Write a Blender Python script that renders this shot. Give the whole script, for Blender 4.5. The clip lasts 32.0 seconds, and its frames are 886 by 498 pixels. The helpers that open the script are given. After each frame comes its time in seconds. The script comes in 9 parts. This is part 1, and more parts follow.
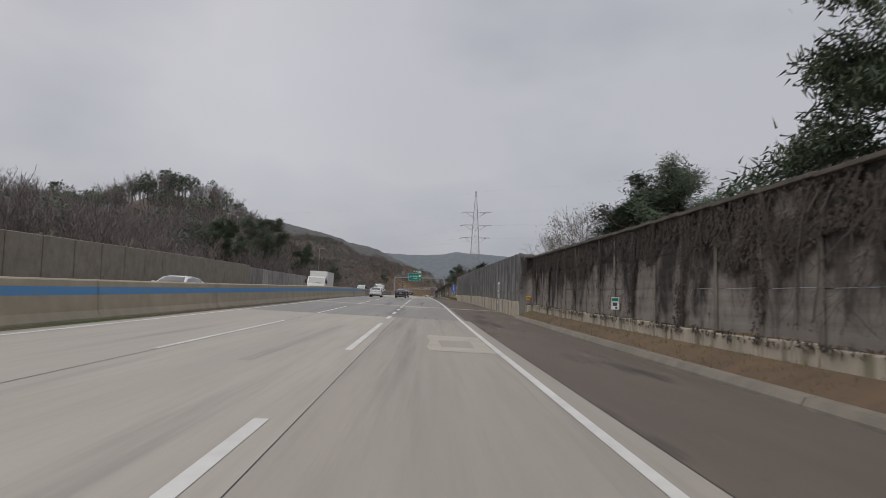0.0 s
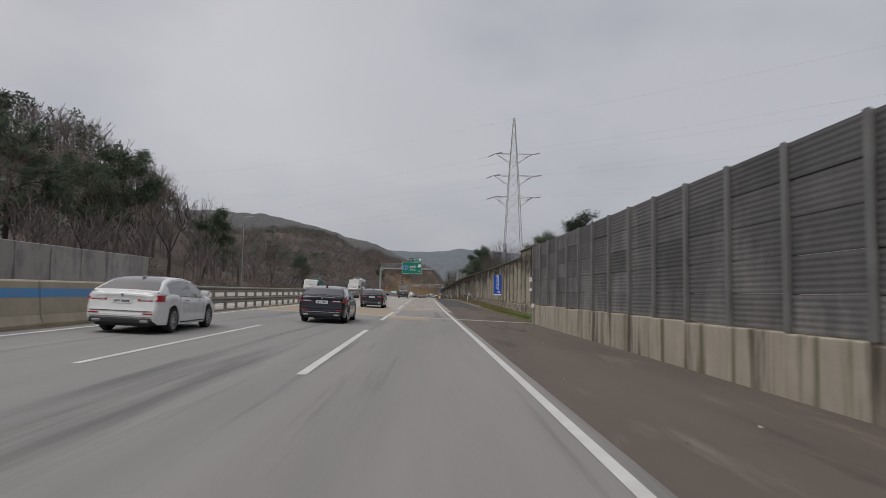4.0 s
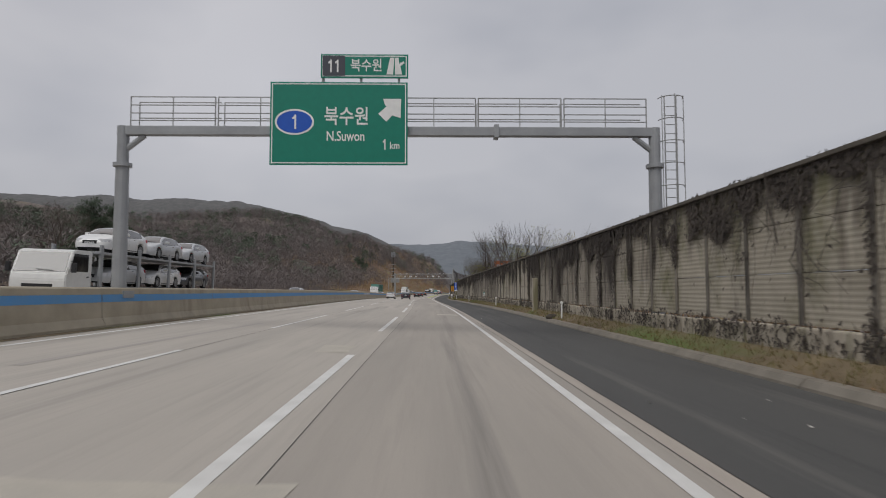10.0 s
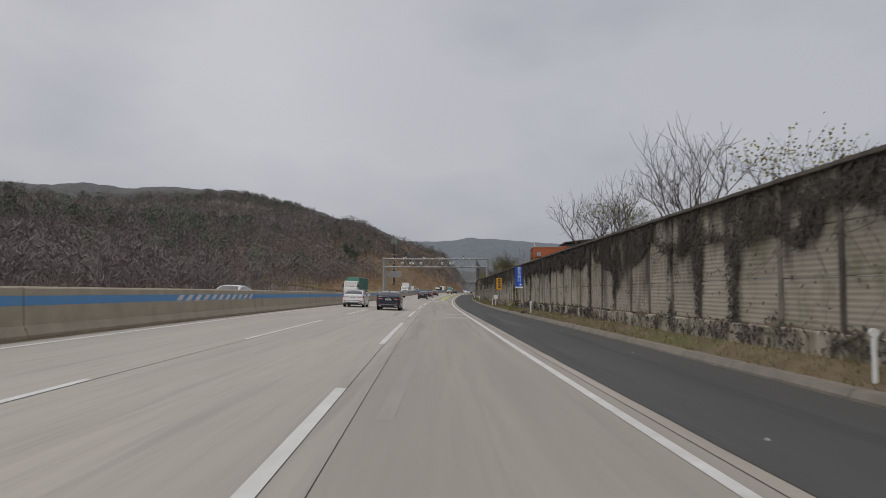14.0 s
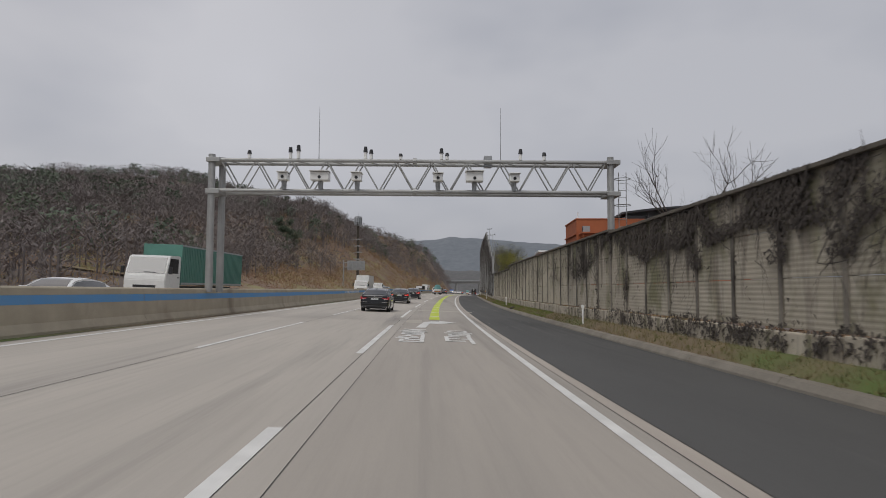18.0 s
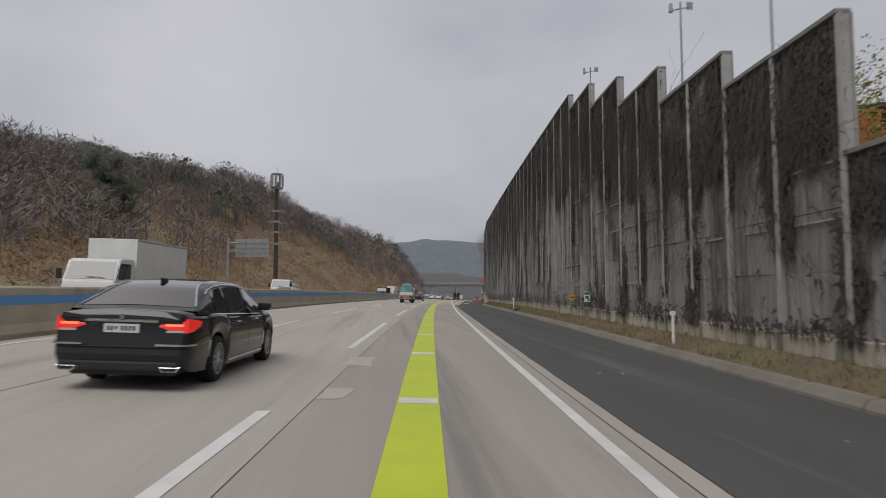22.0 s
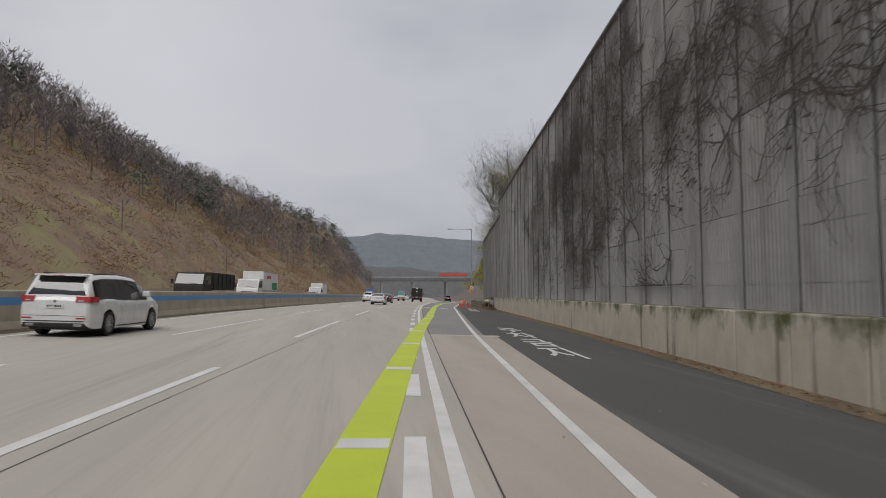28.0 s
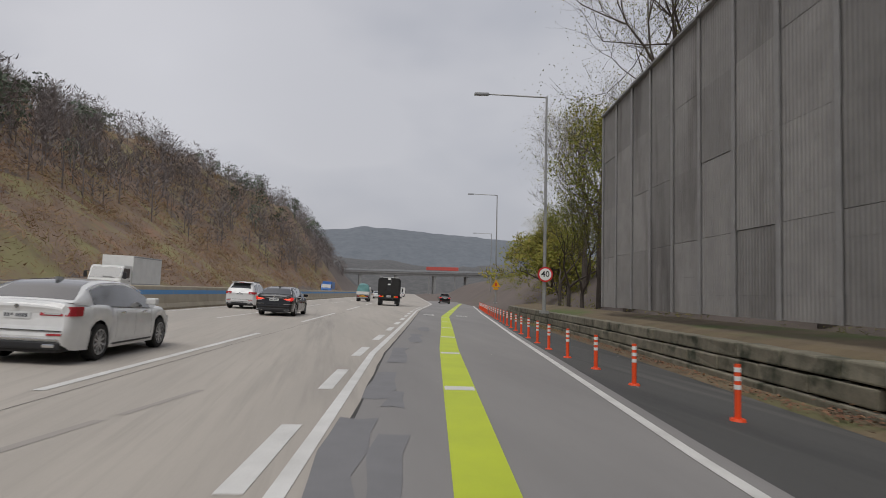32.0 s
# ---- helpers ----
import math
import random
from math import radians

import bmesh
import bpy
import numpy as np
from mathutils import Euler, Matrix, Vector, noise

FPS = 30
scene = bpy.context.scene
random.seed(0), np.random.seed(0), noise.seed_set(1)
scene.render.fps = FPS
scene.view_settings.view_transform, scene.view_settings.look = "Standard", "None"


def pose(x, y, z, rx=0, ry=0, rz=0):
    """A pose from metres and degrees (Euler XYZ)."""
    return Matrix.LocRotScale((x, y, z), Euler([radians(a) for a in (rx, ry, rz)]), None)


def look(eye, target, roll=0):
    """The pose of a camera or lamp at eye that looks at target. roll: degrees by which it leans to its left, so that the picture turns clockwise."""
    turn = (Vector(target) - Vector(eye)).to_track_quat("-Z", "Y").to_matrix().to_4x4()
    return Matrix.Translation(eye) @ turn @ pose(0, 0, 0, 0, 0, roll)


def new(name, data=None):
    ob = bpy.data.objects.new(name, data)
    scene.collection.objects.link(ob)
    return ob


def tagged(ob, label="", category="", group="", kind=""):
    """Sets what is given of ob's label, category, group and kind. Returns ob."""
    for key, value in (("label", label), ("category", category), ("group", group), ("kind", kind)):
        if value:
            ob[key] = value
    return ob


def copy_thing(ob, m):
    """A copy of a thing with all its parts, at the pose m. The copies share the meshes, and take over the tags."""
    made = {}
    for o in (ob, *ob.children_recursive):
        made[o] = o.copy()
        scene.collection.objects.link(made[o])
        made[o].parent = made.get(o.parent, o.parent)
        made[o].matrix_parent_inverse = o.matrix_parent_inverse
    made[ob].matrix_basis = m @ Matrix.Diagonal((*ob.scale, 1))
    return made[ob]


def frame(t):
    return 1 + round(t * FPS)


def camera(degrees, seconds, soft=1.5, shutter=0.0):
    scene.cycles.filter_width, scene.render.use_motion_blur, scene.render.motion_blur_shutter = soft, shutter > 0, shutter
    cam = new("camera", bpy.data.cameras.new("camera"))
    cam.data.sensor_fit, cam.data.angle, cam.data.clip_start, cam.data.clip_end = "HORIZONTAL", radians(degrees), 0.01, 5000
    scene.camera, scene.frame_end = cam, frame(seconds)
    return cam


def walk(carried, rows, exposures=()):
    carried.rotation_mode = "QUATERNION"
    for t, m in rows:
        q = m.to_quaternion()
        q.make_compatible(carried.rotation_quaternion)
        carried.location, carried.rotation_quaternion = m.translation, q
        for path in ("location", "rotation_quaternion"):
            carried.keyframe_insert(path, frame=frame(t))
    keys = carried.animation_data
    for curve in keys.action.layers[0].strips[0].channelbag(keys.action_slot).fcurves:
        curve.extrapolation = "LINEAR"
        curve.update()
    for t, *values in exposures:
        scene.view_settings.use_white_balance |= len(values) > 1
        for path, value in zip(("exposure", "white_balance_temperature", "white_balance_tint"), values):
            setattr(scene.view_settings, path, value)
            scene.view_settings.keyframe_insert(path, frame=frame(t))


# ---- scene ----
cam = camera(68.3, 32.0, soft=0.92, shutter=0.13)
PATH = [
    (0.0, pose(-0.300, -0.000, 1.556, 94.459, -1.398, -1.351)),
    (0.5, pose(-0.361, 10.471, 1.690, 94.469, -1.370, -1.358)),
    (1.0, pose(-0.390, 20.729, 1.829, 94.512, -1.313, -1.462)),
    (1.5, pose(-0.367, 31.061, 1.984, 94.478, -1.380, -1.621)),
    (2.0, pose(-0.367, 41.397, 2.152, 94.399, -1.296, -1.760)),
    (2.5, pose(-0.342, 51.735, 2.324, 94.410, -1.085, -1.684)),
    (3.0, pose(-0.368, 61.978, 2.489, 94.419, -0.995, -1.347)),
    (3.5, pose(-0.457, 72.255, 2.642, 94.357, -1.004, -1.084)),
    (4.0, pose(-0.573, 82.615, 2.774, 94.237, -1.040, -1.071)),
    (4.5, pose(-0.677, 93.098, 2.883, 94.144, -1.032, -1.155)),
    (5.0, pose(-0.815, 103.749, 2.976, 94.161, -0.918, -1.025)),
    (5.5, pose(-0.962, 114.268, 3.058, 94.170, -0.703, -0.879)),
    (6.0, pose(-1.145, 125.231, 3.142, 94.174, -0.350, -0.786)),
    (6.5, pose(-1.268, 136.015, 3.229, 94.164, -0.111, -0.610)),
    (7.0, pose(-1.399, 146.266, 3.323, 93.970, -0.219, -0.488)),
    (7.5, pose(-1.569, 157.069, 3.435, 94.059, -0.299, -0.578)),
    (8.0, pose(-1.717, 168.173, 3.553, 94.050, -0.263, -0.775)),
    (8.5, pose(-1.787, 179.201, 3.666, 93.952, -0.300, -0.942)),
    (9.0, pose(-1.910, 189.572, 3.757, 93.853, -0.008, -0.986)),
    (9.5, pose(-2.026, 200.305, 3.830, 93.780, 0.131, -1.108)),
    (10.0, pose(-2.091, 211.208, 3.879, 93.711, 0.095, -1.183)),
    (10.5, pose(-2.161, 221.747, 3.908, 93.495, 0.148, -1.182)),
    (11.0, pose(-2.215, 231.996, 3.923, 93.658, 0.069, -1.140)),
    (11.5, pose(-2.263, 242.309, 3.928, 93.700, 0.027, -0.964)),
    (12.0, pose(-2.359, 252.811, 3.926, 93.628, 0.003, -0.651)),
    (12.5, pose(-2.535, 263.644, 3.919, 93.596, -0.065, -0.391)),
    (13.0, pose(-2.752, 274.426, 3.903, 93.590, -0.158, -0.249)),
    (13.5, pose(-2.969, 284.777, 3.878, 93.578, -0.225, -0.275)),
    (14.0, pose(-3.184, 295.761, 3.845, 93.561, -0.219, -0.399)),
    (14.5, pose(-3.387, 306.977, 3.803, 93.552, -0.324, -0.633)),
    (15.0, pose(-3.521, 318.663, 3.752, 93.524, -0.373, -0.965)),
    (15.5, pose(-3.590, 329.776, 3.692, 93.449, -0.379, -1.280)),
    (16.0, pose(-3.599, 340.213, 3.619, 93.376, -0.384, -1.549)),
    (16.5, pose(-3.567, 350.137, 3.545, 93.389, -0.388, -1.732)),
    (17.0, pose(-3.514, 359.708, 3.475, 93.502, -0.381, -1.832)),
    (17.5, pose(-3.450, 369.086, 3.416, 93.627, -0.333, -1.905)),
    (18.0, pose(-3.384, 378.430, 3.371, 93.623, -0.276, -2.045)),
    (18.5, pose(-3.219, 387.695, 3.343, 93.615, -0.428, -2.276)),
    (19.0, pose(-3.028, 397.412, 3.323, 93.648, -0.432, -2.567)),
    (19.5, pose(-2.787, 407.492, 3.313, 93.583, -0.242, -2.904)),
    (20.0, pose(-2.488, 417.119, 3.312, 93.608, -0.211, -3.264)),
    (20.5, pose(-2.101, 427.297, 3.320, 93.648, 0.234, -3.584)),
    (21.0, pose(-1.689, 437.723, 3.338, 93.750, 0.497, -3.864)),
    (21.5, pose(-1.290, 447.403, 3.368, 93.825, 0.332, -4.140)),
    (22.0, pose(-0.814, 457.489, 3.420, 93.944, 0.074, -4.433)),
    (22.5, pose(-0.315, 467.402, 3.483, 94.054, -0.104, -4.729)),
    (23.0, pose(0.234, 477.229, 3.547, 94.132, -0.142, -5.005)),
    (23.5, pose(0.891, 487.462, 3.605, 94.122, -0.083, -5.330)),
    (24.0, pose(1.596, 497.548, 3.644, 94.046, -0.105, -5.723)),
    (24.5, pose(2.341, 506.947, 3.660, 93.844, -0.071, -6.254)),
    (25.0, pose(3.133, 515.891, 3.661, 93.711, 0.017, -6.725)),
    (25.5, pose(3.977, 524.731, 3.654, 93.728, 0.130, -7.039)),
    (26.0, pose(4.882, 533.810, 3.638, 93.882, 0.267, -7.223)),
    (26.5, pose(5.872, 543.462, 3.617, 94.032, 0.445, -7.402)),
    (27.0, pose(7.060, 554.010, 3.591, 93.935, 0.616, -7.739)),
    (27.5, pose(8.178, 563.690, 3.567, 93.764, 0.422, -8.130)),
    (28.0, pose(9.289, 572.589, 3.546, 93.628, 0.099, -8.383)),
    (28.5, pose(10.395, 581.543, 3.523, 93.516, 0.063, -8.538)),
    (29.0, pose(11.545, 590.674, 3.496, 93.492, 0.071, -8.582)),
    (29.5, pose(12.714, 599.874, 3.464, 93.477, -0.037, -8.544)),
    (30.0, pose(13.886, 609.283, 3.423, 93.442, -0.215, -8.526)),
    (30.5, pose(14.953, 618.138, 3.377, 93.376, -0.582, -8.616)),
    (31.0, pose(15.995, 626.836, 3.321, 93.346, -0.879, -8.875)),
    (31.5, pose(17.168, 635.935, 3.253, 93.368, -1.064, -9.292)),
    (32.0, pose(18.307, 643.847, 3.187, 93.333, -1.246, -9.672)),
]
walk(cam, PATH, [(0.0, -0.08), (6.0, -0.12), (24.0, -0.10), (27.0, 0.0), (32.0, 0.0)])

# One straight-ahead drive along a six-lane motorway. Distances s run along the road (world y), offsets o across it (to the right).
BEND = [0.29, -0.25, -0.63, -1.29, -1.82, -2.0, -2.89, -3.03, -1.62, 1.76, 6.47, 12.43, 19.8, 26.99, 34.18, 41.38, 48.57, 55.76]
RISE = [-0.37, 0.38, 1.3, 1.82, 2.39, 2.48, 2.31, 1.93, 1.9, 2.21, 2.14, 1.93, 1.41, 0.8, 0.23, -0.33, -0.88, -1.42]
FALL = 0.0327  # crossfall of the carriageways, down to the right


def along(k, s):
    """A smooth curve through knots 60 m apart, the first at s = -40; straight on beyond both ends."""
    n = len(k)
    if s < -40:
        return k[0] + (s + 40) / 60 * (k[1] - k[0])
    if s > 980:
        return k[-1] + (s - 980) / 60 * (k[-1] - k[-2])
    u = (s + 40) / 60
    i = min(int(u), n - 2)
    u -= i
    m0 = (k[i + 1] - k[max(i - 1, 0)]) / (2 if i else 1)
    m1 = (k[min(i + 2, n - 1)] - k[i]) / (2 if i + 2 < n else 1)
    return (2 * u ** 3 - 3 * u * u + 1) * k[i] + (u ** 3 - 2 * u * u + u) * m0 + (3 * u * u - 2 * u ** 3) * k[i + 1] + (u ** 3 - u * u) * m1


def cross_height(o):
    return -FALL * max(min(o, 14), -30)


def spot(o, s, h=0.0):
    return Vector((along(BEND, s) + o, s, along(RISE, s) + cross_height(o) + h))


def heading(s):
    return -math.atan((along(BEND, s + 2) - along(BEND, s - 2)) / 4)


def at(o, s, h=0.0, turn=0.0, scale=1.0):
    """An upright pose at an offset, a distance and a height over the road, facing along it, turned by degrees."""
    return Matrix.Translation(spot(o, s, h)) @ Matrix.Rotation(heading(s) + radians(turn), 4, "Z") @ Matrix.Scale(scale, 4)


# ---- world, sun, exposure ----
world = bpy.data.worlds.new("overcast_sky")
scene.world = world
world.use_nodes = True
wn, wl = world.node_tree.nodes, world.node_tree.links
wn.clear()
sky = wn.new("ShaderNodeTexSky")
sky.sky_type, sky.sun_disc = "NISHITA", False
sky.sun_elevation, sky.sun_rotation = radians(48), radians(-35)
sky.air_density, sky.dust_density = 1.0, 4.0
coords = wn.new("ShaderNodeTexCoord")
flat = wn.new("ShaderNodeMapping")
flat.inputs["Scale"].default_value = (1.0, 1.0, 2.0)
clouds = wn.new("ShaderNodeTexNoise")
clouds.inputs["Scale"].default_value, clouds.inputs["Detail"].default_value, clouds.inputs["Roughness"].default_value = 1.7, 4.0, 0.48
ramp = wn.new("ShaderNodeValToRGB")
ramp.color_ramp.elements[0].position, ramp.color_ramp.elements[0].color = 0.40, (3.62, 3.80, 4.36, 1)
ramp.color_ramp.elements[1].position, ramp.color_ramp.elements[1].color = 0.62, (5.25, 5.30, 5.70, 1)
deck = wn.new("ShaderNodeMix")
deck.data_type = "RGBA"
deck.inputs["Factor"].default_value = 0.93
back = wn.new("ShaderNodeBackground")
back.inputs["Strength"].default_value = 0.1
wout = wn.new("ShaderNodeOutputWorld")
wl.new(coords.outputs["Generated"], flat.inputs["Vector"])
wl.new(flat.outputs["Vector"], clouds.inputs["Vector"])
wl.new(clouds.outputs["Fac"], ramp.inputs["Fac"])
wl.new(sky.outputs["Color"], deck.inputs[6])
wl.new(ramp.outputs["Color"], deck.inputs[7])
# a thin place in the cloud deck ahead, a little brighter
aim = wn.new("ShaderNodeVectorMath")
aim.operation = "DISTANCE"
aim.inputs[1].default_value = (-0.235, 0.925, 0.295)
warp = wn.new("ShaderNodeMath")
warp.operation = "MULTIPLY_ADD"
warp.inputs[1].default_value = 0.5
thin = wn.new("ShaderNodeMapRange")
thin.interpolation_type = "SMOOTHSTEP"
thin.inputs["From Min"].default_value, thin.inputs["From Max"].default_value = 0.60, 0.24
thin.inputs["To Min"].default_value, thin.inputs["To Max"].default_value = 1.0, 1.12
glow = wn.new("ShaderNodeVectorMath")
glow.operation = "SCALE"
wl.new(coords.outputs["Generated"], aim.inputs[0])
wl.new(clouds.outputs["Fac"], warp.inputs[0])
wl.new(aim.outputs["Value"], warp.inputs[2])
wl.new(warp.outputs["Value"], thin.inputs["Value"])
wl.new(deck.outputs[2], glow.inputs[0])
wl.new(thin.outputs["Result"], glow.inputs["Scale"])
wl.new(glow.outputs["Vector"], back.inputs["Color"])
wl.new(back.outputs["Background"], wout.inputs["Surface"])

sun = new("sun", bpy.data.lights.new("sun", "SUN"))
sun.data.energy, sun.data.angle, sun.data.color = 1.65, radians(40), (1.0, 0.97, 0.93)
sun.matrix_world = look((0, 0, 60), (20, 36, 0))


# ---- materials ----
def surface(name, col, dark=None, scale=3.0, fine=40.0, rough=0.8, bump=0.2, metal=0.0, stretch=(1, 1, 1), streak=None, vary=0.0, contrast=0.5, second=None):
    """A procedural surface: two scales of mottling between two tones, fine relief; streak = (colour, scale xyz, low, high, lean on the v of the uv map)."""
    m = bpy.data.materials.new(name)
    m.use_nodes = True
    n, l = m.node_tree.nodes, m.node_tree.links
    b = n["Principled BSDF"]
    geo = n.new("ShaderNodeNewGeometry")
    mp = n.new("ShaderNodeMapping")
    mp.inputs["Scale"].default_value = stretch
    l.new(geo.outputs["Position"], mp.inputs["Vector"])
    big = n.new("ShaderNodeTexNoise")
    big.inputs["Scale"].default_value, big.inputs["Detail"].default_value, big.inputs["Roughness"].default_value = 1.0 / scale, 6, 0.6
    l.new(mp.outputs["Vector"], big.inputs["Vector"])
    small = n.new("ShaderNodeTexNoise")
    small.inputs["Scale"].default_value, small.inputs["Detail"].default_value = fine, 4
    l.new(geo.outputs["Position"], small.inputs["Vector"])
    add = n.new("ShaderNodeMath")
    add.operation = "MULTIPLY_ADD"
    l.new(small.outputs["Fac"], add.inputs[0])
    add.inputs[1].default_value = 0.35
    l.new(big.outputs["Fac"], add.inputs[2])
    rp = n.new("ShaderNodeMapRange")
    rp.inputs["From Min"].default_value, rp.inputs["From Max"].default_value = 0.675 - contrast * 0.5, 0.675 + contrast * 0.5
    l.new(add.outputs["Value"], rp.inputs["Value"])
    dark = dark or tuple(c * 0.7 for c in col)
    mix = n.new("ShaderNodeMix")
    mix.data_type = "RGBA"
    mix.inputs[6].default_value, mix.inputs[7].default_value = (*dark, 1), (*col, 1)
    l.new(rp.outputs["Result"], mix.inputs["Factor"])
    out = mix.outputs[2]
    for scol, sscale, low, high, lean in ([streak] if streak else []) + ([second] if second else []):
        mp2 = n.new("ShaderNodeMapping")
        mp2.inputs["Scale"].default_value = sscale
        l.new(geo.outputs["Position"], mp2.inputs["Vector"])
        st = n.new("ShaderNodeTexNoise")
        st.inputs["Scale"].default_value, st.inputs["Detail"].default_value, st.inputs["Roughness"].default_value = 1.0, 7, 0.62
        l.new(mp2.outputs["Vector"], st.inputs["Vector"])
        val = st.outputs["Fac"]
        if lean:
            uv = n.new("ShaderNodeUVMap")
            uv.uv_map = "UVMap"
            sep = n.new("ShaderNodeSeparateXYZ")
            l.new(uv.outputs["UV"], sep.inputs["Vector"])
            ma = n.new("ShaderNodeMath")
            ma.operation = "MULTIPLY_ADD"
            l.new(sep.outputs["Y"], ma.inputs[0])
            ma.inputs[1].default_value = lean
            l.new(val, ma.inputs[2])
            val = ma.outputs["Value"]
        r2 = n.new("ShaderNodeMapRange")
        r2.inputs["From Min"].default_value, r2.inputs["From Max"].default_value = low, high
        l.new(val, r2.inputs["Value"])
        mx = n.new("ShaderNodeMix")
        mx.data_type = "RGBA"
        l.new(r2.outputs["Result"], mx.inputs["Factor"])
        l.new(out, mx.inputs[6])
        mx.inputs[7].default_value = (*scol, 1)
        out = mx.outputs[2]
    if vary:
        info = n.new("ShaderNodeObjectInfo")
        hsv = n.new("ShaderNodeHueSaturation")
        mr = n.new("ShaderNodeMapRange")
        mr.inputs["To Min"].default_value, mr.inputs["To Max"].default_value = 1 - vary, 1 + vary
        l.new(info.outputs["Random"], mr.inputs["Value"])
        l.new(mr.outputs["Result"], hsv.inputs["Value"])
        l.new(out, hsv.inputs["Color"])
        out = hsv.outputs["Color"]
    l.new(out, b.inputs["Base Color"])
    b.inputs["Roughness"].default_value, b.inputs["Metallic"].default_value = rough, metal
    if bump:
        bp = n.new("ShaderNodeBump")
        bp.inputs["Strength"].default_value, bp.inputs["Distance"].default_value = bump, 0.02
        l.new(add.outputs["Value"], bp.inputs["Height"])
        l.new(bp.outputs["Normal"], b.inputs["Normal"])
    return m


def plain(name, col, rough=0.5, metal=0.0, coat=0.0, emit=0.0, glass=0.0):
    m = bpy.data.materials.new(name)
    m.use_nodes = True
    n, l = m.node_tree.nodes, m.node_tree.links
    b = n["Principled BSDF"]
    noi = n.new("ShaderNodeTexNoise")
    noi.inputs["Scale"].default_value, noi.inputs["Detail"].default_value = 5.0, 5
    geo = n.new("ShaderNodeNewGeometry")
    l.new(geo.outputs["Position"], noi.inputs["Vector"])
    mix = n.new("ShaderNodeMix")
    mix.data_type = "RGBA"
    mix.inputs[6].default_value, mix.inputs[7].default_value = (*[c * 0.86 for c in col], 1), (*[min(1, c * 1.1) for c in col], 1)
    l.new(noi.outputs["Fac"], mix.inputs["Factor"])
    l.new(mix.outputs[2], b.inputs["Base Color"])
    b.inputs["Roughness"].default_value, b.inputs["Metallic"].default_value, b.inputs["Coat Weight"].default_value = rough, metal, coat
    if emit:
        b.inputs["Emission Color"].default_value, b.inputs["Emission Strength"].default_value = (*col, 1), emit
    return m


M_CONCRETE = surface("road_concrete", (0.475, 0.432, 0.378), (0.362, 0.332, 0.295), 2.2, 60, 0.85, 0.15, stretch=(1.6, 0.12, 1), contrast=0.55,
                     streak=((0.24, 0.222, 0.20), (0.9, 0.03, 0.3), 0.56, 0.75, 0), second=((0.365, 0.332, 0.292), (7.0, 0.25, 1.0), 0.48, 0.80, 0))
M_CONCRETE_WORN = surface("worn_road_concrete", (0.412, 0.369, 0.321), (0.305, 0.280, 0.248), 2.2, 60, 0.85, 0.15, stretch=(1.6, 0.12, 1), contrast=0.55,
                          streak=((0.215, 0.198, 0.178), (1.1, 0.025, 0.3), 0.54, 0.72, 0), second=((0.325, 0.294, 0.258), (7.0, 0.25, 1.0), 0.48, 0.80, 0))
M_CONCRETE_STRIP = surface("edge_concrete", (0.45, 0.40, 0.345), (0.34, 0.30, 0.26), 1.2, 50, 0.88, 0.3, stretch=(1, 0.2, 1))
M_DECK = surface("worn_grey_concrete", (0.325, 0.311, 0.291), (0.225, 0.217, 0.208), 2.0, 60, 0.85, 0.2, stretch=(1.6, 0.1, 1), contrast=0.6,
                 streak=((0.10, 0.098, 0.095), (1.1, 0.04, 0.3), 0.55, 0.75, 0))
M_DECK_WORN = surface("dark_worn_concrete", (0.318, 0.302, 0.282), (0.225, 0.215, 0.205), 2.0, 60, 0.85, 0.2, stretch=(1.6, 0.1, 1), contrast=0.6,
                      streak=((0.10, 0.098, 0.095), (1.1, 0.04, 0.3), 0.56, 0.75, 0))
M_ASPHALT = surface("asphalt", (0.285, 0.272, 0.262), (0.21, 0.202, 0.196), 1.6, 90, 0.9, 0.4, stretch=(1, 0.15, 1), contrast=0.6)
M_ASPHALT_DARK = surface("dark_new_asphalt", (0.098, 0.096, 0.092), (0.064, 0.063, 0.061), 1.8, 90, 0.9, 0.4, stretch=(1, 0.15, 1), contrast=0.7,
                         streak=((0.050, 0.050, 0.050), (0.9, 0.035, 0.3), 0.55, 0.72, 0), second=((0.135, 0.128, 0.118), (1.3, 0.05, 0.3), 0.56, 0.74, 0))
M_SHOULDER_BROWN = surface("worn_brown_asphalt", (0.165, 0.132, 0.106), (0.105, 0.086, 0.072), 1.8, 90, 0.9, 0.4, stretch=(1, 0.2, 1), contrast=0.6,
                           streak=((0.058, 0.052, 0.048), (0.55, 0.10, 0.3), 0.54, 0.66, 0), second=((0.21, 0.18, 0.145), (1.2, 0.16, 0.3), 0.60, 0.72, 0))
M_PATCH = surface("repair_mortar", (0.50, 0.46, 0.39), (0.39, 0.36, 0.31), 0.8, 40, 0.85, 0.25)
M_PATCH_TAN = surface("tan_resin_patch", (0.42, 0.34, 0.245), (0.33, 0.27, 0.20), 0.8, 40, 0.85, 0.25)
M_JOINT = surface("joint_sealant", (0.06, 0.056, 0.05), None, 1.0, 60, 0.7, 0.1)
M_WHITE = surface("road_paint_white", (0.74, 0.73, 0.70), (0.55, 0.54, 0.51), 0.7, 70, 0.6, 0.15, contrast=0.45)
M_LIME = surface("road_paint_lime", (0.54, 0.63, 0.018), (0.44, 0.52, 0.025), 1.0, 60, 0.6, 0.1, contrast=0.6)
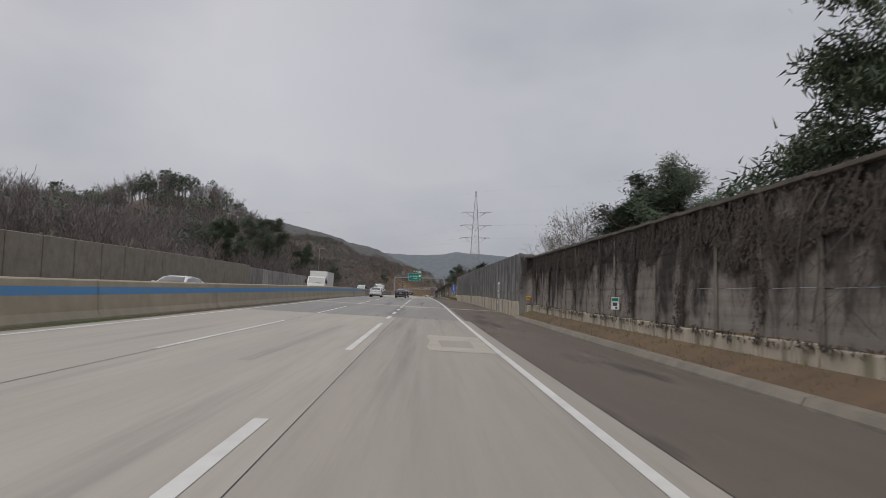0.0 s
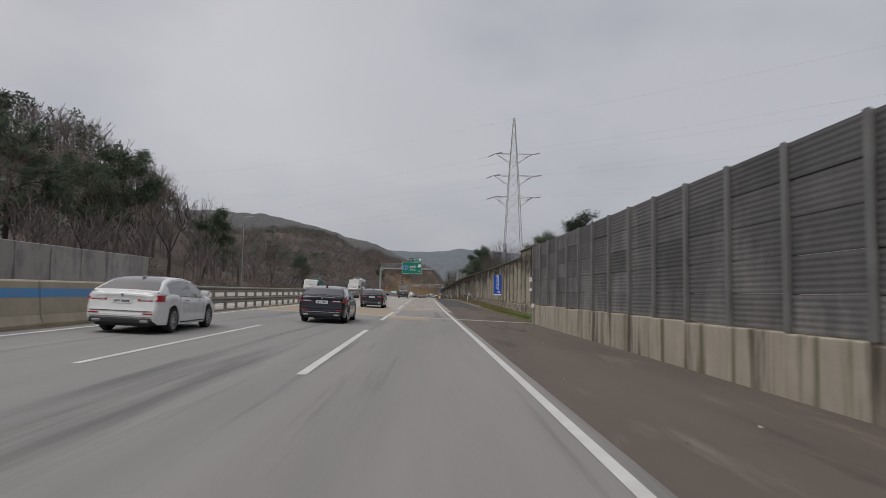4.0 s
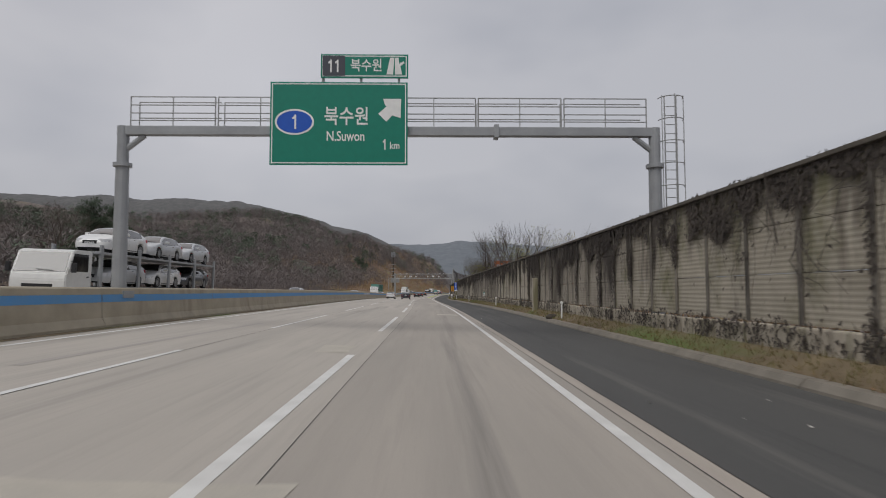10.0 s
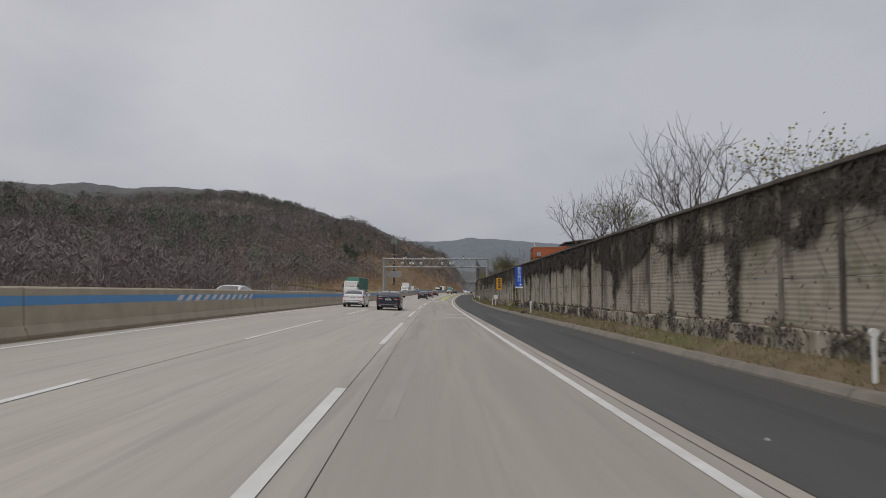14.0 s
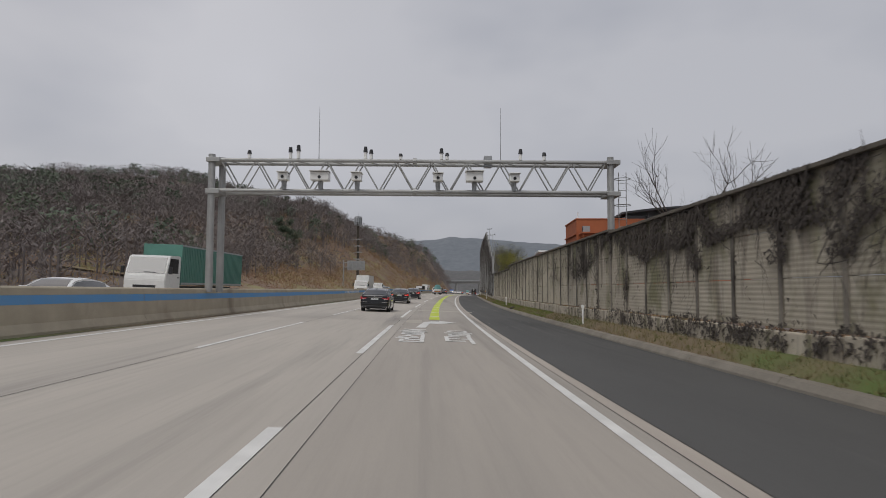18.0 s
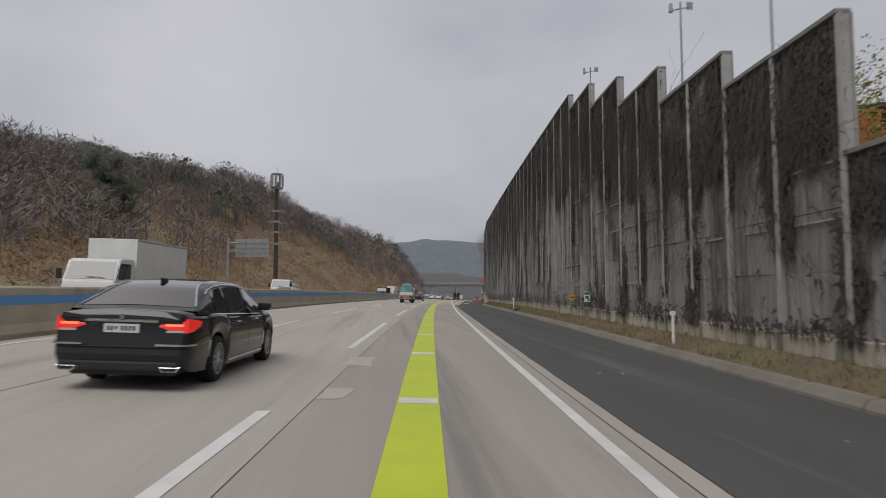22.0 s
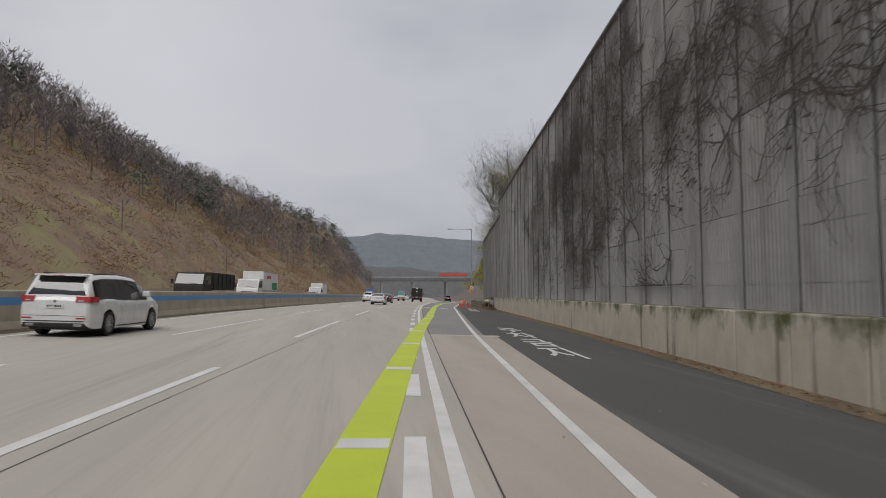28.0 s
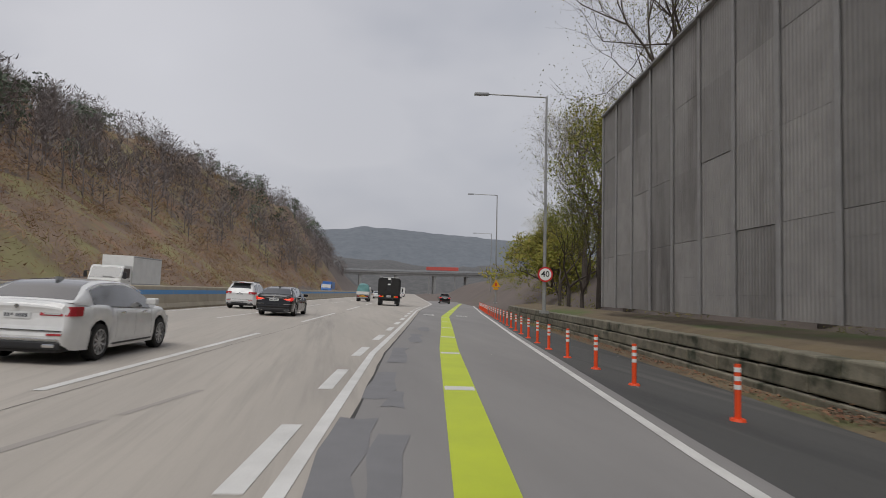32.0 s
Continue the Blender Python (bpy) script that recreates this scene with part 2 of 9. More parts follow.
M_BARRIER = surface("barrier_concrete", (0.47, 0.41, 0.315), (0.345, 0.30, 0.225), 0.9, 40, 0.9, 0.25, contrast=0.5,
                    streak=((0.20, 0.165, 0.12), (0.5, 0.5, 0.15), 0.58, 0.78, 0))
M_BLUE_BAND = surface("faded_blue_paint", (0.085, 0.29, 0.60), (0.13, 0.29, 0.50), 0.8, 40, 0.7, 0.1)
M_GALV = surface("galvanised_steel", (0.42, 0.42, 0.41), (0.30, 0.30, 0.29), 0.6, 30, 0.5, 0.05, metal=0.55)
M_RAIL_STEEL = surface("weathered_rail_steel", (0.33, 0.32, 0.29), (0.22, 0.21, 0.18), 0.6, 30, 0.6, 0.08, metal=0.4)
M_PANEL_A = surface("stained_wall_panel", (0.33, 0.295, 0.265), (0.21, 0.185, 0.165), 0.7, 40, 0.9, 0.35, contrast=0.5,
                    streak=((0.035, 0.029, 0.026), (0.8, 0.8, 0.5), 0.62, 0.76, 0.30), second=((0.10, 0.085, 0.07), (1.6, 1.6, 0.25), 0.55, 0.7, 0.0))
M_PANEL_B = surface("charcoal_wall_panel", (0.155, 0.151, 0.15), (0.112, 0.109, 0.109), 0.7, 40, 0.85, 0.3, vary=0.24,
                    streak=((0.28, 0.268, 0.252), (0.8, 0.8, 0.4), 0.28, 0.56, -0.30))
M_PANEL_C = surface("beige_ribbed_panel", (0.50, 0.45, 0.365), (0.37, 0.33, 0.26), 0.8, 40, 0.9, 0.35, contrast=0.5, vary=0.06,
                    streak=((0.075, 0.062, 0.050), (0.8, 0.8, 0.16), 0.66, 0.80, 0.24), second=((0.22, 0.21, 0.125), (0.5, 0.5, 0.4), 0.56, 0.70, 0.08))
M_PANEL_C3 = surface("blackened_beige_panel", (0.44, 0.395, 0.325), (0.30, 0.265, 0.21), 0.8, 40, 0.9, 0.35, contrast=0.5, vary=0.06,
                     streak=((0.066, 0.055, 0.046), (0.7, 0.7, 0.22), 0.60, 0.76, 0.24), second=((0.16, 0.14, 0.105), (1.1, 1.1, 0.16), 0.50, 0.64, 0.04))
M_COPING = surface("mossy_coping", (0.17, 0.15, 0.12), (0.075, 0.066, 0.055), 0.6, 30, 0.95, 0.4)
M_PANEL_D = surface("grey_tall_panel", (0.36, 0.345, 0.33), (0.25, 0.24, 0.23), 0.9, 40, 0.85, 0.3, vary=0.10,
                    streak=((0.022, 0.019, 0.017), (0.45, 0.45, 0.14), 0.52, 0.65, 0.12), second=((0.09, 0.082, 0.075), (1.2, 1.2, 0.08), 0.55, 0.72, 0.05))
M_PANEL_E = surface("grey_metal_panel", (0.39, 0.378, 0.374), (0.29, 0.281, 0.278), 0.9, 40, 0.7, 0.2, vary=0.06,
                    streak=((0.17, 0.155, 0.145), (0.5, 0.5, 0.10), 0.55, 0.72, 0))
M_PANEL_C2 = surface("clean_beige_panel", (0.56, 0.505, 0.395), (0.44, 0.395, 0.30), 0.8, 40, 0.9, 0.3, contrast=0.5, vary=0.05,
                     streak=((0.24, 0.23, 0.15), (0.6, 0.6, 0.3), 0.60, 0.78, 0.12))
M_PANEL_F = surface("dark_grey_metal_panel", (0.315, 0.304, 0.293), (0.225, 0.217, 0.210), 0.9, 40, 0.7, 0.2, vary=0.18,
                    streak=((0.12, 0.11, 0.105), (0.5, 0.5, 0.10), 0.52, 0.70, 0))
M_POST_B = surface("grey_steel_post", (0.27, 0.265, 0.26), (0.19, 0.185, 0.18), 0.5, 30, 0.6, 0.1, metal=0.2)
M_POST = surface("pale_steel_post", (0.48, 0.475, 0.46), (0.32, 0.31, 0.30), 0.5, 30, 0.6, 0.15, streak=((0.07, 0.06, 0.05), (0.6, 0.6, 0.2), 0.60, 0.72, 0))
M_POST_G = surface("dull_steel_post", (0.34, 0.335, 0.33), (0.25, 0.245, 0.24), 0.5, 30, 0.65, 0.12)
M_POST_C = surface("stained_wall_post", (0.30, 0.27, 0.225), (0.17, 0.15, 0.125), 0.5, 30, 0.85, 0.2, streak=((0.045, 0.038, 0.033), (0.6, 0.6, 0.22), 0.5, 0.66, 0))
M_BASE = surface("wall_base_concrete", (0.58, 0.52, 0.42), (0.42, 0.37, 0.295), 0.8, 40, 0.9, 0.35, contrast=0.5,
                 streak=((0.12, 0.098, 0.076), (0.9, 1.1, 0.14), 0.53, 0.66, 0), second=((0.20, 0.185, 0.115), (0.6, 2.2, 0.08), 0.52, 0.66, 0))
M_BASE_MOSS = surface("mossy_base_concrete", (0.62, 0.57, 0.47), (0.45, 0.405, 0.33), 0.9, 40, 0.9, 0.4, contrast=0.5,
                      streak=((0.10, 0.086, 0.070), (1.6, 1.9, 0.10), 0.59, 0.70, 0), second=((0.105, 0.115, 0.048), (1.4, 1.4, 0.9), 1.02, 1.22, 0.62))
M_KERB = surface("kerb_concrete", (0.265, 0.238, 0.198), (0.165, 0.147, 0.120), 0.8, 40, 0.9, 0.35)
M_VERGE = surface("verge_soil", (0.20, 0.155, 0.09), (0.115, 0.085, 0.055), 1.2, 25, 0.95, 0.6,
                  streak=((0.095, 0.13, 0.035), (0.25, 0.09, 0.3), 0.52, 0.62, 0))
M_VERGE_BROWN = surface("leafy_verge_soil", (0.175, 0.115, 0.070), (0.098, 0.068, 0.046), 1.2, 25, 0.95, 0.6,
                        streak=((0.13, 0.135, 0.05), (0.35, 0.12, 0.3), 0.60, 0.70, 0))
M_GROUND = surface("winter_ground", (0.172, 0.138, 0.118), (0.126, 0.104, 0.092), 6.0, 3.0, 0.95, 0.6,
                   streak=((0.14, 0.115, 0.07), (0.05, 0.05, 0.05), 0.57, 0.70, 0))
M_SLOPE = surface("russet_undergrowth", (0.270, 0.188, 0.130), (0.175, 0.122, 0.090), 3.5, 5.0, 0.95, 0.8, contrast=0.55,
                  streak=((0.255, 0.228, 0.105), (0.12, 0.12, 0.12), 0.49, 0.62, 0), second=((0.30, 0.165, 0.10), (0.16, 0.16, 0.16), 0.58, 0.70, 0))
M_BARK = surface("winter_bark", (0.115, 0.095, 0.08), (0.06, 0.05, 0.043), 0.4, 20, 0.95, 0.4)


# ---- mesh helpers ----
def mesh_object(name, verts, faces, material, parent=None, uvs=None, smooth=False):
    me = bpy.data.meshes.new(name)
    me.from_pydata([tuple(v) for v in verts], [], faces)
    me.materials.append(material)
    if uvs:
        lay = me.uv_layers.new(name="UVMap")
        for i, lp in enumerate(me.loops):
            lay.data[i].uv = uvs[lp.vertex_index]
    if smooth:
        me.polygons.foreach_set("use_smooth", [True] * len(me.polygons))
    me.update()
    ob = new(name, me)
    ob.parent = parent
    return ob


def part(name, bm, material, parent, label="", smooth=False):
    me = bpy.data.meshes.new(name)
    bm.to_mesh(me)
    bm.free()
    me.materials.append(material)
    if smooth:
        me.polygons.foreach_set("use_smooth", [True] * len(me.polygons))
    ob = new(name, me)
    ob.parent = parent
    return tagged(ob, label)


def shared(name, me, parent, m):
    ob = new(name, me)
    ob.parent = parent
    ob.matrix_basis = m
    return ob


def box(bm, x0, x1, y0, y1, z0, z1, bevel=0.0, m=None):
    res = bmesh.ops.create_cube(bm, size=1)
    vs = res["verts"]
    bmesh.ops.transform(bm, matrix=(m or Matrix()) @ Matrix.Translation(((x0 + x1) / 2, (y0 + y1) / 2, (z0 + z1) / 2)) @ Matrix.Diagonal((x1 - x0, y1 - y0, z1 - z0, 1)), verts=vs)
    if bevel:
        es = list({e for v in vs for e in v.link_edges})
        bmesh.ops.bevel(bm, geom=es, offset=bevel, segments=2, affect="EDGES", profile=0.6)
    return bm


def tube(bm, a, b, r0, r1=None, seg=8):
    a, b = Vector(a), Vector(b)
    r1 = r0 if r1 is None else r1
    d = b - a
    res = bmesh.ops.create_cone(bm, cap_ends=True, segments=seg, radius1=r0, radius2=r1, depth=d.length)
    bmesh.ops.transform(bm, matrix=Matrix.Translation((a + b) / 2) @ d.to_track_quat("Z", "Y").to_matrix().to_4x4(), verts=res["verts"])
    return bm


def new_bm():
    return bmesh.new()


def empty(name, m, label="", category="", group="", kind=""):
    e = new(name)
    e.matrix_basis = m
    return tagged(e, label, category, group, kind)


def value(f, s):
    return f(s) if callable(f) else f


def strip(name, s0, s1, profile, material, parent=None, step=5.0):
    """A ribbon along the road: profile is a list of (offset, height), each a number or a function of s."""
    n = max(1, int(round((s1 - s0) / step)))
    verts, faces, w = [], [], len(profile)
    for i in range(n + 1):
        s = s0 + (s1 - s0) * i / n
        verts += [spot(value(o, s), s, value(h, s)) for o, h in profile]
    for i in range(n):
        for j in range(w - 1):
            a = i * w + j
            faces.append((a, a + 1, a + w + 1, a + w))
    return mesh_object(name, verts, faces, material, parent)


def knots(*pairs):
    xs, ys = [p[0] for p in pairs], [p[1] for p in pairs]
    return lambda s: float(np.interp(s, xs, ys))


def smooth01(a, b, x):
    t = min(max((x - a) / (b - a), 0), 1)
    return t * t * (3 - 2 * t)


# ---- ground ----
def terrain(o, s):
    """Height of the land over the road's level."""
    h = 0.0
    if o < -25:
        d = -o
        woods = (1 - smooth01(204, 244, s))
        h += woods * (10 * smooth01(29, 55, d) * (0.55 + 0.45 * smooth01(90, 170, s)) + 18 * smooth01(38, 72, d) * (1 - 0.8 * smooth01(76, 104, d)) * smooth01(145, 200, s) + 6 * smooth01(70, 120, d)) + 5 * smooth01(60, 115, d) * smooth01(150, 210, s) * (1 - smooth01(250, 310, s))
        cut = smooth01(415, 545, s) * (1 - smooth01(960, 1180, s))
        crest = float(np.interp(s, [430, 555, 640, 690, 745, 900, 1100], [11, 19, 31, 35, 33, 39, 26]))
        run = float(np.interp(s, [800, 860, 920], [44, 38, 25]))
        h += cut * (crest * min(1, max(0, (d - 26) / run)) + 0.10 * max(0, min(d, 160) - 70))
        h += (1 - cut) * smooth01(215, 300, s) * 31 * smooth01(58, 190, d) * (1 - smooth01(1000, 1300, s))
        h += (24 * smooth01(110, 180, d) - 26 * smooth01(195, 290, d)) * smooth01(640, 800, s) * (1 - smooth01(900, 1050, s))
        h += 30 * smooth01(150, 420, d) * (1 - smooth01(1100, 1500, s))
    if o > 12:
        h += 1.2 * smooth01(12, 20, o) + 5.0 * smooth01(13, 26, o) * smooth01(655, 690, s) * (1 - smooth01(860, 960, s))
        h += 3.0 * smooth01(40, 120, o)
    if abs(o) > 27:
        h += min(1.0, h / 12) * 2.2 * noise.noise(Vector((o / 17, s / 17, 0.3))) + min(1.0, h / 40) * 7 * noise.noise(Vector((o / 70, s / 70, 2.3)))
    return h


def build_ground():
    os_ = [-2600, -1900, -1400, -1000, -760, -600, -480, -390, -320, -265] + list(range(-230, -110, 12)) + list(range(-110, -25, 4)) + [-24.6, -10, 5.5, 6.4, 9, 12, 15, 18, 22, 27, 34, 45, 60, 85, 120, 170, 240, 340, 480, 700, 1000, 1500, 2400]
    ss = [-1600, -900, -500, -260, -140] + list(range(-80, 1000, 8)) + list(range(1000, 1500, 25)) + list(range(1500, 2200, 50)) + [2300, 2500, 2900, 3500, 4400]
    w = len(os_)
    verts, faces = [], []
    for s in ss:
        for o in os_:
            low = -0.30 if -24.7 < o < 6 else -0.12
            verts.append(spot(o, s, terrain(o, s) + low))
    for i in range(len(ss) - 1):
        for j in range(w - 1):
            a = i * w + j
            faces.append((a, a + 1, a + w + 1, a + w))
    return tagged(mesh_object("ground", verts, faces, M_GROUND, smooth=True), "brown winter ground with hills beside the motorway", "ground", kind="structure")


build_ground()
os_slope = [-26.2] + [-27.0 - 2.0 * k for k in range(24)]
slope_v, slope_f = [], []
ss_slope = [470 + 4.0 * k for k in range(116)]
for s in ss_slope:
    for o in os_slope:
        slope_v.append(spot(o, s, terrain(o, s) + (0.25 * noise.noise(Vector((o / 1.6, s / 1.6, 9))) + 0.12 if o < -27 else -0.1)))
nw = len(os_slope)
for i in range(len(ss_slope) - 1):
    for j in range(nw - 1):
        a = i * nw + j
        slope_f.append((a, a + nw, a + nw + 1, a + 1))
tagged(mesh_object("slope_undergrowth", slope_v, slope_f, M_SLOPE, smooth=True), "russet and olive undergrowth covering the cut slope", "slope", kind="structure")

# ---- carriageways ----
R_EDGE = knots((-100, 1.75), (500, 1.75), (545, 2.1), (660, 2.05), (700, 3.4), (740, 6.0))  # right edge line of the main lanes
EXIT_EDGE = knots((532, 1.95), (548, 2.55), (558, 2.85), (575, 3.4), (596, 4.05), (615, 4.85), (632, 5.5), (649, 5.95), (671, 7.2), (700, 9.2), (740, 12.4), (780, 16))
GREEN = knots((411, -0.12), (535, -0.1), (548, 0.12), (559, 0.36), (570, 0.9), (578, 1.2), (594, 1.8), (605, 2.3), (615, 2.8), (624, 3.05), (632, 3.3), (647, 3.6), (662, 4.05), (688, 5.25), (720, 8.2), (760, 12))
WALL = knots((-60, 6.9), (42, 6.9), (43, 6.15), (119, 6.15), (121, 6.65), (150, 6.9), (545, 6.9), (566, 7.6), (585, 8.6), (605, 9.4), (645, 10.6), (690, 12.0), (800, 19))

main_road = empty("road", Matrix(), "pale concrete motorway lanes with white lane markings", "road", kind="structure")
strip("lane_surface", -70, 33, [(-10.4, 0), (-1.5, 0)], M_CONCRETE, main_road)
strip("lane_surface", -70, 33, [(-1.5, 0), (2.2, 0)], M_CONCRETE_WORN, main_road)
strip("lane_surface", 33, 118.6, [(-10.4, 0), (-1.5, 0)], M_DECK, main_road)
strip("lane_surface", 33, 118.6, [(-1.5, 0), (2.0, 0)], M_DECK_WORN, main_road)
strip("lane_surface", 118.6, 131, [(-10.4, 0), (-1.5, 0)], M_CONCRETE, main_road)
strip("lane_surface", 118.6, 131, [(-1.5, 0), (2.0, 0)], M_DECK_WORN, main_road)
strip("lane_surface", 131, 532, [(-10.4, 0), (-1.45, 0)], M_CONCRETE, main_road)
strip("lane_surface", 131, 532, [(-1.45, 0), (2.04, 0)], M_CONCRETE_WORN, main_road)
strip("edge_strip", 131, 532, [(2.04, 0), (2.26, 0)], M_CONCRETE_STRIP, main_road)
strip("lane_surface", 532, 1300, [(-10.4, 0), (lambda s: R_EDGE(s) + 0.28, 0)], M_CONCRETE, main_road)
strip("exit_lane_surface", 532, 596, [(lambda s: R_EDGE(s) + 0.28, 0), (lambda s: max(EXIT_EDGE(s) + 0.75, R_EDGE(s) + 0.3), 0)], M_CONCRETE_STRIP, main_road)
strip("exit_lane_surface", 596, 780, [(lambda s: R_EDGE(s) + 0.28, 0), (lambda s: EXIT_EDGE(s) + 0.3, 0)], M_ASPHALT, main_road)

hard_shoulder = empty("hard_shoulder", Matrix(), "dark asphalt hard shoulder beside the edge line", "road shoulder", kind="structure")
strip("shoulder_surface", -70, 33, [(2.2, 0.0), (5.75, -0.02)], M_SHOULDER_BROWN, hard_shoulder)
strip("shoulder_surface", 33, 131, [(2.0, 0.0), (6.4, -0.02)], M_SHOULDER_BROWN, hard_shoulder)
strip("shoulder_surface", 131, 149, [(2.26, 0.0), (6.0, -0.02)], M_SHOULDER_BROWN, hard_shoulder)
strip("shoulder_surface", 149, 532, [(2.26, 0.0), (6.0, -0.02)], M_ASPHALT_DARK, hard_shoulder)
strip("shoulder_surface", 532, 596, [(lambda s: max(EXIT_EDGE(s) + 0.75, R_EDGE(s) + 0.3), 0.0), (lambda s: WALL(s) + 0.1, -0.02)], M_ASPHALT_DARK, hard_shoulder)
strip("shoulder_surface", 596, 780, [(lambda s: EXIT_EDGE(s) + 0.3, 0.0), (lambda s: max(WALL(s), EXIT_EDGE(s) + 2.2) + 0.1, -0.02)], M_ASPHALT_DARK, hard_shoulder)

far_road = empty("opposite_road", Matrix(), "opposite concrete carriageway beyond the median barrier", "road", kind="structure")
strip("lane_surface", -70, 1300, [(-26, 0.02), (-10.4, 0)], M_CONCRETE, far_road)


def line(name, s0, s1, o, w, material, parent, h=0.006, step=5.0):
    return strip(name, s0, s1, [(lambda s: value(o, s) - w / 2, h), (lambda s: value(o, s) + w / 2, h)], material, parent, step)


line("edge_line", -70, 1300, R_EDGE, 0.155, M_WHITE, main_road)
line("edge_line", -70, 1300, -9.02, 0.16, M_WHITE, main_road)
line("edge_line", 535, 780, EXIT_EDGE, 0.16, M_WHITE, main_road)
line("edge_line", -70, 1300, -11.9, 0.16, M_WHITE, far_road)
line("edge_line", -70, 1300, -22.9, 0.16, M_WHITE, far_road)
for k in range(-11, 57):
    far_end = 165.2 + 20 * k
    for o, w in ((-1.86, 0.16), (-5.45, 0.13)):
        if o > -3 and (28 < far_end < 78):
            continue
        a = far_end - 12
        if o > -3 and far_end < 28:
            a, shift = a + 1.8, 1.8
        else:
            shift = 0.0
        line("lane_dash", a, far_end + shift, o, w, M_WHITE, main_road, step=6)
    for o in (-15.6, -19.2):
        line("lane_dash", far_end - 9, far_end + 3, o, 0.13, M_WHITE, far_road, step=6)
for k in range(8):
    line("lane_dash", 31.2 + 6 * k, 34.2 + 6 * k, -1.86, 0.2, M_WHITE, main_road)
for k in range(32):
    s = 551.2 + 5.14 * k
    line("exit_dash", s, s + 2.5, lambda q: R_EDGE(q) - 0.34 + 0.12 * smooth01(575, 560, q), 0.22, M_WHITE, main_road)
# long joints between the concrete lanes
line("lane_joint", 131, 545, -1.45, 0.009, M_JOINT, main_road, 0.004)
line("lane_joint", -70, 33, -1.5, 0.01, M_JOINT, main_road, 0.004)
line("lane_joint", 545, 1000, -1.5, 0.012, M_JOINT, main_road, 0.004)
line("lane_joint", 596, 740, lambda s: R_EDGE(s) + 0.28 + 0.012 * math.sin(s * 2.1), 0.03, M_JOINT, main_road, 0.005, 0.6)
line("lane_joint", 131, 532, lambda s: 2.26 + 0.01 * math.sin(s * 1.7), 0.018, M_JOINT, main_road, 0.004, 1.5)
line("lane_joint", -70, 33, -5.38, 0.014, M_JOINT, main_road, 0.0045)
line("lane_joint", 131, 545, -5.38, 0.014, M_JOINT, main_road, 0.0045)
line("lane_joint", 300, 410, -1.78, 0.012, M_JOINT, main_road, 0.0045)
line("lane_joint", 545, 700, lambda s: R_EDGE(s) + 0.3, 0.018, M_JOINT, main_road, 0.004)
line("lane_joint", -70, 33, 2.2, 0.018, M_JOINT, main_road, 0.004)
line("lane_joint", 131, 532, 2.04, 0.014, M_JOINT, main_road, 0.004)
# lime guide line to the rest area, with white bars
guide = empty("guide_line", Matrix(), "bright lime-yellow painted guide line with white bars", "road marking", kind="structure")
line("guide_band", 411.6, 775, GREEN, 0.54, M_LIME, guide, 0.008, 2.5)
for k in range(56):
    s = 415.6 + 6.28 * k
    line("guide_bar", s, s + 0.42, GREEN, 0.5, M_WHITE, guide, 0.012)


# ---- median ----
def barrier(name, s0, s1, label, piece=10.0):
    """A concrete safety barrier of cast lengths, with a faded blue band on the face."""
    ob = empty(name, Matrix(), label, "barrier", kind="structure")
    prof = [(-9.86, -0.05), (-9.86, 0.08), (-9.97, 0.30), (-10.02, 1.16), (-10.06, 1.2), (-10.42, 1.2), (-10.46, 1.16), (-10.52, 0.3), (-10.64, 0.08), (-10.64, -0.05)]
    s = s0
    while s < s1 - 0.5:
        e = min(s + piece, s1)
        pc = strip("barrier_block", s + 0.012, e - 0.012, [(o, h) for o, h in reversed(prof)], M_BARRIER, ob, 5)
        strip("blue_band", s + 0.02, e - 0.02, [(-9.991, 0.76), (-10.004, 0.99)], M_BLUE_BAND, pc, 5)
        s = e
    return ob


barrier("median_barrier_1", -70, 112, "tan concrete median barrier with faded blue band")
barrier("median_barrier_2", 211, 1010, "tan concrete median barrier with faded blue band")
dirt = strip("gutter_dirt", -70, 1010, [(-9.9, 0.012), (-9.55, 0.008)], M_VERGE, None)
tagged(dirt, "narrow strip of dirt along the median barrier", "dirt", kind="structure")


def hatch(s0, n):
    g = empty("median_hatch_marks", at(-10, s0), "white slanted reflective bars on the median barrier", "road marking", kind="structure")
    for k in range(n):
        s = s0 + k * 0.95
        vs = [spot(-9.992, s, 0.74), spot(-9.992, s + 0.5, 0.74), spot(-9.992, s + 0.95, 0.98), spot(-9.992, s + 0.45, 0.98)]
        inv = g.matrix_basis.inverted()
        mesh_object("slanted_bar", [inv @ v for v in vs], [(0, 1, 2, 3)], M_WHITE, g)


for s in (320, 448, 582):
    hatch(s, 11)


def rail_profile(o, z, depth=0.08, height=0.31):
    """W-beam section seen end on, as (offset, height) points."""
    pts = []
    for u, d in ((0, 0), (0.06, 0), (0.16, 1), (0.34, 1), (0.5, 0), (0.66, 1), (0.84, 1), (0.94, 0), (1, 0)):
        pts.append((o + d * depth, z + (u - 0.5) * height))
    return pts


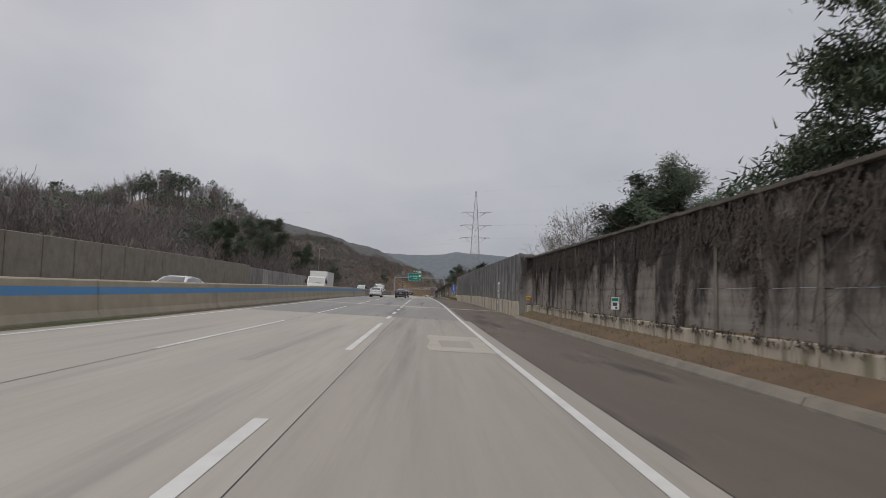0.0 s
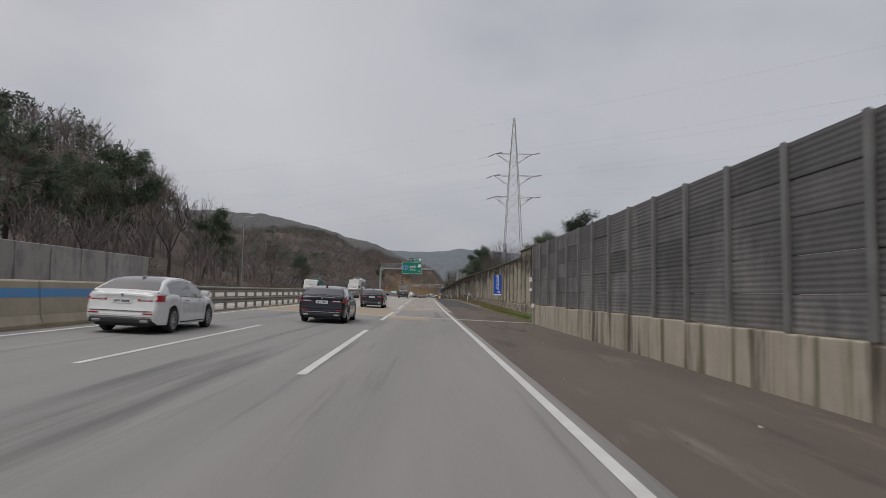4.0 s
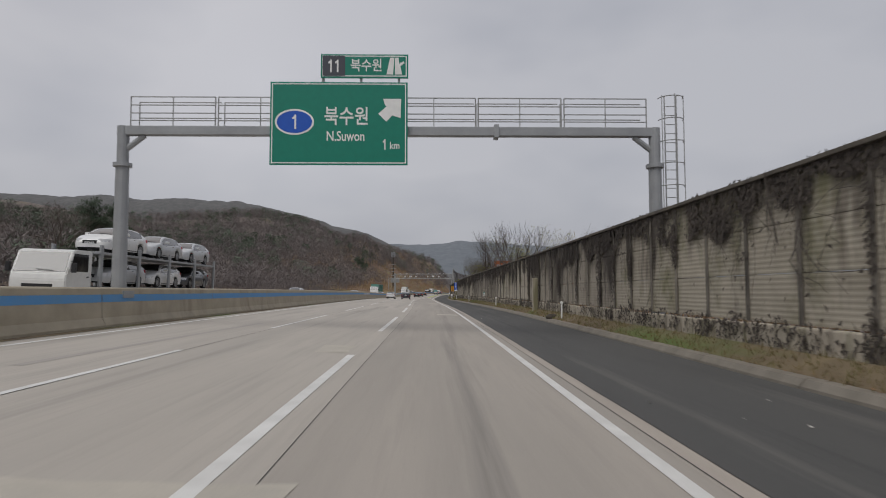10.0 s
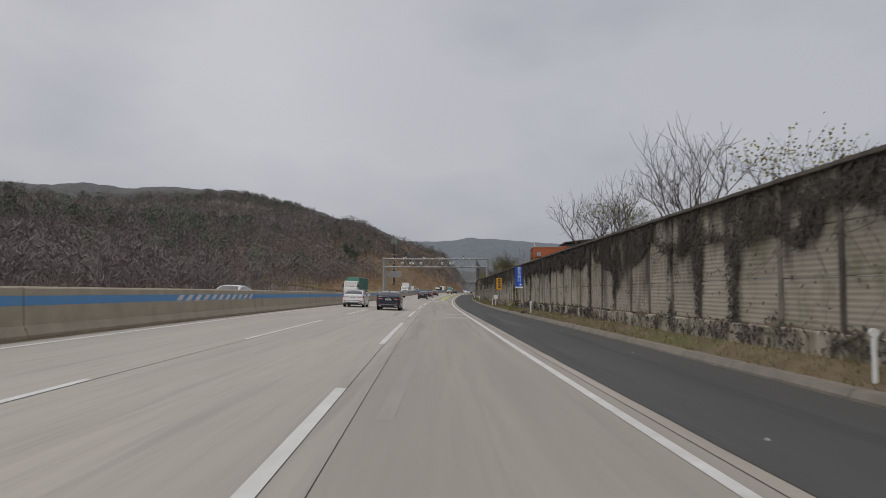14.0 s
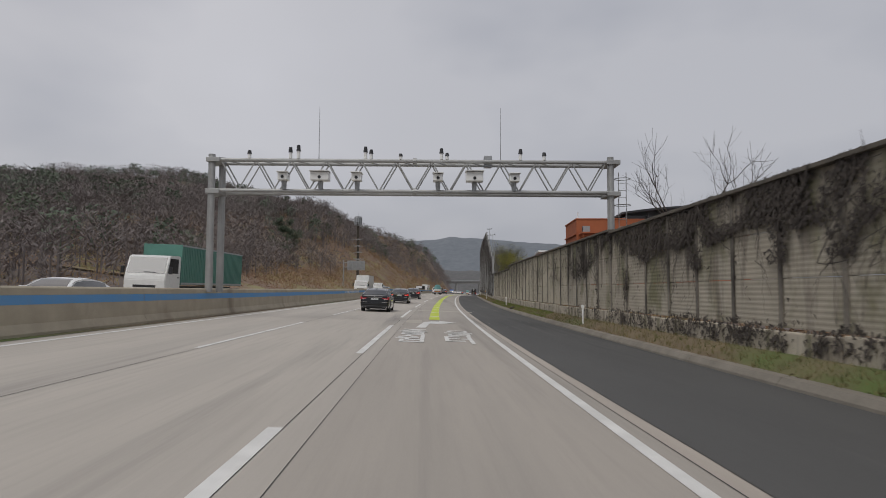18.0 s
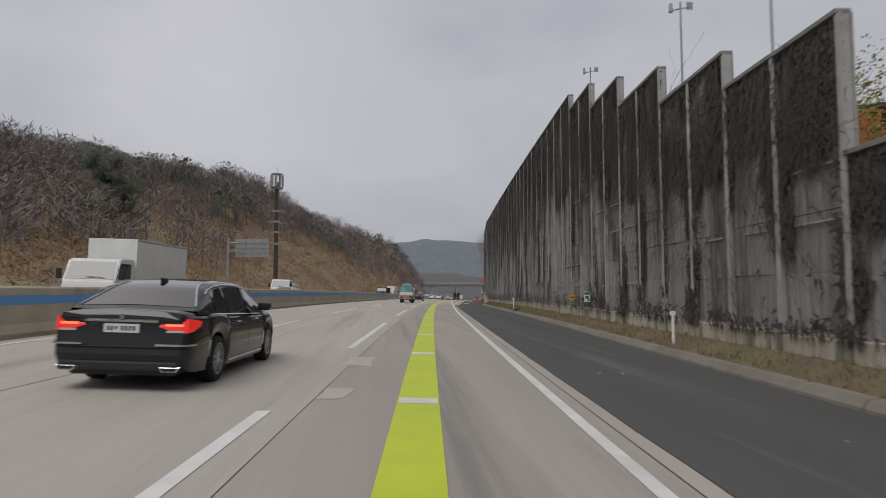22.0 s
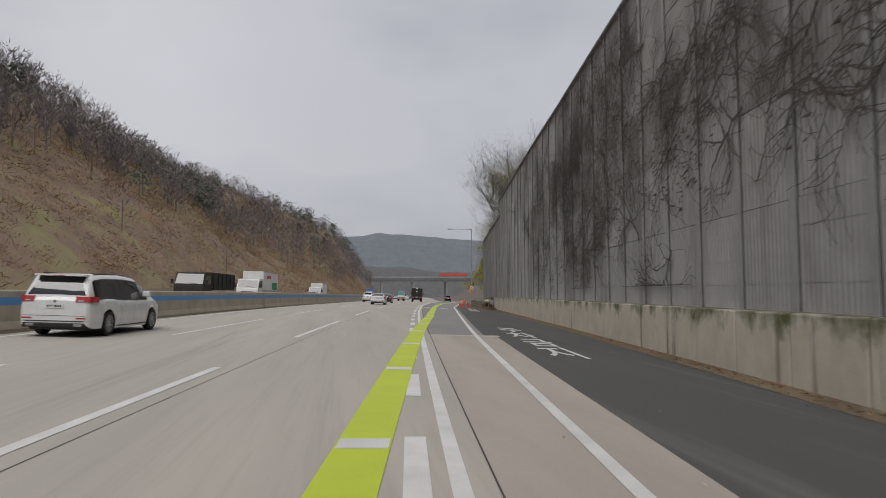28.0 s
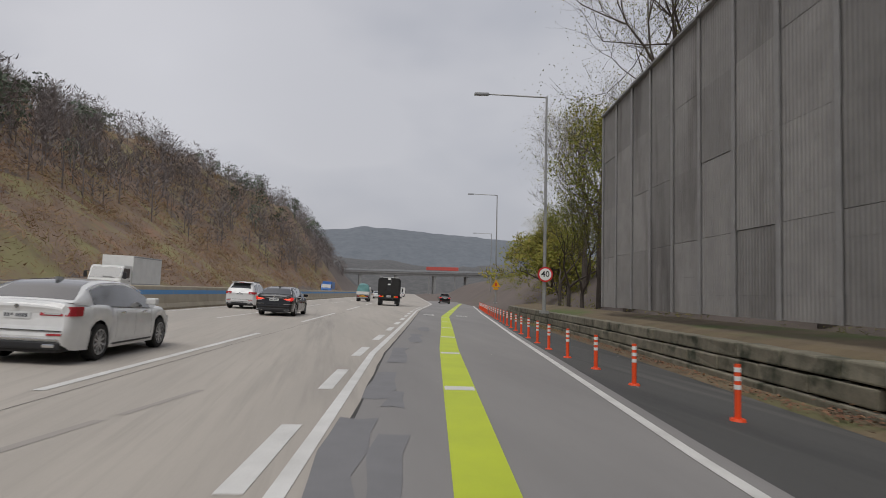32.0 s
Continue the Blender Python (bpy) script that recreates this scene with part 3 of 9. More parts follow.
rail = empty("median_guardrail", Matrix(), "weathered double steel guardrail on short posts", "guardrail", kind="structure")
for z in (1.02, 0.48):
    for k in range(25):
        a = 112 + 4 * k
        strip("rail_beam", a, a + 3.99, rail_profile(-10.05, z), M_RAIL_STEEL, rail, 4)
        strip("rail_beam", a, a + 3.99, list(reversed(rail_profile(-10.45, z, -0.08))), M_RAIL_STEEL, rail, 4)
bm = box(new_bm(), -0.07, 0.07, -0.05, 0.05, -0.1, 1.1, 0.01)
me_post = bpy.data.meshes.new("rail_post")
bm.to_mesh(me_post), bm.free()
me_post.materials.append(M_RAIL_STEEL)
for k in range(50):
    shared("rail_post", me_post, rail, at(-10.25, 113 + 2 * k))


# ---- noise walls on the right ----
def flat_mesh(name, bm, material, v0=None, v1=None, vlo=0.0, vhi=1.0):
    """Turns a bmesh into shared mesh data; the v of its uv map runs with its height between v0 and v1."""
    me = bpy.data.meshes.new(name)
    bm.to_mesh(me)
    bm.free()
    me.materials.append(material)
    if v0 is not None:
        lay = me.uv_layers.new(name="UVMap")
        for i, lp in enumerate(me.loops):
            z = me.vertices[lp.vertex_index].co.z
            lay.data[i].uv = (0.5, vlo + (z - v0) / (v1 - v0) * (vhi - vlo))
    return me


def ribbed_panel(length, h, ribs, upright=False, depth=0.025, boards=1):
    """A wall panel with a ribbed face to the road; its foot at z = 0. Upright ribs may be cut into several boards by seams."""
    bm = new_bm()
    n = ribs * 4
    span = length if upright else h
    prof = [(i / n * span, depth if (i % 4) in (1, 2) else 0.0) for i in range(n + 1)]
    for k in range(boards):
        z0, z1 = h * k / boards + (0.003 if k else 0), h * (k + 1) / boards - (0.003 if k < boards - 1 else 0)
        rows = []
        for u, d in prof:
            if upright:
                rows.append([bm.verts.new((-d - 0.003 * (k % 2), u - length / 2, z0)), bm.verts.new((-d - 0.003 * (k % 2), u - length / 2, z1))])
            else:
                rows.append([bm.verts.new((-d, length / 2, u)), bm.verts.new((-d, -length / 2, u))])
        for a, b in zip(rows, rows[1:]):
            bm.faces.new((a[0], a[1], b[1], b[0]))
    box(bm, 0.012, 0.10, -length / 2, length / 2, 0.004, h - 0.004)
    bmesh.ops.recalc_face_normals(bm, faces=bm.faces)
    return bm


def h_post(h, w=0.15, d=0.2):
    bm = new_bm()
    box(bm, -d * 0.62, -d * 0.5, -w / 2, w / 2, 0, h)
    box(bm, d * 0.38, d * 0.5, -w / 2, w / 2, 0, h)
    box(bm, -d * 0.5, d * 0.38, -0.012, 0.012, 0, h)
    return bm


BAY = 2.1


def noise_wall(name, s0, s1, foot, heights, row_h, ribs, upright, m_panel, m_post, label, base=None, rib_depth=0.025, cap=None, odd=None, sink=0.0, boards=1):
    """Posts every bay with stacked panels between them. heights(s) is the top over the road."""
    wall = empty(name, at(WALL(s0), s0), label, "noise wall", kind="structure")
    inv = wall.matrix_basis.inverted()
    rng = random.Random(name)
    panels, posts = {}, {}
    n = int(round((s1 - s0) / BAY))
    hmax = max(heights(s0 + BAY * (k + 0.5)) for k in range(n))
    for k in range(n + 1):
        s = s0 + BAY * k
        top = heights(min(max(s - BAY / 2, s0), s1)) if k == n else heights(s + BAY / 2)
        if k and k < n:
            top = max(top, heights(s - BAY / 2))
        key = round(top - foot, 2)
        if key not in posts:
            posts[key] = flat_mesh("post", h_post(key), m_post)
        shared("post", posts[key], wall, inv @ at(WALL(s) + sink, s, foot))
        if k == n:
            break
        c = s + BAY / 2
        top = heights(c)
        rows = max(1, int(round((top - foot) / row_h)))
        hh = (top - foot) / rows
        yaw = math.degrees(math.atan((WALL(s + BAY) - WALL(s)) / BAY))
        for r in range(rows):
            mt = m_panel
            if odd:
                mt = odd(c, r, rows, rng) or m_panel
            key = (r, rows, round(hh, 3), mt.name)
            if key not in panels:
                panels[key] = flat_mesh("panel", ribbed_panel(BAY - 0.05, hh - 0.012, ribs, upright, rib_depth, boards), mt, 0, hh, foot / hmax + r * hh / hmax, foot / hmax + (r + 1) * hh / hmax)
            shared("panel", panels[key], wall, inv @ at(WALL(c) + 0.03 + rng.uniform(-0.012, 0.012), c, foot + r * hh + 0.006, -yaw))
        if cap:
            if "cap" not in panels:
                panels["cap"] = flat_mesh("coping", box(new_bm(), -0.12, 0.16, -BAY / 2 + 0.005, BAY / 2 - 0.005, 0, 0.09, 0.015), cap)
            shared("coping", panels["cap"], wall, inv @ at(WALL(c), c, top, -yaw))
    if base:
        blocks = {}
        for k in range(n):
            c = s0 + BAY * (k + 0.5)
            yaw = math.degrees(math.atan((WALL(c + 1) - WALL(c - 1)) / 2))
            var = rng.randrange(4)
            if var not in blocks:
                lo, hi, th = base
                bm = box(new_bm(), -th, 0.14, -BAY / 2 + 0.01 + 0.012 * var, BAY / 2 - 0.01 - 0.006 * var, lo, hi - 0.02 * (var % 3), 0.03)
                blocks[var] = flat_mesh("base_block", bm, M_BASE)
            shared("base_block", blocks[var], wall, inv @ at(WALL(c), c, 0, -yaw))
    return wall


noise_wall("noise_wall_1", -62, 43, 0.9, lambda s: 3.9, 1.0, 3, False, M_PANEL_A, M_POST_C, "dark weathered concrete panel noise wall with black stains", (-0.2, 0.88, 0.08), 0.006, cap=M_COPING, sink=0.1)
noise_wall("noise_wall_2", 43, 118.6, 1.06, lambda s: 4.25, 0.64, 6, False, M_PANEL_B, M_POST_B, "charcoal slatted noise wall panels on a concrete base", (-0.2, 1.05, 0.1), 0.005, sink=0.05)
noise_wall("noise_wall_3", 120.7, 152.2, 0.97, lambda s: 4.45 if s < 126 else 4.0, 1.01, 2, False, M_PANEL_C2, M_POST_C, "flat beige concrete noise wall with green algae stains", (-0.2, 0.94, 0.09), 0.003, cap=M_COPING, sink=0.115)
noise_wall("noise_wall_7", 152.2, 299.2, 0.97, lambda s: 4.0, 1.01, 9, False, M_PANEL_C, M_POST_C, "beige ribbed noise wall with dark moss stains", (-0.2, 0.94, 0.09), 0.0045, cap=M_COPING, sink=0.115,
           odd=lambda c, r, rows, rng: M_PANEL_C3 if c > 277 or 236 < c < 258 or 180 < c < 196 else None)
noise_wall("noise_wall_4", 299.2, 465.1, 0.97, lambda s: 4.1 if 405 < s < 442 else (3.75 if s > 442 else 4.0), 1.01, 9, False, M_PANEL_C, M_POST_C, "beige ribbed noise wall with dark moss stains", (-0.2, 0.94, 0.09), 0.0045, cap=M_COPING, sink=0.115,
           odd=lambda c, r, rows, rng: M_PANEL_C2 if c > 413 else (M_PANEL_C3 if c < 306 else None))


def tall_top(s):
    for a, h in ((467.5, 3.85), (471.7, 6.25), (475.9, 7.1), (480.1, 8.2), (484.3, 9.3), (488.5, 10.4)):
        if s < a:
            return h
    return 11.2


def pale_bay(c, r, rows, rng):
    return M_PANEL_E if (496 < c < 499 and r > rows - 3) else None


noise_wall("noise_wall_5", 465.4, 545.2, 0.9, tall_top, 0.98, 8, True, M_PANEL_D, M_POST, "tall grey noise wall blackened by dead creeper", (-0.2, 0.86, 0.08), 0.014, cap=M_POST_B, odd=pale_bay, sink=0.03)


def mixed(c, r, rows, rng):
    q = math.sin(c * 12.9898 + r * 78.233) * 43758.5453
    if c > 628:
        return M_POST if (650 < c < 653 and r == rows - 2) else M_PANEL_F
    share = noise.noise(Vector((c / 5.0, r * 1.7, 4.4))) + 0.10 * (r - rows + 2) + (0.12 if c > 592 else -0.1)
    return M_PANEL_F if (r >= rows - 3 and share > 0.12) else None


noise_wall("noise_wall_6", 545.2, 672.0, 1.35, lambda s: 11.4 if s < 638.5 else 9.8, 2.0, 14, True, M_PANEL_E, M_POST_G, "tall grey corrugated noise wall on a concrete base", None, 0.012, cap=M_POST_B, odd=mixed, sink=0.085, boards=4)
base6 = empty("wall_base", at(WALL(545), 545), "stained concrete base wall under the tall noise wall", "wall", kind="structure")
inv6 = base6.matrix_basis.inverted()
me_block = flat_mesh("base_block", box(new_bm(), -0.18, 0.2, -BAY / 2 + 0.02, BAY / 2 - 0.02, -0.2, 1.33, 0.03), M_BASE_MOSS, -0.2, 1.33)
for k in range(48):
    c = 545.2 + BAY * (k + 0.5)
    if c < 645:
        yaw = math.degrees(math.atan((WALL(c + 1) - WALL(c - 1)) / 2))
        shared("base_block", me_block, base6, inv6 @ at(WALL(c), c, 0, -yaw))

end_panel = part("return_panel", box(new_bm(), -0.85, 0.12, -0.06, 0.06, -0.2, 4.2, 0.02), M_PANEL_B, bpy.data.objects["noise_wall_2"])
end_panel.matrix_basis = bpy.data.objects["noise_wall_2"].matrix_basis.inverted() @ at(6.98, 42.95, 0)
battens = bpy.data.objects["noise_wall_5"]
inv5 = battens.matrix_basis.inverted()
rng = random.Random(77)
me_batten = [flat_mesh("batten", box(new_bm(), -0.03, 0.0, -w, w, -0.018, 0.018, 0.004), M_POST) for w in (0.25, 0.5, 0.95)]
for k in range(38):
    c = 465.4 + BAY * (k + 0.5)
    for r in range(1, 11):
        z = 0.9 + 0.98 * r
        if z < tall_top(c) - 0.6 and rng.random() < 0.45:
            shared("batten", me_batten[rng.randrange(3)], battens, inv5 @ at(WALL(c) + 0.01, c + rng.uniform(-0.1, 0.1), z))

# ---- kerb and verge ----
kerb = empty("kerb", Matrix(), "low worn concrete kerb along the hard shoulder", "kerb", kind="structure")
for s0, s1, o in ((-70, 42, 5.65), (150, 543, 5.95)):
    s = s0
    while s < s1:
        e = min(s + 4.0, s1)
        strip("kerb_stone", s + 0.01, e - 0.01, [(o - 0.06, -0.1), (o - 0.04, 0.03), (o + 0.05, lambda q: 0.03 + 0.12 * smooth01(149.9, 153, q) if q > 100 else 0.15), (o + 0.26, lambda q: 0.04 + 0.13 * smooth01(149.9, 153, q) if q > 100 else 0.17), (o + 0.27, -0.1)], M_KERB, kerb, 4)
        s = e
verge_1 = strip("verge", -70, 42, [(5.88, 0.15), (6.3, 0.33), (6.75, 0.47), (7.05, 0.5)], M_VERGE_BROWN, None, 2)
verge_2 = strip("verge", 119.5, 543, [(5.97, -0.03), (lambda s: 6.18, lambda s: 0.0 + 0.15 * smooth01(128, 150, s)), (6.4, 0.3), (6.75, 0.47), (7.05, 0.5)], M_VERGE, None, 2)
verge_3 = strip("verge", 543, 646, [(lambda s: WALL(s) - 0.55, -0.012), (lambda s: WALL(s) - 0.3, 0.05), (lambda s: WALL(s) + 0.1, 0.09)], M_VERGE, None, 2)
for v in (verge_1, verge_2, verge_3):
    tagged(v, "narrow verge of dry grass and soil before the noise wall", "verge", kind="structure")


# ---- plants ----
def island_tint(name, cols, rough=0.9, spread=0.55):
    """Small loose pieces, each in one of several tones, chosen by the piece."""
    m = bpy.data.materials.new(name)
    m.use_nodes = True
    n, l = m.node_tree.nodes, m.node_tree.links
    b = n["Principled BSDF"]
    geo = n.new("ShaderNodeNewGeometry")
    patch = n.new("ShaderNodeTexNoise")
    patch.inputs["Scale"].default_value, patch.inputs["Detail"].default_value = 0.09, 3
    l.new(geo.outputs["Position"], patch.inputs["Vector"])
    add = n.new("ShaderNodeMath")
    add.operation = "MULTIPLY_ADD"
    l.new(geo.outputs["Random Per Island"], add.inputs[0])
    add.inputs[1].default_value = spread
    off = n.new("ShaderNodeMath")
    off.operation = "MULTIPLY_ADD"
    off.inputs[1].default_value, off.inputs[2].default_value = 1.5, -0.245 - 0.5 * spread
    l.new(patch.outputs["Fac"], off.inputs[0])
    l.new(off.outputs["Value"], add.inputs[2])
    rp = n.new("ShaderNodeValToRGB")
    els = rp.color_ramp.elements
    while len(els) < len(cols):
        els.new(0.5)
    for i, c in enumerate(cols):
        els[i].position, els[i].color = i / (len(cols) - 1), (*c, 1)
    l.new(add.outputs["Value"], rp.inputs["Fac"])
    l.new(rp.outputs["Color"], b.inputs["Base Color"])
    b.inputs["Roughness"].default_value = rough
    return m


M_TWIG = island_tint("bare_twigs", [(0.055, 0.044, 0.037), (0.085, 0.068, 0.055), (0.12, 0.095, 0.075)])
# bare wood lifted and cooled in colour to stand in for haze
M_FOREST_HAZED = island_tint("hazed_bare_wood", [(0.135, 0.119, 0.116), (0.165, 0.143, 0.137), (0.197, 0.168, 0.156), (0.220, 0.180, 0.154)], spread=0.28)
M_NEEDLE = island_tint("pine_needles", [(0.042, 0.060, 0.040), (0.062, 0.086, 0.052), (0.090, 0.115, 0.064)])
# needle tones paled and greyed: haze over the hills put into the colour
M_NEEDLE_HAZED = island_tint("hazed_far_pines", [(0.088, 0.110, 0.082), (0.108, 0.132, 0.094), (0.136, 0.158, 0.106)], spread=0.3)
M_BRUSH = island_tint("slope_brush", [(0.185, 0.112, 0.076), (0.265, 0.162, 0.100), (0.315, 0.215, 0.112), (0.235, 0.215, 0.092)])
M_WEEDS = island_tint("dead_weeds", [(0.125, 0.096, 0.078), (0.165, 0.124, 0.094), (0.205, 0.158, 0.108)], spread=0.4)
M_LEAF = island_tint("yellowing_leaves", [(0.09, 0.12, 0.025), (0.17, 0.19, 0.03), (0.26, 0.24, 0.04), (0.30, 0.22, 0.06)])
M_GRASS_GREEN = island_tint("green_grass", [(0.085, 0.150, 0.028), (0.135, 0.205, 0.04), (0.20, 0.235, 0.07)])
M_GRASS = island_tint("dry_grass", [(0.07, 0.095, 0.028), (0.13, 0.135, 0.045), (0.22, 0.17, 0.075), (0.17, 0.10, 0.05)])
M_VINE = island_tint("dead_creeper", [(0.048, 0.040, 0.035), (0.076, 0.063, 0.053), (0.115, 0.094, 0.077)])


def raw_mesh(name, V, F, material):
    """Mesh data from arrays of points and triangles."""
    me = bpy.data.meshes.new(name)
    V, F = np.asarray(V, np.float32).reshape(-1, 3), np.asarray(F, np.int32).reshape(-1, 3)
    me.vertices.add(len(V))
    me.vertices.foreach_set("co", V.ravel())
    me.loops.add(len(F) * 3)
    me.loops.foreach_set("vertex_index", F.ravel())
    me.polygons.add(len(F))
    me.polygons.foreach_set("loop_start", np.arange(0, len(F) * 3, 3, dtype=np.int32))
    me.update(calc_edges=True)
    me.materials.append(material)
    return me


def limb(V, F, a, b, ra, rb, seg=4):
    d = (b - a)
    q = d.to_track_quat("Z", "Y").to_matrix()
    base = len(V)
    for p, r in ((a, ra), (b, rb)):
        for i in range(seg):
            t = 2 * math.pi * i / seg
            V.append(p + q @ Vector((math.cos(t) * r, math.sin(t) * r, 0)))
    for i in range(seg):
        j = (i + 1) % seg
        F.append((base + i, base + j, base + seg + j))
        F.append((base + i, base + seg + j, base + seg + i))


def grow(rng, V, F, tips, a, d, length, r, depth, wander=0.22, up=0.12, kids=(2, 4)):
    """One branch in three bends, then its children."""
    p = a.copy()
    bends = 3 if depth else 2
    for i in range(bends):
        d = (d + Vector((rng.gauss(0, wander), rng.gauss(0, wander), rng.gauss(0, wander) + up))).normalized()
        q = p + d * length / bends
        rn = r * (1 - 0.18 * (i + 1))
        limb(V, F, p, q, r * (1 - 0.18 * i), rn, 5 if depth > 3 else (4 if depth > 1 else 3))
        p = q
        if depth > 0 and i > 0:
            side = Vector((rng.gauss(0, 1), rng.gauss(0, 1), rng.gauss(0.25, 0.6))).normalized()
            grow(rng, V, F, tips, p, (d * 0.6 + side * 0.9).normalized(), length * rng.uniform(0.45, 0.7), rn * 0.5, depth - 1, wander, up, kids)
    if depth > 0:
        for _ in range(rng.randint(*kids)):
            side = Vector((rng.gauss(0, 1), rng.gauss(0, 1), rng.gauss(0.3, 0.6))).normalized()
            grow(rng, V, F, tips, p, (d * 0.9 + side * 0.75).normalized(), length * rng.uniform(0.55, 0.8), r * 0.45, depth - 1, wander, up, kids)
    else:
        tips.append((p, d))


def leaf_spray(rng, V, F, p, count, spread, size, thin=0.4):
    for _ in range(count):
        c = p + Vector((rng.gauss(0, spread), rng.gauss(0, spread), rng.gauss(0, spread * 0.7)))
        u = Vector((rng.gauss(0, 1), rng.gauss(0, 1), rng.gauss(0, 1))).normalized()
        v = u.orthogonal().normalized() * size * thin
        b = len(V)
        V += [c - v, c + v, c + u * size]
        F.append((b, b + 1, b + 2))


def tree_thing(name, label, pieces, group=""):
    root = empty(name, Matrix(), label, "tree", group)
    for pn, V, F, m in pieces:
        ob = new(pn, raw_mesh(pn, [tuple(v) for v in V], F, m))
        ob.parent = root
    return root


def bare_tree(seed, height, leaves=0, label="leafless winter tree with fine grey-brown twigs", depth=4):
    rng = random.Random(seed)
    V, F, tips = [], [], []
    limb(V, F, Vector((0, 0, -0.4)), Vector((rng.gauss(0, 0.1), 0, height * 0.22)), height * 0.018, height * 0.014, 7)
    TV, TF = [], []
    top = Vector((0, 0, height * 0.22))
    for i in range(rng.randint(2, 3)):
        d = Vector((rng.gauss(0, 0.5), rng.gauss(0, 0.5), 1)).normalized()
        grow(rng, TV, TF, tips, top, d, height * 0.30, height * 0.0105, depth - 1, 0.2, 0.14)
    pieces = [("trunk", V, F, M_BARK), ("crown", TV, TF, M_TWIG)]
    if leaves:
        LV, LF = [], []
        for p, d in tips:
            if rng.random() < 0.6:
                leaf_spray(rng, LV, LF, p, leaves, height * 0.035, 0.09)
        pieces.append(("foliage", LV, LF, M_LEAF))
    return tree_thing("tree", label, pieces)


def pine_tree(seed, height, label="dark green pine with irregular needle tufts"):
    rng = random.Random(seed)
    V, F, tips = [], [], []
    p, d = Vector((0, 0, -0.4)), Vector((rng.gauss(0, 0.12), rng.gauss(0, 0.12), 1)).normalized()
    LV, LF = V, F
    n = 9
    for i in range(n):
        q = p + d * (height + 0.4) / n
        limb(V, F, p, q, height * 0.024 * (1 - i / (n + 1)), height * 0.024 * (1 - (i + 1) / (n + 1)), 7)
        if i > 2:
            for _ in range(rng.randint(3, 5)):
                t = rng.uniform(0, 6.28)
                reach = height * (0.34 - 0.022 * i) * rng.uniform(0.6, 1.15)
                grow(rng, LV, LF, tips, q, Vector((math.cos(t), math.sin(t), rng.uniform(0.0, 0.4))).normalized(), reach, height * 0.009, 1, 0.2, 0.05, (1, 3))
        p = q
        d = (d + Vector((rng.gauss(0, 0.12), rng.gauss(0, 0.12), 0.1))).normalized()
    tips.append((p, d))
    NV, NF = [], []
    for c, dd in tips:
        leaf_spray(rng, NV, NF, c, 90, height * 0.032, 0.24, 0.10)
        leaf_spray(rng, NV, NF, c - dd * height * 0.05, 60, height * 0.030, 0.22, 0.10)
        leaf_spray(rng, NV, NF, c - dd * height * 0.10 + Vector((0, 0, height * 0.02)), 40, height * 0.030, 0.22, 0.10)
    return tree_thing("pine_tree", label, [("trunk", V, F, M_BARK), ("crown", NV, NF, M_NEEDLE)])


def bush(seed, height, label="rounded bush with yellow-green leaves"):
    rng = random.Random(seed)
    V, F, tips, LV, LF = [], [], [], [], []
    for i in range(6):
        grow(rng, V, F, tips, Vector((rng.gauss(0, 0.2), rng.gauss(0, 0.2), -0.2)), Vector((rng.gauss(0, 0.5), rng.gauss(0, 0.5), 1)).normalized(), height * 0.5, height * 0.02, 2, 0.25, 0.05)
    for p, d in tips:
        leaf_spray(rng, LV, LF, p, 26, height * 0.06, 0.13, 0.45)
    return tree_thing("bush", label, [("stem", V, F, M_TWIG), ("foliage", LV, LF, M_LEAF)])


PROTO = {"bare": [bare_tree(11, 7.0), bare_tree(12, 7.0), bare_tree(13, 7.0), bare_tree(14, 7.0)],
         "sere": [bare_tree(21, 7.0, 3, "thin tree with a few last yellow leaves"), bare_tree(22, 7.0, 4, "thin tree with a few last yellow leaves")],
         "pine": [pine_tree(31, 7.0), pine_tree(32, 7.0), pine_tree(33, 7.0)],
         "leafy": [bare_tree(51, 9.0, 26, "slim tree with yellow-green leaves"), bare_tree(52, 9.0, 26, "slim tree with yellow-green leaves")],
         "tall": [bare_tree(61, 20.0, 9, "tall thin tree with a few yellow leaves", 5), bare_tree(62, 20.0, 4, "tall thin tree with a few yellow leaves", 5)],
         "bush": [bush(41, 3.0), bush(42, 3.0)]}
USED = set()


def plant(kind, o, s, height, h=None, group="trees beside the motorway"):
    rng = random.Random(int(s * 10) + int(o * 7))
    src = PROTO[kind][rng.randrange(len(PROTO[kind]))]
    size = height / {"bush": 3.0, "leafy": 9.0, "tall": 20.0}.get(kind, 7.0)
    m = at(o, s, terrain(o, s) - 0.1 if h is None else h, rng.uniform(0, 360), size)
    if src.name not in USED:
        USED.add(src.name)
        src.matrix_basis = m
        ob = src
    else:
        ob = copy_thing(src, m)
        ob.scale = (size, size, size)
    return tagged(ob, group=group)


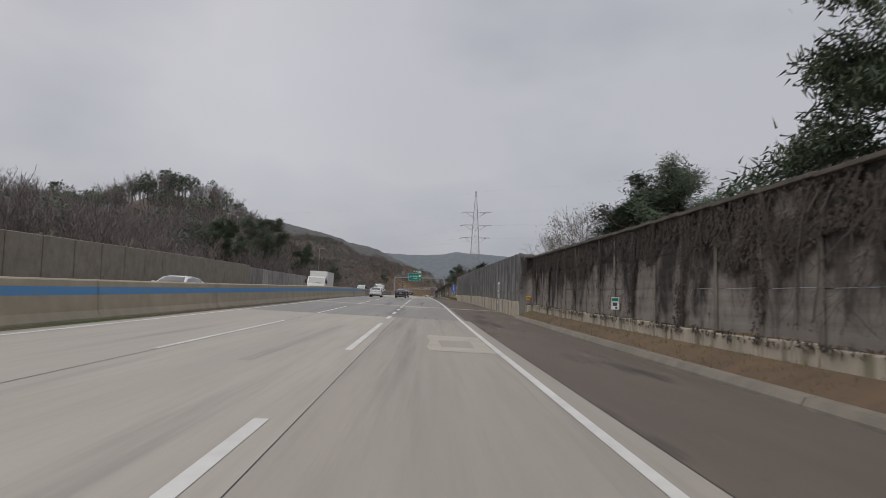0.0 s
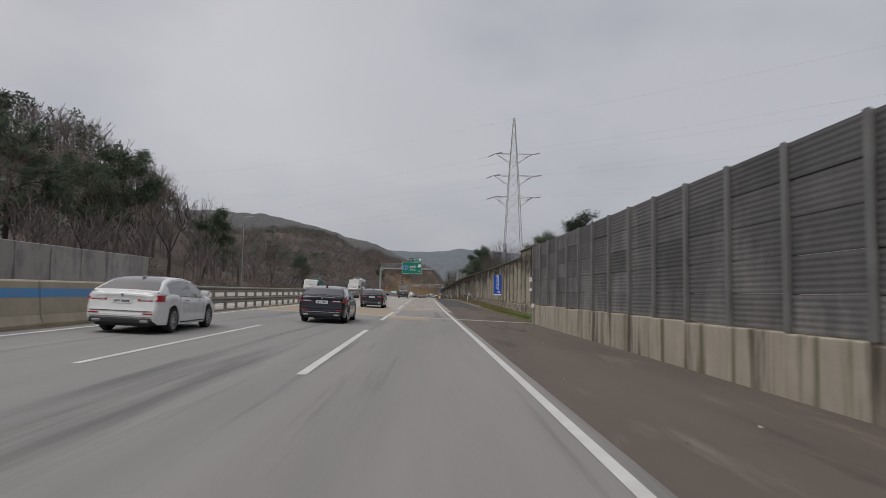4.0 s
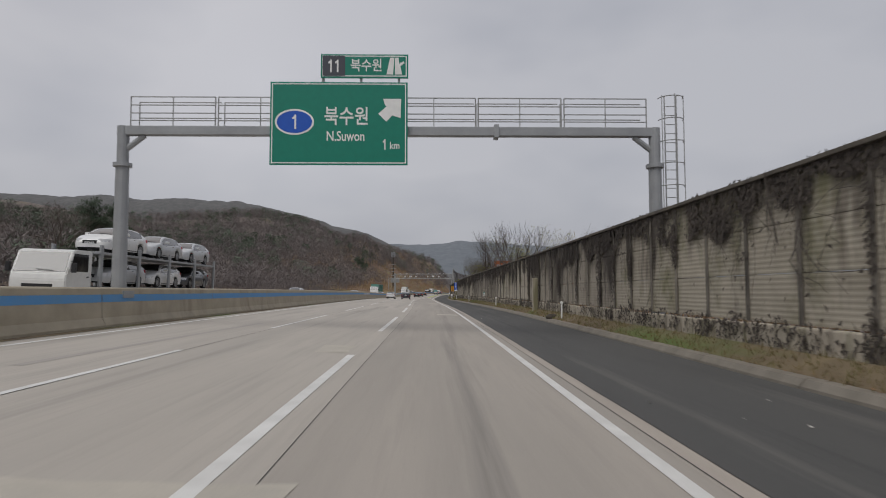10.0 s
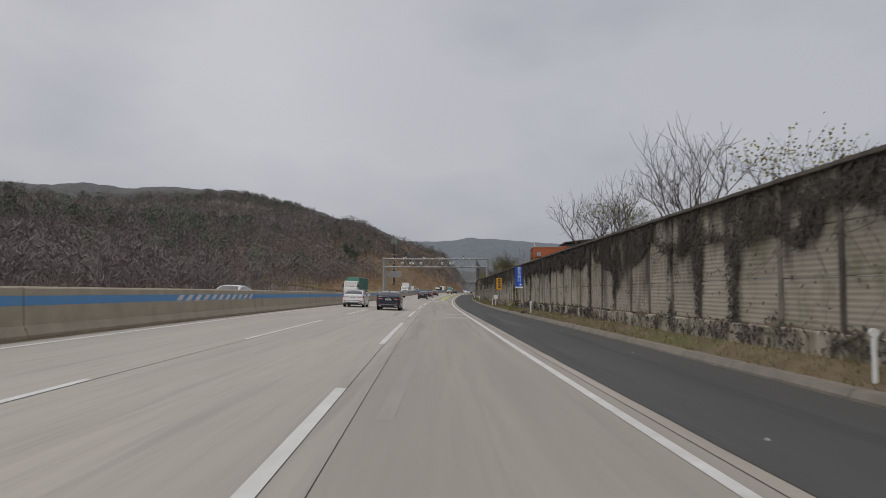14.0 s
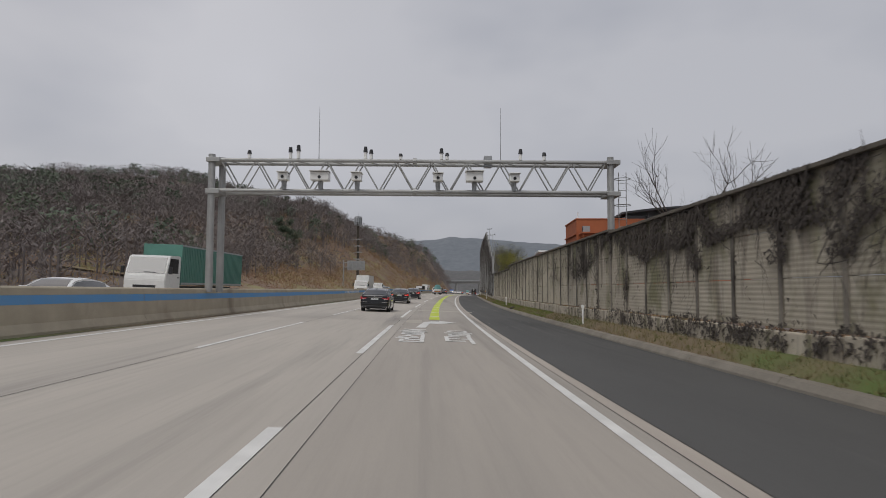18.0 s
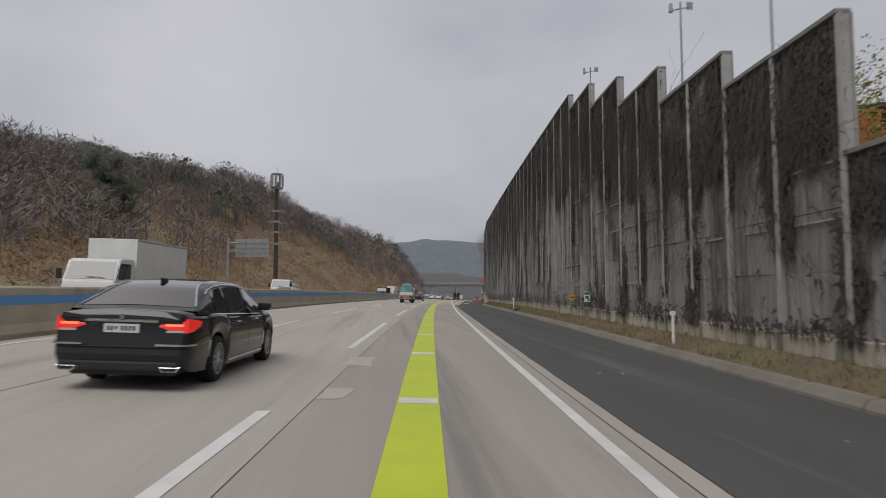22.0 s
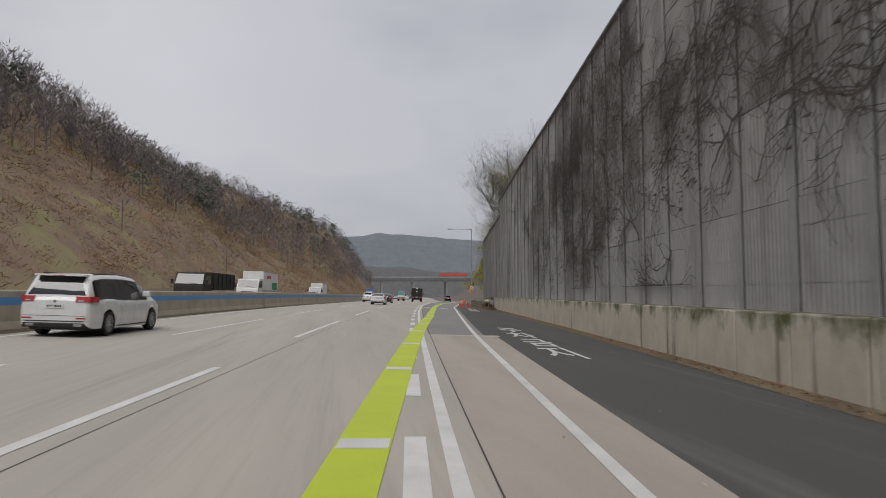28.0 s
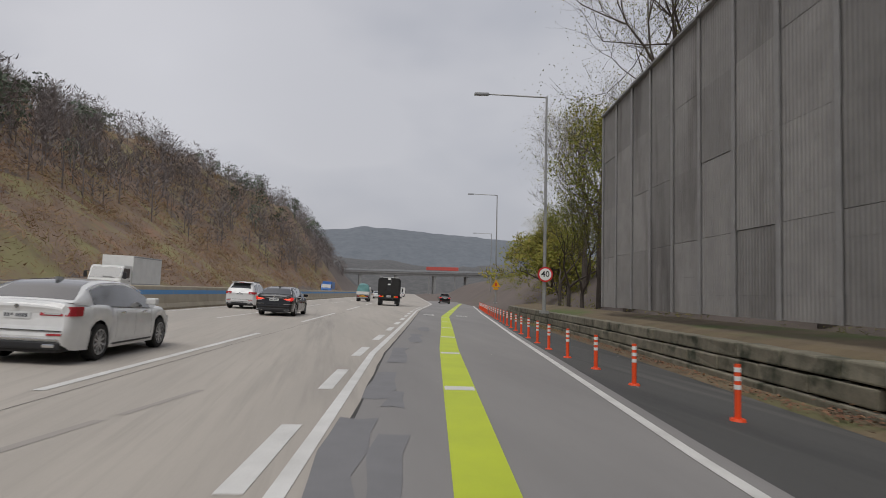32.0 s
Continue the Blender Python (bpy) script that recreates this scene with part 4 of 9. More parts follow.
for kind, o, s, height in (
        ("pine", 13.3, 17.9, 9.8), ("pine", 11.0, 24, 6.6), ("pine", 10.2, 28, 6.8), ("bare", 9.5, 33, 7.0), ("pine", 10.5, 36, 6.0), ("bare", 9.6, 41, 7.2), ("sere", 10.2, 46, 7.6),
        ("pine", 10.8, 31, 6.2), ("sere", 10.0, 38, 7.6),
        ("bare", 10.4, 52, 7.4), ("sere", 9.6, 126, 6.6), ("pine", 11, 131, 6.6), ("pine", 10.5, 137, 6.0), ("sere", 9.8, 142, 4.8), ("bare", 11, 160, 8.4), ("bare", 10.2, 166, 9.2), ("bare", 10.8, 171, 9.0),
        ("bare", 11.2, 176, 9.6), ("bare", 10.2, 182, 8.8), ("bare", 12, 188, 8.8), ("bare", 11.0, 193, 8.4), ("pine", 11.2, 203, 7.4), ("pine", 11.4, 209.5, 9.2), ("bare", 9.8, 224, 4.4), ("bare", 9.6, 216, 5.0), ("bare", 9.4, 220, 5.4),
        ("bare", 9.8, 238, 5.0), ("bare", 9.5, 246, 5.3), ("bare", 9.8, 252, 5.9), ("sere", 10.2, 257, 5.7), ("bare", 10.0, 263, 5.9), ("sere", 10.3, 272, 8.6), ("bare", 9.8, 277, 9.4), ("bare", 10.9, 279, 10.0),
        ("sere", 10.2, 282, 6.9), ("bare", 10.4, 291, 8.6), ("bare", 9.8, 297, 10.8), ("bare", 10.5, 301, 11.4), ("sere", 11.0, 303, 10.5), ("bare", 9.9, 304, 6.6), ("sere", 10.4, 313, 6.6), ("bare", 9.8, 318, 8.6),
        ("bare", 10.6, 324, 8.8), ("sere", 10, 330, 7.2), ("bare", 9.7, 334, 6.0), ("bare", 10.3, 338, 10.4), ("bare", 10.8, 343, 11.2), ("bare", 11.4, 341, 10.0), ("bush", 9.6, 352, 4.6), ("bush", 10.6, 358, 4.2),
        ("bare", 12, 372, 5.6), ("bare", 14.4, 413, 11.0), ("bush", 11, 446, 4.2), ("sere", 11.5, 452, 5.0), ("bush", 16.5, 474, 6.2), ("leafy", 10.8, 473, 8.2), ("leafy", 10.4, 467, 6.6), ("bare", 10.2, 460, 6.2),
        ("tall", 17.5, 664, 21.0), ("tall", 17.0, 672, 20.5), ("tall", 19.0, 668, 22.0), ("tall", 17.8, 659, 19.5), ("leafy", 16.0, 680, 13.0), ("leafy", 14.0, 684, 8.6), ("leafy", 14.6, 690, 9.5), ("leafy", 15.6, 697, 9.0), ("leafy", 15.2, 679, 8.0), ("bush", 16.5, 700, 5.0), ("leafy", 17.5, 706, 8.5),
        ("tall", 18.5, 690, 16.5), ("tall", 20.0, 700, 16.0), ("bush", 18.0, 708, 7.0), ("bare", 21.5, 712, 13.0), ("bush", 20.5, 720, 6.0), ("bare", 24.0, 726, 12.0), ("bush", 23.5, 734, 6.0),
        ("bare", 27, 745, 11.0), ("bush", 26, 752, 5.5), ("leafy", 17.0, 674, 9.0), ("tall", 15.8, 686, 16.0), ("tall", 17.2, 695, 15.5), ("tall", 15.6, 646, 19.0), ("tall", 15.5, 655, 19.5), ("tall", 16.6, 651, 20.0), ("tall", 15.2, 632, 15.5), ("tall", 14.8, 622, 14.5)):
    plant(kind, o, s, height, group="trees behind the noise wall")
for kind, o, s, height in (
        ("bare", -36, 152, 13), ("pine", -38, 158, 12), ("bare", -35, 166, 12), ("pine", -41, 171, 13), ("bare", -37, 178, 15), ("bare", -42, 184, 15), ("pine", -36, 189, 10), ("bare", -38, 197, 14),
        ("bare", -34, 203, 13.5), ("bare", -39, 210, 13), ("bare", -36, 232, 13), ("bare", -38, 245, 14), ("bare", -40, 252, 13), ("bare", -37, 262, 9), ("bare", -36, 274, 10.5), ("pine", -42, 292, 10),
        ("bare", -39, 283, 11), ("pine", -35, 118, 10), ("pine", -37, 127, 11), ("bare", -36, 136, 13), ("pine", -39, 144, 11), ("pine", -44, 545, 10.5), ("bare", -58, 590, 9), ("bare", -100, 388, 12), ("bare", -95, 380, 11), ("bare", -66, 300, 13), ("bare", -71, 307, 12), ("bare", -61, 597, 9.5)):
    plant(kind, o, s, height, group="trees across the motorway")


def proto_far(seed, kind):
    rng = random.Random(seed)
    V, F = [], []
    if kind == "bare":
        limb(V, F, Vector((0, 0, -1)), Vector((0, 0, 4)), 0.13, 0.07, 3)
        for i in range(105):
            z = rng.uniform(1.6, 6.9)
            r = 0.5 + 2.3 * math.sin(min(1, (z - 0.6) / 7.0) * math.pi) ** 0.6
            a = rng.uniform(0, 6.28)
            c = Vector((math.cos(a), math.sin(a), 0)) * r * rng.uniform(0.1, 0.8) + Vector((0, 0, z - 0.5))
            b2 = a + rng.gauss(0, 0.7)
            e = c + Vector((math.cos(b2) * rng.uniform(0.3, 1.1), math.sin(b2) * rng.uniform(0.3, 1.1), rng.uniform(0.1, 0.9)))
            w = Vector((rng.gauss(0, 1), rng.gauss(0, 1), rng.gauss(0, 0.5))).normalized() * rng.uniform(0.05, 0.12)
            b = len(V)
            V += [c - w, c + w, e]
            F.append((b, b + 1, b + 2))
    elif kind == "fine":
        limb(V, F, Vector((0, 0, -1)), Vector((rng.gauss(0, 0.2), rng.gauss(0, 0.2), 4.6)), 0.13, 0.05, 4)
        for i in range(14):
            z, a = rng.uniform(1.6, 4.4), rng.uniform(0, 6.28)
            tip = Vector((math.cos(a) * rng.uniform(0.9, 2.1), math.sin(a) * rng.uniform(0.9, 2.1), z + rng.uniform(1.4, 3.0)))
            root = Vector((0, 0, z))
            limb(V, F, root, tip, 0.05, 0.015, 3)
            for j in range(10):
                c = root.lerp(tip, rng.uniform(0.3, 1.0))
                e = c + Vector((rng.gauss(0, 0.4), rng.gauss(0, 0.4), rng.uniform(0.2, 0.9)))
                w = Vector((rng.gauss(0, 1), rng.gauss(0, 1), 0)).normalized() * 0.032
                b = len(V)
                V += [c - w, c + w, e]
                F.append((b, b + 1, b + 2))
    elif kind == "pine":
        limb(V, F, Vector((0, 0, -1)), Vector((0, 0, 6.5)), 0.15, 0.05, 3)
        for i in range(17):
            z = rng.uniform(3.2, 7.2)
            r = 2.3 * math.sqrt(max(0.05, 1 - ((z - 4.9) / 2.5) ** 2))
            a = rng.uniform(0, 6.28)
            leaf_spray(rng, V, F, Vector((math.cos(a) * r * 0.7, math.sin(a) * r * 0.7, z)), 7, 0.45, 0.62, 0.34)
    else:
        for i in range(60):
            a, t = rng.uniform(0, 6.28), rng.uniform(0.1, 1)
            leaf_spray(rng, V, F, Vector((math.cos(a) * t * 0.95, math.sin(a) * t * 0.95, rng.uniform(0.0, 0.75) * (1.2 - 0.6 * t))), 1, 0.1, rng.uniform(0.14, 0.34), 0.035 + 0.06 * rng.random())
    return np.array([tuple(v) for v in V], np.float32), np.array(F, np.int32)


def wood(name, label, kind, spots, material, category="woodland"):
    """Many plants of one kind joined into one object."""
    protos = [proto_far(70 + i, kind) for i in range(5)]
    VV, FF, base = [], [], 0
    rng = random.Random(name)
    for o, s, size in spots:
        V, F = protos[rng.randrange(5)]
        a = rng.uniform(0, 6.28)
        c, sn = math.cos(a), math.sin(a)
        k = np.array([[c, -sn, 0], [sn, c, 0], [0, 0, 1]], np.float32) * size
        p = spot(o, s, terrain(o, s) - 0.12)
        VV.append(V @ k.T + np.array(p, np.float32))
        FF.append(F + base)
        base += len(V)
    ob = new(name, raw_mesh(name, np.concatenate(VV), np.concatenate(FF), material))
    return tagged(ob, label, category, kind="stuff")


def scatter(seed, n, o0, o1, s0, s1, test, size):
    rng = random.Random(seed)
    out = []
    while len(out) < n:
        o, s = rng.uniform(o0, o1), rng.uniform(s0, s1)
        k = test(o, s)
        if k > 0 and rng.random() < k:
            out.append((o, s, rng.uniform(*size)))
    return out


def pine_share(o, s):
    return 0.5 + 0.9 * noise.noise(Vector((o / 40, s / 40, 5.1))) + (0.3 if terrain(o, s) > 16 else -0.2)


def hill_trees(o, s):
    if s < 215:
        return 1.0 if o < -42 else 0.75
    if s < 470:
        return 1.0 if o < -46 else 0.03
    if s < 558:
        return 1.0 if o < -38 else 0.05
    low = float(np.interp(s, [558, 690, 760, 830], [15.0, 15.0, 8.0, 2.0]))
    return 1.0 if terrain(o, s) > low + 2.5 * noise.noise(Vector((s / 14, o / 14, 1))) or o < -75 else 0.04


wood("bare_woods", "leafless brown woods covering the hillsides", "bare", scatter(1, 6000, -240, -31, 235, 1000, hill_trees, (0.85, 1.35)), M_FOREST_HAZED)
wood("bare_woods", "leafless brown woods on the bank beyond the opposite lanes", "fine", scatter(2, 1700, -120, -31, -40, 235, hill_trees, (0.8, 1.3)), M_FOREST_HAZED)
wood("bare_woods", "leafless brown woods at the foot of the hill", "bare", scatter(12, 1700, -120, -35, 240, 590, lambda o, s: 1.0, (0.7, 1.15)), M_FOREST_HAZED)
wood("crest_trees", "tall leafless trees along the crest of the cut slope", "fine", scatter(13, 420, -92, -50, 590, 800, hill_trees, (0.85, 1.25)), M_FOREST_HAZED)
wood("pine_woods", "dark green pines scattered through the hillside woods", "pine", scatter(3, 1500, -240, -40, 235, 1000, lambda o, s: hill_trees(o, s) * max(0, pine_share(o, s) - (0.2 if s < 560 else 0.5)), (0.7, 1.2)), M_NEEDLE_HAZED)
wood("pine_woods", "dark green pines on the bank beyond the opposite lanes", "pine", scatter(4, 330, -110, -36, -40, 225, lambda o, s: max(0, pine_share(o, s)), (0.7, 1.1)), M_NEEDLE_HAZED)
wood("slope_brush", "russet and olive brush on the cut slope", "brush", scatter(6, 5200, -76, -26.5, 440, 900, lambda o, s: 1.0 if s > 480 else 0.25, (1.2, 3.0)), M_BRUSH, "brush")
wood("roadside_brush", "brown dead weeds along the edge of the opposite lanes", "brush", scatter(7, 2000, -56, -26.5, -40, 400, lambda o, s: 1.0 if o > -44 or s < 220 else 0.0, (0.9, 2.1)), M_WEEDS, "brush")
wood("right_brush", "tangled brown brush behind the noise wall", "brush", scatter(8, 800, 10.4, 16, 0, 470, lambda o, s: 1.0, (1.0, 2.6)), M_BRUSH, "brush")
wood("bank_brush", "green and brown undergrowth on the bank past the wall", "brush", scatter(9, 900, 13, 34, 652, 800, lambda o, s: 1.0 if o > WALL(s) + 2.2 else 0, (0.5, 1.1)), M_LEAF, "brush")


def grass_tufts(seed, n, place, size, material=None, label="tufts of dry and green grass on the verge"):
    rng = random.Random(seed)
    V, F = [], []
    for _ in range(n):
        p = place(rng)
        for _ in range(5):
            a = rng.uniform(0, 6.28)
            w = Vector((math.cos(a), math.sin(a), 0)) * 0.012
            lean = Vector((rng.gauss(0, 0.4), rng.gauss(0, 0.4), 1)).normalized() * rng.uniform(*size)
            q = p + Vector((rng.gauss(0, 0.05), rng.gauss(0, 0.05), -0.02))
            b = len(V)
            V += [q - w, q + w, q + lean]
            F.append((b, b + 1, b + 2))
    ob = new("verge_grass", raw_mesh("verge_grass", [tuple(v) for v in V], F, material or M_GRASS))
    return tagged(ob, label, "grass", kind="stuff")


def verge_place(s0, s1, o0):
    def place(rng):
        s, u = rng.uniform(s0, s1), rng.random()
        return spot(o0 + u * (6.82 - o0), s, 0.15 + 0.31 * u)
    return place


grass_tufts(1, 800, verge_place(-5, 42, 5.95), (0.06, 0.2))
grass_tufts(2, 16000, verge_place(131, 540, 6.22), (0.06, 0.22))
grass_tufts(3, 2600, verge_place(121, 152, 6.2), (0.05, 0.14), M_GRASS_GREEN, "low green grass on the verge")
grass_tufts(4, 7000, verge_place(416, 458, 6.25), (0.05, 0.15), M_GRASS_GREEN, "low green grass on the verge")


def creeper(seed, n, s0, s1, top, foot, reach):
    """Dead climbing stems hanging over a wall face: wandering thin ribbons with side twigs."""
    rng = random.Random(seed)
    V, F = [], []

    def stem(s, z, ds, dz, steps, w):
        for _ in range(steps):
            ns, nz = s + ds, max(foot, z + dz)
            a, b = len(V), 0
            o0, o1 = WALL(s) - 0.075 - rng.uniform(0, 0.07), WALL(ns) - 0.075 - rng.uniform(0, 0.07)
            px, pz = -dz, ds
            ln = math.hypot(px, pz) or 1
            px, pz = px / ln * w, pz / ln * w
            V.extend([spot(o0, s - px, z - pz), spot(o0, s + px, z + pz), spot(o1, ns + px, nz + pz), spot(o1, ns - px, nz - pz)])
            F.extend([(a, a + 1, a + 2), (a, a + 2, a + 3)])
            if w > 0.008 and rng.random() < 0.75:
                stem(ns, nz, ds * rng.uniform(-0.6, 1.4) + rng.gauss(0, 0.14), dz * rng.uniform(0.4, 1.2) + rng.gauss(0, 0.1), max(2, steps // 2), w * 0.55)
            ds, dz = ds + rng.gauss(0, 0.06), dz + rng.gauss(0, 0.05)
            s, z, w = ns, nz, w * 0.93
            if z <= foot:
                break

    for _ in range(n):
        s = rng.uniform(s0, s1)
        stem(s, top(s) - rng.uniform(0, 0.5), rng.gauss(0.05, 0.13), -rng.uniform(0.18, 0.42), int(reach * rng.uniform(0.5, 1.3)), rng.uniform(0.012, 0.03))
    ob = new("dead_creeper", raw_mesh("dead_creeper", [tuple(v) for v in V], F, M_VINE))
    return tagged(ob, "dead creeper stems hanging over the noise wall", "creeper", kind="stuff")


def wandering(seed, n, s0, s1, z0, z1):
    """Dead stems that branch sideways over the face of the last tall wall."""
    rng = random.Random(seed)
    V, F = [], []

    def run(s, z, a, steps, w):
        for _ in range(steps):
            ln = rng.uniform(0.16, 0.34)
            ns, nz = s + math.cos(a) * ln, min(11.2, max(1.9, z + math.sin(a) * ln))
            o0, o1 = WALL(s) - 0.05 - rng.uniform(0, 0.05), WALL(ns) - 0.05 - rng.uniform(0, 0.05)
            px, pz = -math.sin(a) * w, math.cos(a) * w
            b = len(V)
            V.extend([spot(o0, s - px, z - pz), spot(o0, s + px, z + pz), spot(o1, ns + px, nz + pz), spot(o1, ns - px, nz - pz)])
            F.extend([(b, b + 1, b + 2), (b, b + 2, b + 3)])
            if w > 0.009 and rng.random() < 0.6:
                run(ns, nz, a + rng.choice((-1, 1)) * rng.uniform(0.4, 1.1), max(2, steps * 2 // 3), w * 0.62)
            s, z, w = ns, nz, w * 0.95
            a += rng.gauss(0, 0.28)

    for _ in range(n):
        cs = rng.gauss(604, 7) if rng.random() < 0.35 else rng.uniform(554, 596)
        if s0 < cs < s1:
            run(cs, min(z1, max(z0, rng.gauss(6.8, 1.9))), rng.choice((2.6, -0.5, 2.2, -0.9, 2.8, 1.4)) + rng.gauss(0, 0.3), rng.randint(7, 15), rng.uniform(0.018, 0.052))
    ob = new("dead_creeper", raw_mesh("dead_creeper", [tuple(v) for v in V], F, M_VINE))
    return tagged(ob, "dead creeper branching over the tall grey wall", "creeper", kind="stuff")


wandering(7, 200, 551, 618, 2.4, 10.6)
creeper(1, 26, 592, 622, lambda s: 11.3 - 3.0 * abs(math.sin(s / 9.0)), 2.2, 11)
creeper(2, 420, 468, 545, tall_top, 1.2, 13)
creeper(3, 500, 130, 460, lambda s: 4.1, 1.1, 6)
creeper(4, 150, -5, 42, lambda s: 4.0, 1.1, 6)


def growth(seed, n, s0, s1, foot, top, dense, size=(0.06, 0.17), reach=0.06, lean=1.57, thin=1.0):
    """Matted dark growth clinging to a wall face, thick where dense(s, share of the height) is high."""
    rng = random.Random(seed)
    V, F = [], []
    tries = 0
    while len(F) < n and tries < n * 30:
        tries += 1
        s, u = rng.uniform(s0, s1), rng.random()
        if rng.random() > dense(s, u):
            continue
        z = foot + u * (top(s) - foot)
        a = rng.gauss(lean, 0.8 * thin)
        ln, w = rng.uniform(*size), rng.uniform(0.03, 0.07) * thin
        ds, dz = math.cos(a) * ln, math.sin(a) * ln
        o = WALL(s) - (0.185 if top(s) < 2 else (0.02 if u > 0.13 or foot > 1 else 0.10)) - rng.uniform(0.0, reach if top(s) > 2 else 0.02)
        b = len(V)
        V += [spot(o, s - dz / ln * w, z + ds / ln * w), spot(o, s + dz / ln * w, z - ds / ln * w), spot(o - rng.uniform(-0.01, 0.03), s + ds, z - dz)]
        F.append((b, b + 1, b + 2))
    ob = new("dead_creeper", raw_mesh("dead_creeper", [tuple(v) for v in V], F, M_VINE))
    return tagged(ob, "dark matted creeper hanging down the noise wall", "creeper", kind="stuff")


def drips(s_start, top_share, seed, base=0.06):
    """Growth thick along the top edge, running down at the joints, and ragged along the foot."""
    rng = random.Random(seed)
    table = [(rng.choice((0.0, 0.25, 0.5, 0.9, 1.0)), rng.uniform(0.10, 0.48)) for _ in range(400)]

    def dense(s, u):
        share = top_share if seed != 13 else 0.44 + 0.15 * smooth01(492, 507, s)
        edge = share + 0.32 * noise.noise(Vector((s / 5.5, seed, 0))) + 0.16 * noise.noise(Vector((s / 1.3, seed, 4)))
        v = 1.0 if u > 1 - edge else 0.0
        k = int(round((s - s_start) / BAY))
        long, w = table[k % 400]
        if seed == 13:
            long, w = max(long, 0.35 + 0.6 * table[(k * 7) % 400][0]), w * 1.45
        if abs(s - s_start - k * BAY) < w * (0.5 + 0.7 * u) and u > 1 - long:
            v = max(v, 0.8)
        if seed == 13:
            v *= min(1.0, max(0.12 + 0.55 * smooth01(0.55, 0.75, u), 0.75 + 1.9 * noise.noise(Vector((s / 1.9, u * 3.0, 21)))))
        if u < base + 0.05 * noise.noise(Vector((s / 0.9, 7, seed))):
            v = max(v, 0.33)
        if 390 < s < 466:
            v *= 1 - 0.94 * smooth01(392, 416, s)
        elif 300 < s < 322:
            v *= 0.55
        elif 355 < s <= 390:
            v *= 0.45
        elif 100 < s < 172:
            v *= 0.36 if s < 152 else 0.42
        v *= min(1, max(0.02, 0.62 + 1.3 * noise.noise(Vector((s / 0.8, u * 4, seed + 2)))))
        return v + 0.004
    return dense


growth(1, 66000, 120.7, 299, 0.55, lambda s: 4.12, drips(120.7, 0.24, 3, 0.15))
growth(2, 68000, 299.2, 465, 0.55, lambda s: 4.12, drips(299.2, 0.32, 5, 0.15))
growth(3, 26000, -6, 43, 0.75, lambda s: 4.05, drips(-62, 0.38, 9))
growth(4, 92000, 465.4, 545, 0.85, lambda s: tall_top(s) + 0.05, drips(465.4, 0.55, 13), (0.10, 0.30))


def branching(s, u):
    """Slanting mats over the last wall, with bare panels between them and a ragged lower edge."""
    edge = float(np.interp(s, [548, 556, 568, 576, 584, 592, 597, 612, 618, 623], [0.60, 0.40, 0.26, 0.36, 0.22, 0.27, 0.05, 0.08, 0.50, 1.0]))
    edge += 0.22 * noise.noise(Vector((s / 2.6, 1.7, 0))) + 0.10 * noise.noise(Vector((s / 0.8, 5.1, 0)))
    lid = float(np.interp(s, [548, 556, 572, 577, 590, 595, 625], [0.85, 1.0, 0.95, 0.62, 0.66, 1.1, 1.1])) + 0.16 * noise.noise(Vector((s / 2.2, 8.3, 0)))
    if u < edge or u > lid:
        return 0.0
    slant = u * 9.9 + 0.55 * s
    vein = 1 - 5.5 * abs(noise.noise(Vector((s / 4.5, slant / 1.15, 6.1))))
    vein = max(vein, 0.8 - 4.5 * abs(noise.noise(Vector((s / 1.4, u * 5.0, 2.2)))))
    clump = 0.5 + 1.5 * noise.noise(Vector((s / 4.0, u * 3.0, 3.3)))
    thick = float(np.interp(s, [550, 575, 592, 598, 613, 620], [0.6, 0.42, 0.5, 0.5, 0.55, 0.2]))
    return thick * (max(0.0, min(1.0, vein)) * max(0.1, min(1.0, clump + 0.25)) + 0.35 * max(0.0, min(1.0, clump * 2 - 0.9)))


growth(5, 9000, 549, 623, 1.5, lambda s: 11.4, branching, (0.12, 0.36), 0.12, 0.5, 0.6)


def litter(name, label, seed, n, place, size, material):
    rng = random.Random(seed)
    V, F = [], []
    for _ in range(n):
        p = place(rng)
        a = rng.uniform(0, 6.28)
        u = Vector((math.cos(a), math.sin(a), rng.uniform(-0.1, 0.5))) * rng.uniform(*size)
        v = Vector((-math.sin(a), math.cos(a), rng.uniform(-0.3, 0.3))) * rng.uniform(*size) * 0.5
        b = len(V)
        V += [p - v, p + v, p + u]
        F.append((b, b + 1, b + 2))
    ob = new(name, raw_mesh(name, [tuple(v) for v in V], F, material))
    return tagged(ob, label, "leaves", kind="stuff")


M_SHEET_PALE = surface("pale_scraps", (0.6, 0.57, 0.52), (0.42, 0.40, 0.36), 0.4, 30, 0.9, 0.1)
M_DEAD_LEAF = island_tint("dead_leaves", [(0.07, 0.042, 0.03), (0.17, 0.075, 0.045), (0.26, 0.14, 0.075), (0.34, 0.22, 0.12)])
litter("dead_leaves", "reddish dead leaves on the verge under the wall", 1, 15000, verge_place(131, 540, 6.15), (0.03, 0.08), M_DEAD_LEAF)
litter("dead_leaves", "reddish dead leaves covering the first verge", 6, 7000, verge_place(-6, 42, 5.92), (0.03, 0.09), M_DEAD_LEAF)
litter("dead_leaves", "dead leaves along the foot of the tall wall", 2, 5000, lambda r: (lambda s: spot(WALL(s) - 0.22 - abs(r.gauss(0, 0.28)), s, 0.045 + 0.03 * r.random()))(r.uniform(543, 646)), (0.03, 0.08), M_DEAD_LEAF)
